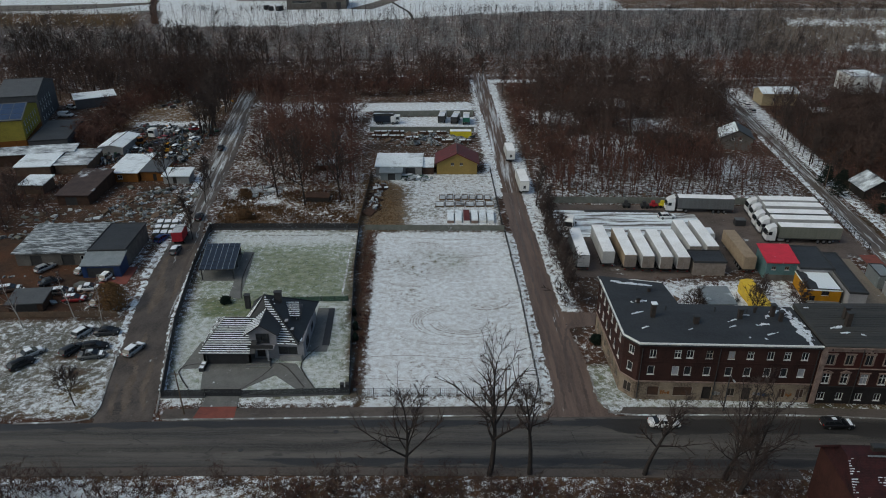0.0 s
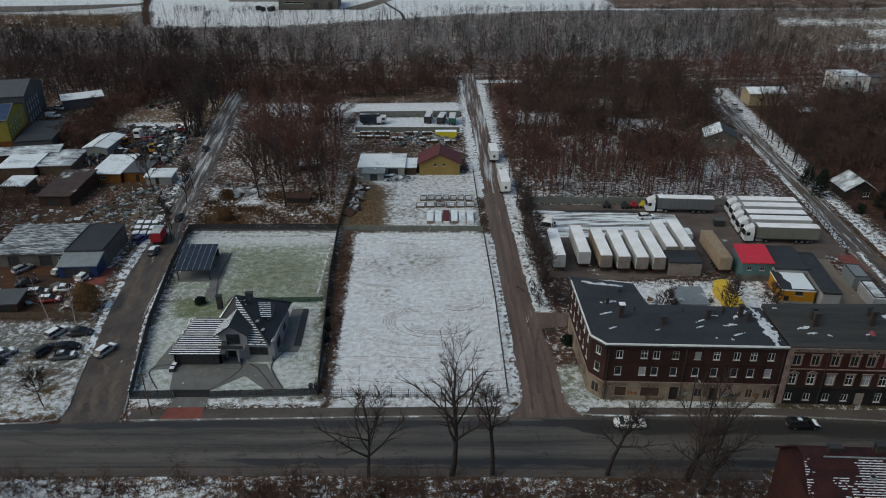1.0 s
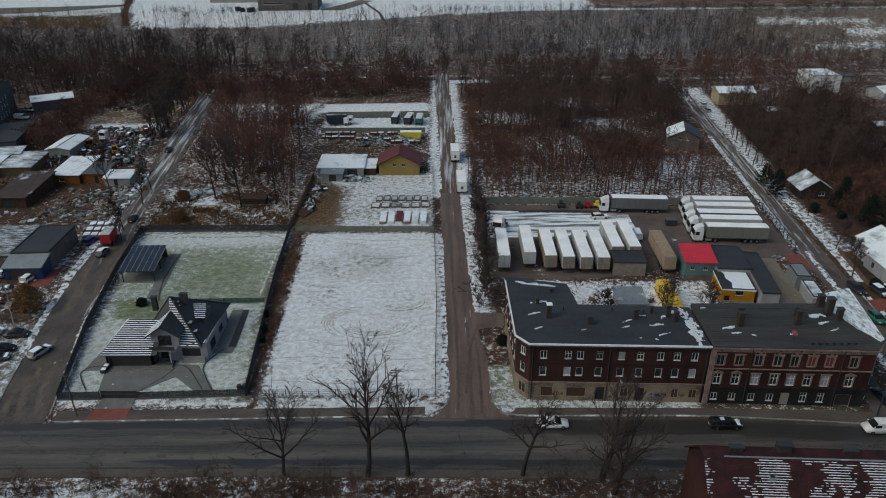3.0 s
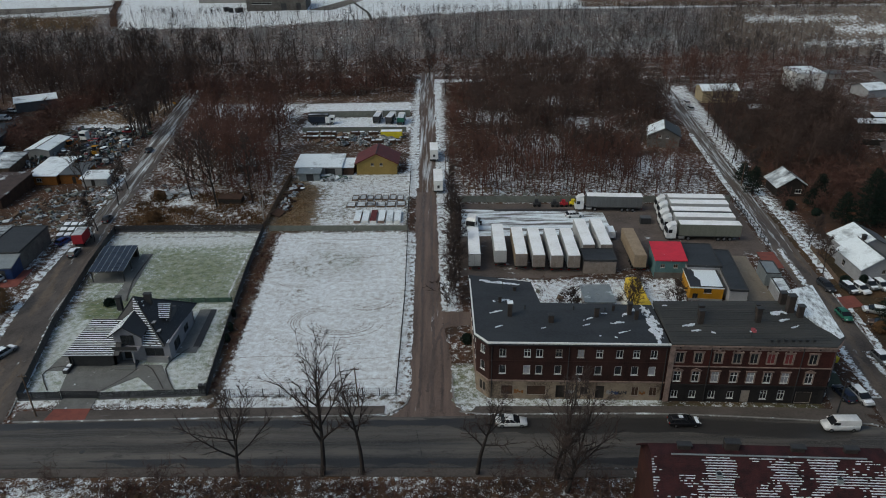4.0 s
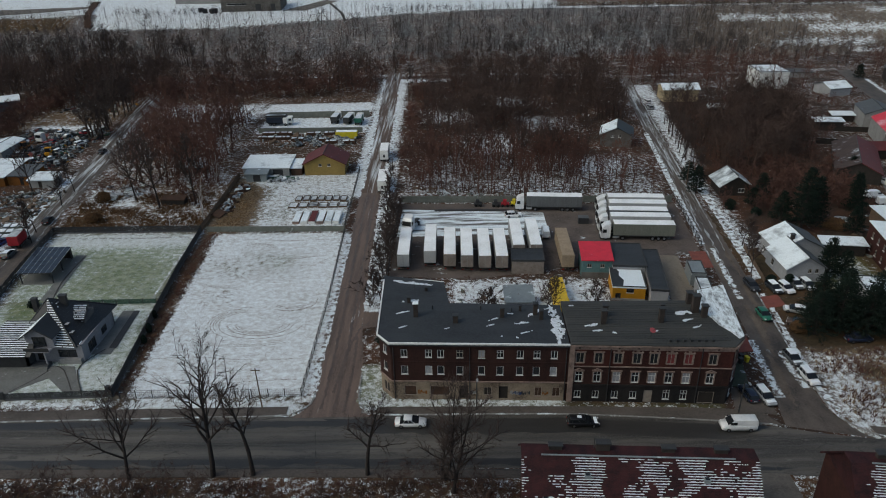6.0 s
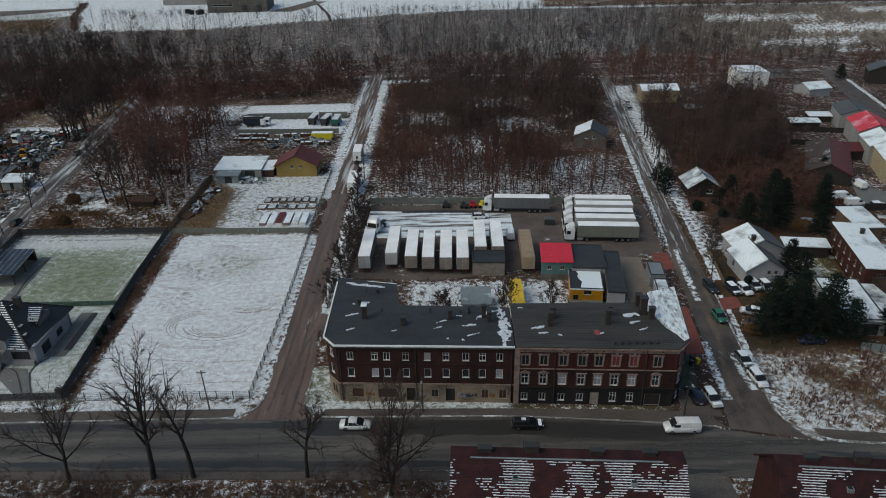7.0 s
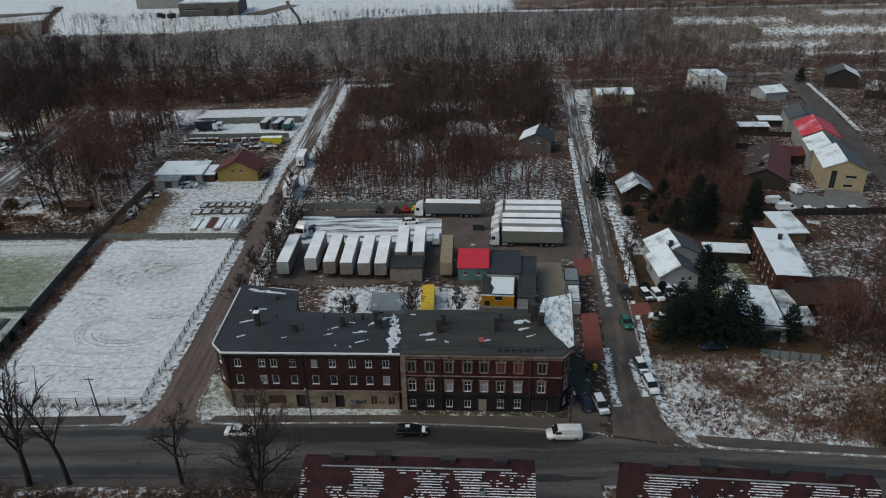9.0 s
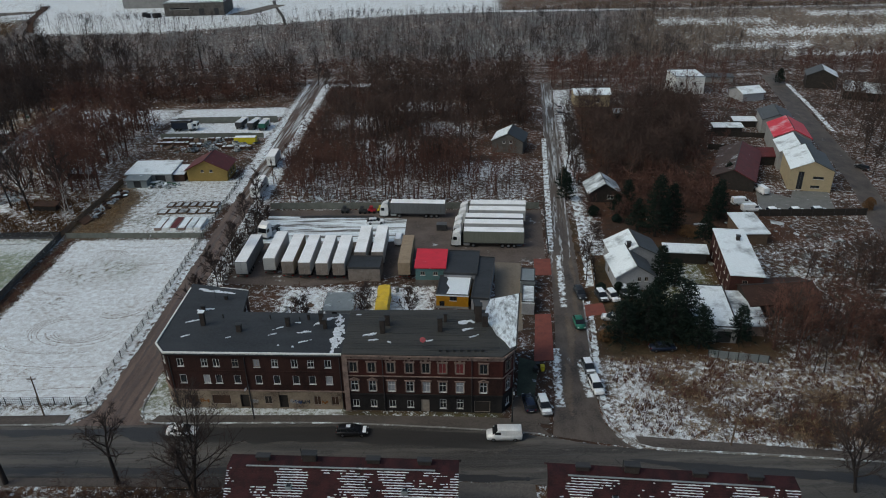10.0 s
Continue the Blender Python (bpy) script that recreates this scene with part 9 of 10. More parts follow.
grass("allotment_grass", "yellowed grass at the edge of the allotment", [(-21.5, 152.5), (-11, 152.5), (-14, 180), (-21.8, 186)], 2600, M_DRYGRASS, 505, (0.1, 0.3))
grass("fence_grass", "brown dead grass along the garden fence", [(-16.4, 90), (-14.4, 90), (-17.6, 150), (-20.2, 150)], 2200, M_TWIG_R, 506, (0.15, 0.4))

# single trees
NEAR_TREES = 7
for n_tree, (x, y, h, s, kw, lb) in enumerate(((-6.7, 71.6, 12.5, 21, dict(spread=0.66, limbs=14, lean=0.05, first=0.25), "broad bare tree on the near verge"), (4.6, 72.1, 18, 22, dict(spread=0.56, limbs=16, first=0.3), "tall spreading bare tree on the near verge"),
                           (10.1, 72.2, 15.5, 23, dict(spread=0.32, limbs=12, first=0.45, lean=0.08), "slender crooked bare tree by the road"), (25.7, 72.2, 14.5, 24, dict(spread=0.34, limbs=11, first=0.4, lean=0.1), "slender leaning bare tree by the road"),
                           (36.2, 71.3, 15.5, 25, dict(spread=0.5, limbs=11, first=0.3, stems=2), "forked bare tree by the road"), (124.7, 70.6, 13, 26, dict(spread=0.6, limbs=14, first=0.25, stems=2), "broad bare tree beside the waste lot"), (37.4, 68.8, 15, 55, dict(spread=0.48, limbs=12, first=0.28, stems=2), "bare tree leaning over the verge"),
                           (-58.7, 86.4, 6.5, 27, dict(spread=0.5, limbs=9, first=0.3), "small bare tree in the snowy lot"), (-37.5, 166.5, 18, 28, dict(spread=0.58, limbs=18), "large bare tree on the overgrown plot"), (-45.5, 171.5, 15, 29, dict(spread=0.55, limbs=14), "bare tree on the overgrown plot"),
                           (-28.8, 168.6, 17, 30, dict(spread=0.42, limbs=16), "bare tree on the overgrown plot"), (43.6, 111.0, 6.5, 31, dict(spread=0.55, limbs=14, first=0.2), "round bare fruit tree in the court"), (54.6, 110.6, 8.0, 32, dict(spread=0.5, limbs=15, first=0.25), "bare tree beside the yellow tarpaulin"),
                           (63.6, 111.5, 7.0, 33, dict(spread=0.5, limbs=10, first=0.25), "small bare tree behind the tenement"), (98.8, 128.5, 8.0, 34, dict(spread=0.42, limbs=11), "bare street tree in front of the grey house"), (101.5, 141, 7.0, 35, dict(spread=0.4, limbs=10), "bare street tree on the verge"),
                           (104.2, 196, 9.0, 36, dict(spread=0.4, limbs=10), "bare street tree on the verge"), (106.5, 208, 10, 37, dict(spread=0.38, limbs=10), "bare street tree on the verge"), (108.5, 221, 9.0, 38, dict(spread=0.4, limbs=10), "bare street tree on the verge"), (104.6, 184, 8.0, 39, dict(spread=0.42, limbs=10), "bare street tree on the verge"),
                           (22.6, 152.5, 10, 40, dict(spread=0.36, limbs=12), "bare young tree at the lane"), (22.8, 138, 9, 41, dict(spread=0.4, limbs=12), "bare young tree at the lane"), (23.4, 126, 8.5, 42, dict(spread=0.42, limbs=12), "bare young tree at the lane"), (21.4, 166, 11, 43, dict(spread=0.34, limbs=12), "bare young tree at the lane"),
                           (23.5, 118.5, 7, 44, dict(spread=0.42, limbs=11), "bare young tree at the lane"), (-61.8, 152, 9, 45, dict(spread=0.32, limbs=11), "bare tree by the side street"), (-63.5, 168, 10, 46, dict(spread=0.34, limbs=11), "bare tree by the side street"), (-65, 178, 9, 47, dict(spread=0.36, limbs=10), "bare tree by the side street"),
                           (-75.5, 176.5, 11.5, 48, dict(spread=0.62, limbs=13, first=0.25), "dark bare tree among the cabins"), (-59.8, 146, 8, 49, dict(spread=0.3, limbs=9), "bare tree by the carport"), (187, 186, 9, 50, dict(spread=0.42, limbs=11), "bare street tree by the far street"), (199, 212, 12, 51, dict(spread=0.4, limbs=12), "tall bare tree by the far street"),
                           (194, 204, 11, 52, dict(spread=0.36, limbs=11), "bare tree by the far street"), (13.5, 303, 11, 53, dict(spread=0.4, limbs=11), "bare tree at the end of the lane"), (20.5, 280, 11, 54, dict(spread=0.36, limbs=11), "bare tree at the far lane"))):
    kw = dict(subs=9 if n_tree < NEAR_TREES else 8, twigs=7 if n_tree < NEAR_TREES else 6, thick=1.45 if n_tree < NEAR_TREES else 1.0, **kw)
    bare_tree(x, y, h, s, lb, fat=1.35 if n_tree < NEAR_TREES else 2.3, **kw)
for x, y, h, s in ((-70.2, 111.0, 11, 61), (-64.5, 109.5, 10, 62), (-78.5, 108.3, 12, 63), (-23.5, 158, 13, 64), (-25.2, 163, 12, 65), (-24.5, 172, 13, 66)):
    bare_tree(x, y, h, s, "slender pale birch with fine drooping twigs", bark=M_BIRCH, twig=M_TWIG_R, name="birch", group="birches", fat=1.2, spread=0.2, limbs=14, subs=4, twigs=4, first=0.3, lean=0.1, thick=0.7)


def leafy_bush(x, y, r, h, seed, label, material, name="bush"):
    """A bush that keeps its dry leaves: stems and many small leaf blades."""
    rnd = random.Random(seed)
    root = thing(name, pose(x, y, 0), label, "bush", "bushes")
    v, t = runs_mesh(grow(seed, h, 0.5, 7, 3, 0, 0.1, 0.1, stems=4), 1.5)
    ob = new("stem", mesh_of("stem", v, t, M_BARK))
    ob.parent = root
    vs, ts = [], []
    for k in range(int(420 * r * h / 2) + 900):
        a, q = rnd.uniform(0, 6.28), rnd.random() ** 0.5
        z = rnd.random()
        rad = r * q * math.sqrt(max(0.05, 1 - (2 * z - 0.8) ** 2 * 0.7)) * (0.75 + 0.4 * noise.noise(Vector((math.cos(a) * 1.5, math.sin(a) * 1.5, z * 2 + seed))))
        p = Vector((math.cos(a) * rad, math.sin(a) * rad, 0.15 + z * h))
        d = Vector((rnd.gauss(0, 1), rnd.gauss(0, 1), rnd.gauss(0, 1))).normalized()
        e = d.orthogonal().normalized() * rnd.uniform(0.06, 0.12)
        b = len(vs)
        vs += [p - d * 0.13, p + e, p + d * 0.13, p - e]
        ts += [(b, b + 1, b + 2), (b, b + 2, b + 3)]
    ob = new("foliage", mesh_of("foliage", np.array([tuple(q) for q in vs], np.float32), np.array(ts, np.int32), material))
    ob.parent = root


leafy_bush(-65.2, 115.8, 3.7, 5.2, 71, "round bush with golden brown dry leaves", mat("golden_dry_leaves", (0.2, 0.115, 0.05), (0.1, 0.056, 0.026), 0.9, 0.9, bump=0))
leafy_bush(-50.5, 158, 3.0, 2.0, 72, "low russet bramble on rough ground", M_RUST)
leafy_bush(-54, 171, 2.6, 2.4, 73, "low russet bramble on rough ground", M_RUST)
leafy_bush(-17.4, 104.5, 0.6, 1.6, 74, "small dark conifer shrub by the fence", M_NEEDLE, "shrub")
leafy_bush(-17.8, 108.0, 0.6, 1.8, 75, "small dark conifer shrub by the fence", M_NEEDLE, "shrub")
leafy_bush(-18.6, 113.0, 0.5, 1.5, 76, "small dark conifer shrub by the fence", M_NEEDLE, "shrub")
leafy_bush(25.0, 104.0, 1.4, 1.6, 77, "dark bush beside the tenement wall", M_NEEDLE)
leafy_bush(100.8, 123.8, 1.5, 1.9, 78, "dark evergreen bush at the grey house", M_NEEDLE)
leafy_bush(104.4, 123.6, 1.2, 2.2, 79, "dark evergreen bush at the grey house", M_NEEDLE)
leafy_bush(98.8, 106.5, 1.8, 2.0, 80, "rusty hedge at the drive", M_RUST)
leafy_bush(126, 150, 3.5, 2.2, 81, "rusty brown garden hedge", M_RUST)
leafy_bush(106, 162, 2.0, 2.4, 82, "dark evergreen garden shrub", M_NEEDLE)
leafy_bush(111, 158, 1.6, 1.8, 83, "dark evergreen garden shrub", M_NEEDLE)
leafy_bush(-44, 117.5, 1.6, 1.2, 84, "dark clipped shrub behind the house", M_NEEDLE, "shrub")
leafy_bush(174.5, 164, 2.0, 3.0, 85, "rusty hedge beside the cream house", M_RUST)


def pine(x, y, h, r, seed, label, base=0.1):
    """An evergreen: trunk, whorled boughs and clumps of needles."""
    rnd = random.Random(seed)
    root = thing("pine_tree", pose(x, y, 0), label, "tree", "evergreens")
    part("trunk", a_tube((0, 0, -0.1), (0, 0, h * 0.95), h * 0.02 + 0.05, 0.03, 7), M_BARK, root)
    vs, ts, bough = [], [], []
    n = int(h * 14)
    for k in range(n):
        f = base + (1 - base) * (k + rnd.random()) / n
        a = k * 2.4 + rnd.uniform(-0.3, 0.3)
        ln = r * (1 - f) ** 0.62 * rnd.uniform(0.65, 1.15) + 0.25
        d = Vector((math.cos(a), math.sin(a), rnd.uniform(-0.1, 0.35))).normalized()
        p0 = Vector((0, 0, f * h))
        p1 = p0 + d * ln
        bough.append((p0, p1, 0.045, 0.01, 2))
        m = int(10 + 13 * ln)
        for j in range(m):
            c = p0.lerp(p1, rnd.uniform(0.25, 1.05)) + Vector((rnd.gauss(0, 0.16), rnd.gauss(0, 0.16), rnd.gauss(0, 0.13)))
            e = (d + Vector((rnd.gauss(0, 0.7), rnd.gauss(0, 0.7), rnd.gauss(0.2, 0.5)))).normalized()
            s = e.orthogonal().normalized()
            s = (s * math.cos(j) + e.cross(s) * math.sin(j)) * rnd.uniform(0.05, 0.1)
            ln2 = rnd.uniform(0.25, 0.5)
            b = len(vs)
            vs += [c + s, c - s, c + e * ln2]
            ts.append((b, b + 1, b + 2))
    v, t = runs_mesh(bough)
    ob = new("bough", mesh_of("bough", v, t, M_BARK))
    ob.parent = root
    ob = new("foliage", mesh_of("foliage", np.array([tuple(q) for q in vs], np.float32), np.array(ts, np.int32), M_NEEDLE))
    ob.parent = root


for x, y, h, r, s in ((101.2, 105.6, 8.6, 3.8, 1), (105.6, 106.6, 10.8, 4.6, 2), (109.8, 105.2, 10.0, 4.4, 3), (103.4, 110.0, 9.6, 3.8, 4), (112.6, 108.2, 11.0, 4.4, 5), (114.2, 103.8, 8.4, 3.6, 6), (108.2, 110.6, 10.4, 3.8, 7), (121.6, 105.6, 7.4, 2.6, 8),
                      (113.3, 126.8, 8.6, 2.6, 10), (116.0, 125.6, 6.4, 2.2, 22), (118.0, 149.5, 15.0, 4.2, 11), (122.4, 153.0, 11.5, 3.4, 12), (114.6, 153.0, 8.0, 2.8, 13), (128.6, 146.5, 7.0, 2.5, 14), (134.5, 158.0, 9.0, 2.8, 23), (137.0, 163.0, 8.6, 2.6, 24), (146.0, 182.5, 6.0, 2.2, 15), (100.8, 172, 7.5, 2.6, 16), (115.2, 166.5, 7.4, 2.6, 17), (101.0, 180, 6.0, 2.2, 18), (112.0, 163.5, 5.0, 2.0, 19), (206, 296, 6, 2.4, 20)):
    pine(x, y, h, r, s, "dense dark evergreen tree in a garden" if r > 2.4 else "narrow dark evergreen tree in a garden")

# ---- small things ----
def utility_pole(x, y, h, label, lean=(0, 0), lamp=False):
    root = thing("street_lamp" if lamp else "utility_pole", pose(x, y, 0), label, "lamp" if lamp else "pole", "street poles")
    part("mast", a_tube((0, 0, 0), (lean[0], lean[1], h), 0.13, 0.08), M_STEEL if lamp else M_WOOD, root)
    if lamp:
        part("arm", a_tube((0, 0, h - 0.05), (0, -1.3, h + 0.2), 0.05), M_STEEL, root)
        part("lamp_head", a_box(-0.14, -1.9, h + 0.1, 0.14, -1.2, h + 0.26, bevel=0.04), M_ALU, root)
    else:
        part("cross_arm", a_box(lean[0] - 0.7, lean[1] - 0.05, h - 0.5, lean[0] + 0.7, lean[1] + 0.05, h - 0.38), M_WOOD, root)
        for s in (-0.6, 0.6):
            part("insulator", a_tube((lean[0] + s, lean[1], h - 0.38), (lean[0] + s, lean[1], h - 0.2), 0.05), M_PALEWALL, root)
    return root


utility_pole(41.0, 85.6, 6.6, "thin street lamp in front of the tenement", lamp=True)
utility_pole(7.9, 86.5, 7.4, "leaning wooden pole beside the snowy plot", (-0.2, 0.1))
utility_pole(-41.1, 84.4, 8.0, "wooden pole at the street corner", (-0.15, 0))
utility_pole(111.4, 79.4, 7.2, "wooden pole on the waste lot edge", (0.2, 0))
utility_pole(80.4, 84.6, 6.4, "thin street lamp at the street corner", lamp=True)
utility_pole(21.0, 186, 7.5, "wooden pole on the lane")
utility_pole(100.2, 178, 7.0, "wooden pole on the side street")
utility_pole(183, 171, 7.5, "wooden pole on the far street")


def wheelie_bin(x, y, m, label, turn=0):
    root = thing("wheeled_bin", pose(x, y, 0, 0, 0, turn), label, "bin", "bins")
    part("body", loft([[(-0.25, -0.28, 0.06), (0.25, -0.28, 0.06), (0.25, 0.28, 0.06), (-0.25, 0.28, 0.06)], [(-0.3, -0.36, 1.0), (0.3, -0.36, 1.0), (0.3, 0.36, 1.0), (-0.3, 0.36, 1.0)]]), m, root)
    part("lid", a_box(-0.32, -0.38, 1.002, 0.32, 0.4, 1.08, bevel=0.02), m, root)
    for s in (-0.28, 0.28):
        part("wheel", a_tube((s - 0.03, 0.3, 0.1), (s + 0.03, 0.3, 0.1), 0.1), M_RUBBER, root)


wheelie_bin(-17.9, 90.8, M_STEEL, "black wheeled bin by the garden fence")
wheelie_bin(-17.1, 90.9, M_STEEL, "black wheeled bin by the garden fence")
for x, y, m, lb in ((86.4, 97.6, M_YELP, "yellow recycling bin on the verge"), (85.7, 98.4, M_STEEL, "black bin beside the yellow one"), (85.2, 97.2, M_STEEL, "black bin beside the yellow one")):
    wheelie_bin(x, y, m, lb, 10)
structure("green_yard", a_prism([(81.6, 91.0), (84.4, 90.6), (86.0, 100.0), (82.8, 101.5)], 0, 0.07), mat("mossy_paving", (0.062, 0.075, 0.055), (0.036, 0.04, 0.032), 0.6, 0.85, snow=0.14), "green-tinted paved yard beside the tenement")
structure("corner_paving", a_prism([(80.2, 85.2), (86.0, 84.0), (86.6, 90.4), (81.2, 90.6)], 0, 0.08), M_WALK, "brownish paved forecourt")

# raised beds on the allotment
for k in range(7):
    t = thing("raised_bed", pose(-3.3 + k * 1.95, 169.4 + (k % 2) * 0.25, 0), "square raised bed filled with snow", "garden bed", "raised beds")
    bm = bmesh.new()
    for b in ((0, 0, 1.6, 0.12), (0, 3.0, 1.6, 3.12), (0, 0.12, 0.12, 3.0), (1.48, 0.12, 1.6, 3.0)):
        box(bm, b[0], b[1], 0, b[2], b[3], 0.45)
    part("frame", bm, M_WOOD, t)
    part("fill", a_box(0.12, 0.12, 0, 1.48, 3.0, 0.32), M_SNOWHALF, t)
for k in range(6):
    t = thing("raised_bed", pose(-4.2 + k * 2.55, 165.0 + (k % 3) * 0.2, 0), "broad raised bed filled with snow", "garden bed", "raised beds")
    bm = bmesh.new()
    for b in ((0, 0, 2.2, 0.12), (0, 2.9, 2.2, 3.02), (0, 0.12, 0.12, 2.9), (2.08, 0.12, 2.2, 2.9)):
        box(bm, b[0], b[1], 0, b[2], b[3], 0.4)
    part("frame", bm, M_WOOD, t)
    part("fill", a_box(0.12, 0.12, 0, 2.08, 2.9, 0.28), M_SNOWHALF, t)
for k in range(6):
    t = thing("cold_frame", pose(-1.2 + k * 1.95, 155.3, 0), "low pale cold frame with a snowy cover", "cold frame", "cold frames")
    part("box", a_box(0, 0, 0, 1.6, 6.2, 0.7, bevel=0.04), M_WHITE if k % 3 else M_STUCCO, t)
    part("cover", a_slab([(0.02, 0.02, 0.72), (1.58, 0.02, 0.72), (1.58, 6.18, 0.9), (0.02, 6.18, 0.9)], 0.05), M_SNOWROOF if k != 2 else M_OXIDE, t)
t = thing("netting_heap", pose(-10.6, 185.9, 0), "heap of green netting with snow", "heap")
bm = bmesh.new()
bmesh.ops.create_icosphere(bm, subdivisions=3, radius=1.0)
for v in bm.verts:
    v.co = Vector((v.co.x * 4.2, v.co.y * 1.2, max(0, v.co.z * 0.8 + noise.noise(v.co * 2.2) * 0.5)))
part("net", bm, M_GREENNET, t)
part("snow_cap", a_slab([(-3.4, -0.5, 0.92), (-0.6, -0.6, 1.15), (-0.4, 0.5, 1.2), (-3.2, 0.6, 1.0)], 0.08), M_SNOWHALF, t)
# an old tyre lying flat, filed under trough: plain rubber drum with snow inside
t = thing("lying_tyre", pose(-17.7, 178.0, 0), "old black tyre lying flat and filled with snow", "trough")
part("rim", a_tube((0, 0, 0), (0, 0, 0.35), 0.75, sides=18), M_RUBBER, t)
part("snow_fill", a_tube((0, 0, 0.351), (0, 0, 0.4), 0.62, sides=16), M_SNOW, t)


def scatter(name, label, area, count, size, material, seed, height=(0.2, 0.9)):
    """Loose scrap, slabs and rubble too mixed to count, joined in one mesh."""
    r = random.Random(seed)
    bm = bmesh.new()
    x0, y0, x1, y1 = area
    for k in range(count):
        x, y = r.uniform(x0, x1), r.uniform(y0, y1)
        if noise.noise(Vector((x * 0.22, y * 0.22, 4.0))) < r.uniform(-0.6, 0.15):
            continue
        w = r.uniform(*size) * r.choice((0.6, 1.0, 1.0, 1.7))
        d, h = w * r.uniform(0.12, 0.9), r.uniform(*height) * r.choice((0.25, 0.5, 1.0))
        m = pose(x, y, r.choice((0, 0, 0.15, 0.4)) * height[1], r.uniform(-16, 16), r.uniform(-16, 16), r.uniform(0, 180))
        for v in box(bm, -w / 2, -d / 2, -0.25, w / 2, d / 2, h):
            v.co = m @ (v.co + Vector((r.uniform(-0.22, 0.22) * w, r.uniform(-0.22, 0.22) * d, r.uniform(-0.2, 0.2) * h)))
    return tagged(part(name, bm, material, None, label), category="rubble", kind="stuff")


YARD = (-106, 196, -79, 236)
M_SCRAP = mat("scrap_under_thin_snow", (0.07, 0.07, 0.065), (0.035, 0.034, 0.032), 0.9, 0.7, snow=0.34, snow_scale=0.9, soft=0.15)
scatter("fence_junk", "timber and rubbish along the allotment fence", (-21.4, 161, -18.2, 182), 90, (0.5, 1.6), M_PLANK, 61, (0.2, 0.7))
scatter("fence_junk_snowy", "snow-capped rubbish along the allotment fence", (-21.2, 163, -18.4, 181), 45, (0.4, 1.3), M_SNOWHALF, 62, (0.3, 0.8))
scatter("shed_junk", "snow-covered rubbish before the low shed", (-13.5, 183.8, -5.6, 187.2), 60, (0.4, 1.3), M_SNOWHALF, 63, (0.2, 0.8))
scatter("shed_junk_dark", "dark rubbish before the low shed", (-13.8, 183.6, -5.4, 187.4), 60, (0.4, 1.4), M_SCRAP, 64, (0.2, 0.8))
scatter("wood_junk", "broken boards and rubbish under the trees", (-58, 172, -46, 182), 60, (0.5, 1.6), M_SNOWHALF, 65, (0.2, 0.6))
scatter("yard_junk", "parts and rubble at the back of the far yard", (-14, 214, 6, 228), 80, (0.5, 1.8), M_SCRAP, 66, (0.3, 1.1))
for i, (m, n, lb) in enumerate(((M_SCRAP, 190, "scrap half covered by snow"), (M_STEEL, 260, "dark steel scrap"), (M_SNOWHALF, 40, "snow-capped scrap"), (M_OXIDE, 40, "rusty red scrap"), (M_ZINC, 30, "grey sheet scrap"), (M_OCHRE, 16, "yellow painted scrap"), (M_WOOD, 80, "broken timber scrap"), (M_GREENNET, 30, "greenish scrap machinery"))):
    scatter("scrap", lb, YARD, int(n * 2.6), (0.3, 1.5), m, 200 + i, (0.1, 1.2))
    scatter("scrap", lb, (-110, 258, -84, 272), n // 6, (0.4, 1.6), m, 220 + i, (0.2, 0.8))
for i, (m, n, lb) in enumerate(((M_SCRAP, 120, "stacked slabs with snow"), (M_CONC, 50, "stacked concrete slabs"), (M_SNOWHALF, 30, "snow-covered slab stacks"), (M_WOOD, 130, "broken pallets"))):
    scatter("slabs", lb, (-87, 151, -67, 178), int(n * 2.2), (0.3, 1.3), m, 240 + i, (0.1, 0.6))
    scatter("rubble", "rubble and boards behind the workshop", (-108, 146, -86, 164), n // 3, (0.4, 1.6), m, 250 + i, (0.1, 0.5))
    scatter("yard_clutter", "clutter in the workshop yard", (-95, 114, -66, 129), n // 5, (0.3, 1.2), m, 260 + i, (0.2, 0.8))
    scatter("court_clutter", "clutter in the back court", (38, 100, 66, 126), n // 4, (0.3, 1.3), m, 270 + i, (0.2, 0.7))
    scatter("garden_clutter", "clutter in the gardens", (126, 128, 160, 158), n // 5, (0.4, 1.8), m, 280 + i, (0.2, 0.7))
    scatter("yard_clutter", "building material in the lorry park", (-26, 214.5, 7, 228.5), n // 2, (0.4, 1.6), m, 290 + i, (0.2, 0.7))
    scatter("log_pile", "scattered cuttings beside the yard", (27, 169, 55, 178), n // 4, (0.2, 2.0), m, 300 + i, (0.1, 0.4))
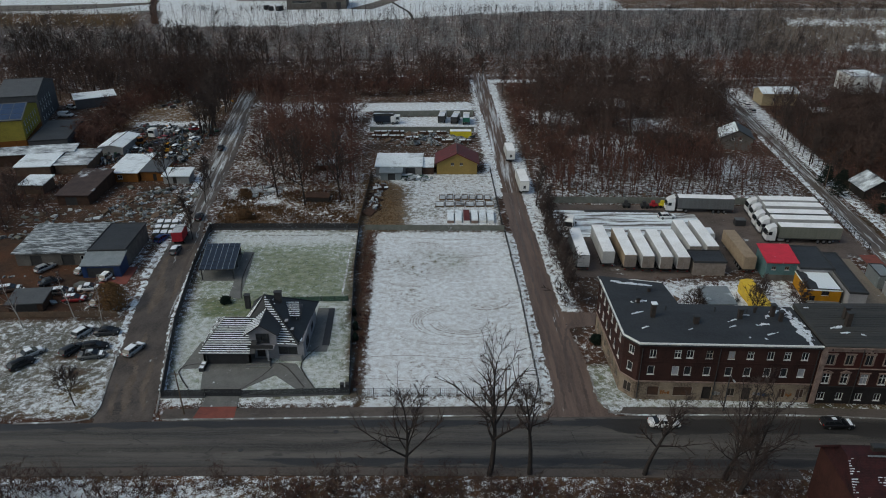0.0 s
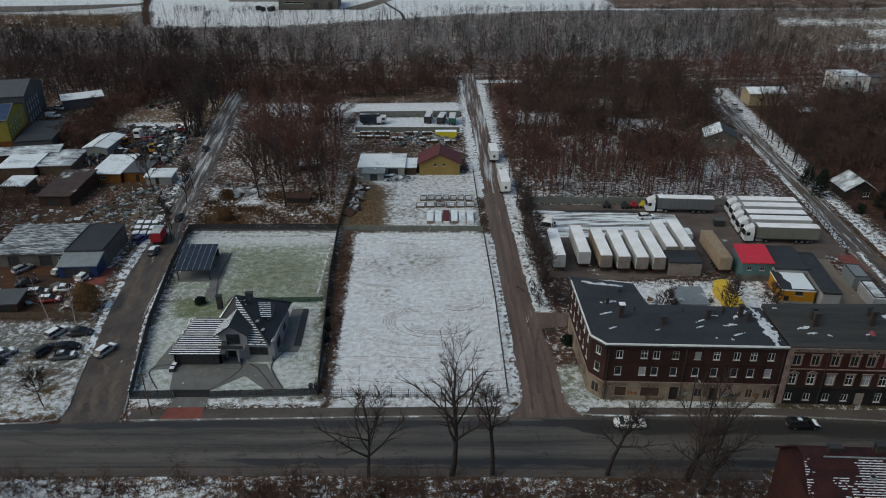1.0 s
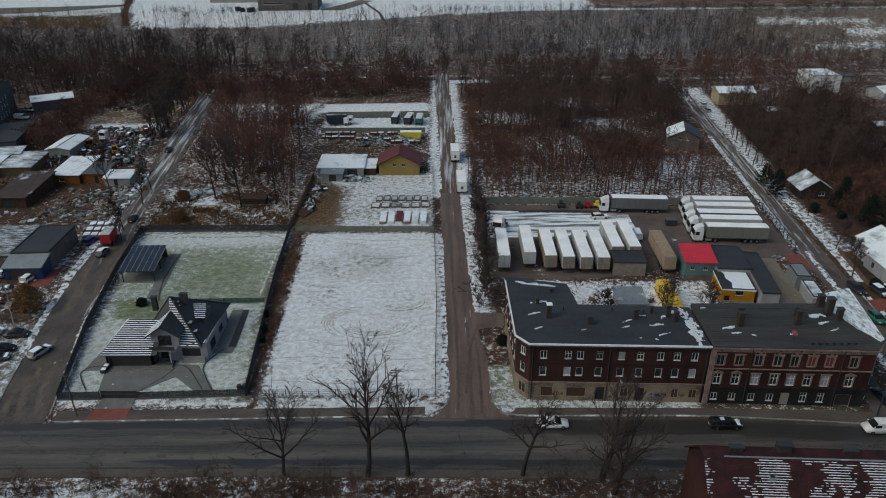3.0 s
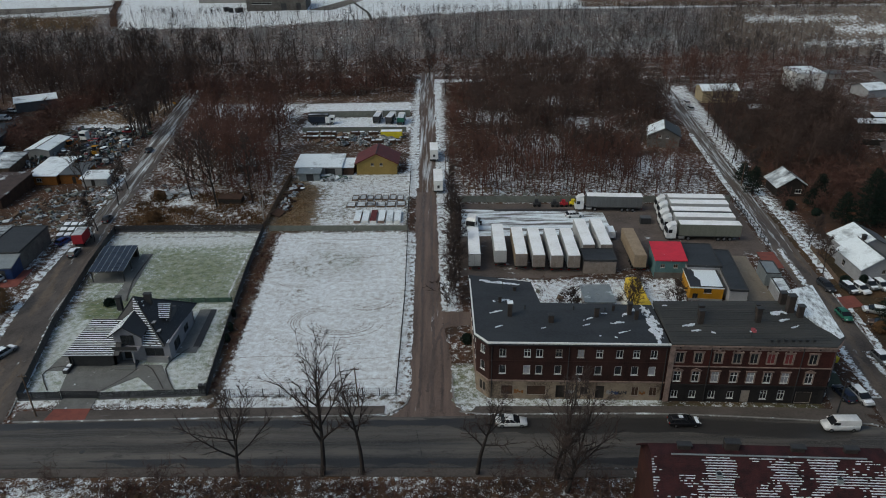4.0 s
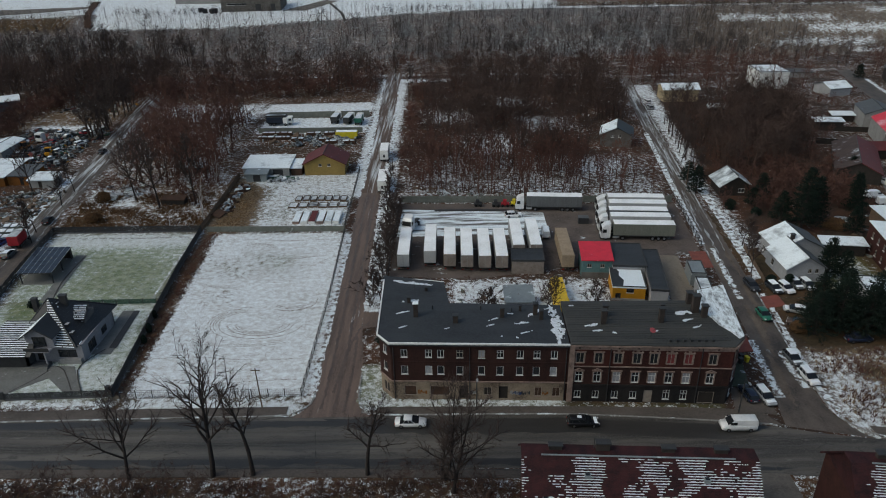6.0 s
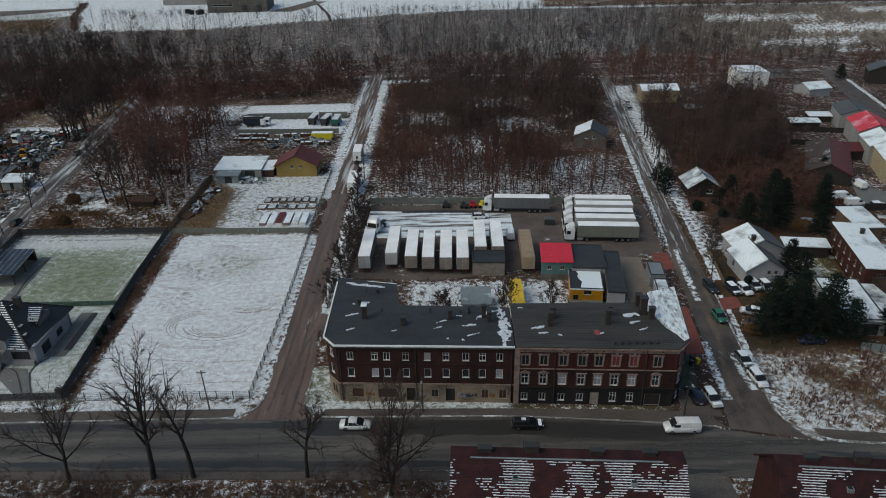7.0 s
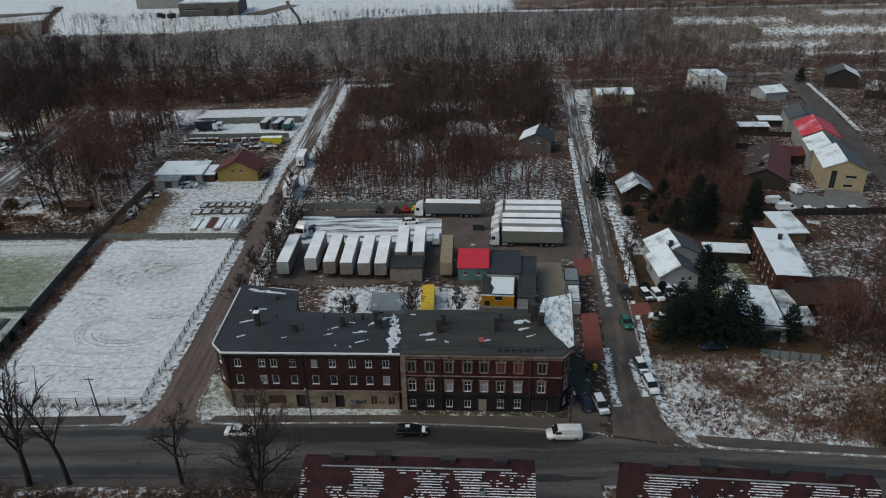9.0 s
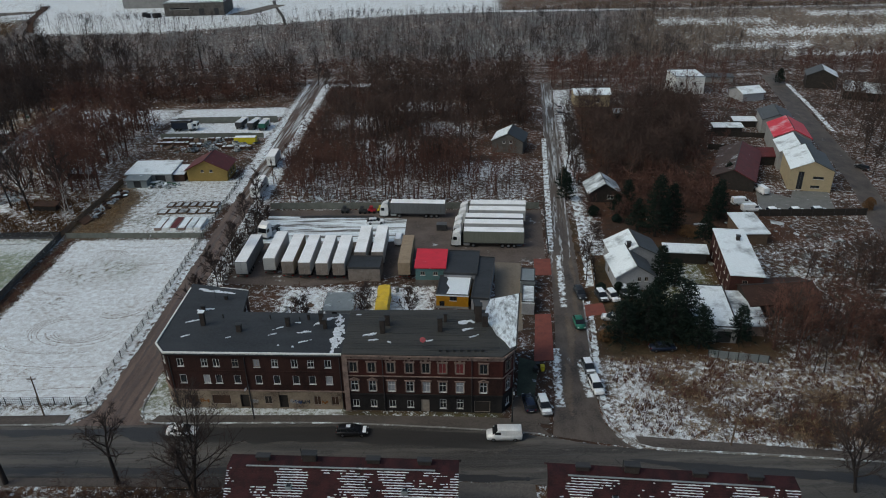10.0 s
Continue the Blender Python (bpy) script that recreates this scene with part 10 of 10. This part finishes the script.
for k in range(9):
    t = thing("slab_stack", pose(-69.5 + (k % 3) * 2.0 - k * 0.2, 147.5 + (k // 3) * 3.0, 0, 0, 0, 12), "pallet of pale concrete slabs with snow", "stack", "slab stacks")
    part("slabs_block", a_box(0, 0, 0.12, 1.5, 1.9, 0.8, bevel=0.03), M_CONC, t)
    part("pallet", a_box(0, 0, 0, 1.5, 1.9, 0.118), M_WOOD, t)
    part("snow_top", a_box(0.05, 0.05, 0.802, 1.45, 1.85, 0.88, bevel=0.03), M_SNOW, t)
for k, (x, y, m) in enumerate(((43.0, 164.6, M_STEEL), (47.5, 164.2, M_STEEL), (49.8, 164.4, M_REDP), (52.2, 164.6, M_YELP))):
    t = thing("small_machine", pose(x, y, 0.06, 0, 0, -4), "small machine parked by the yard fence", "machine", "yard machines")
    part("body", a_box(0, 0, 0.35, 2.0, 1.2, 1.0, bevel=0.1), m, t)
    part("cab", a_box(0.4, 0.15, 1.002, 1.3, 1.05, 1.8, bevel=0.08), m, t)
    for xx in (0.4, 1.6):
        for yy in (0.05, 1.15):
            wheel(t, xx, yy, 0.35, 0.2)
t = thing("steel_skip", pose(67.4, 153.6, 0.06, 0, 0, -4), "small dark steel skip in the lorry yard", "skip")
part("tub", a_box(0, 0, 0.0, 2.4, 1.7, 1.5, bevel=0.05), M_STEEL, t)
part("rim", a_box(-0.05, -0.05, 1.502, 2.45, 1.75, 1.58, bevel=0.02), M_GREYROOF, t)
# manhole covers in the main road
for x, y in ((79.7, 78.4), (81.7, 72.9), (-17.5, 80.6), (-30.5, 76.7)):
    t = thing("manhole_cover", pose(x, y, 0.038), "round cast-iron manhole cover set in the asphalt", "manhole cover", "manhole covers")
    bm = bmesh.new()
    bmesh.ops.create_cone(bm, cap_ends=True, segments=20, radius1=0.42, radius2=0.42, depth=0.02)
    part("rim", bm, M_KERB_DARK, t)
    bm = bmesh.new()
    bmesh.ops.create_cone(bm, cap_ends=True, segments=20, radius1=0.34, radius2=0.33, depth=0.02, matrix=pose(0, 0, 0.012))
    part("lid", bm, M_STEEL, t)
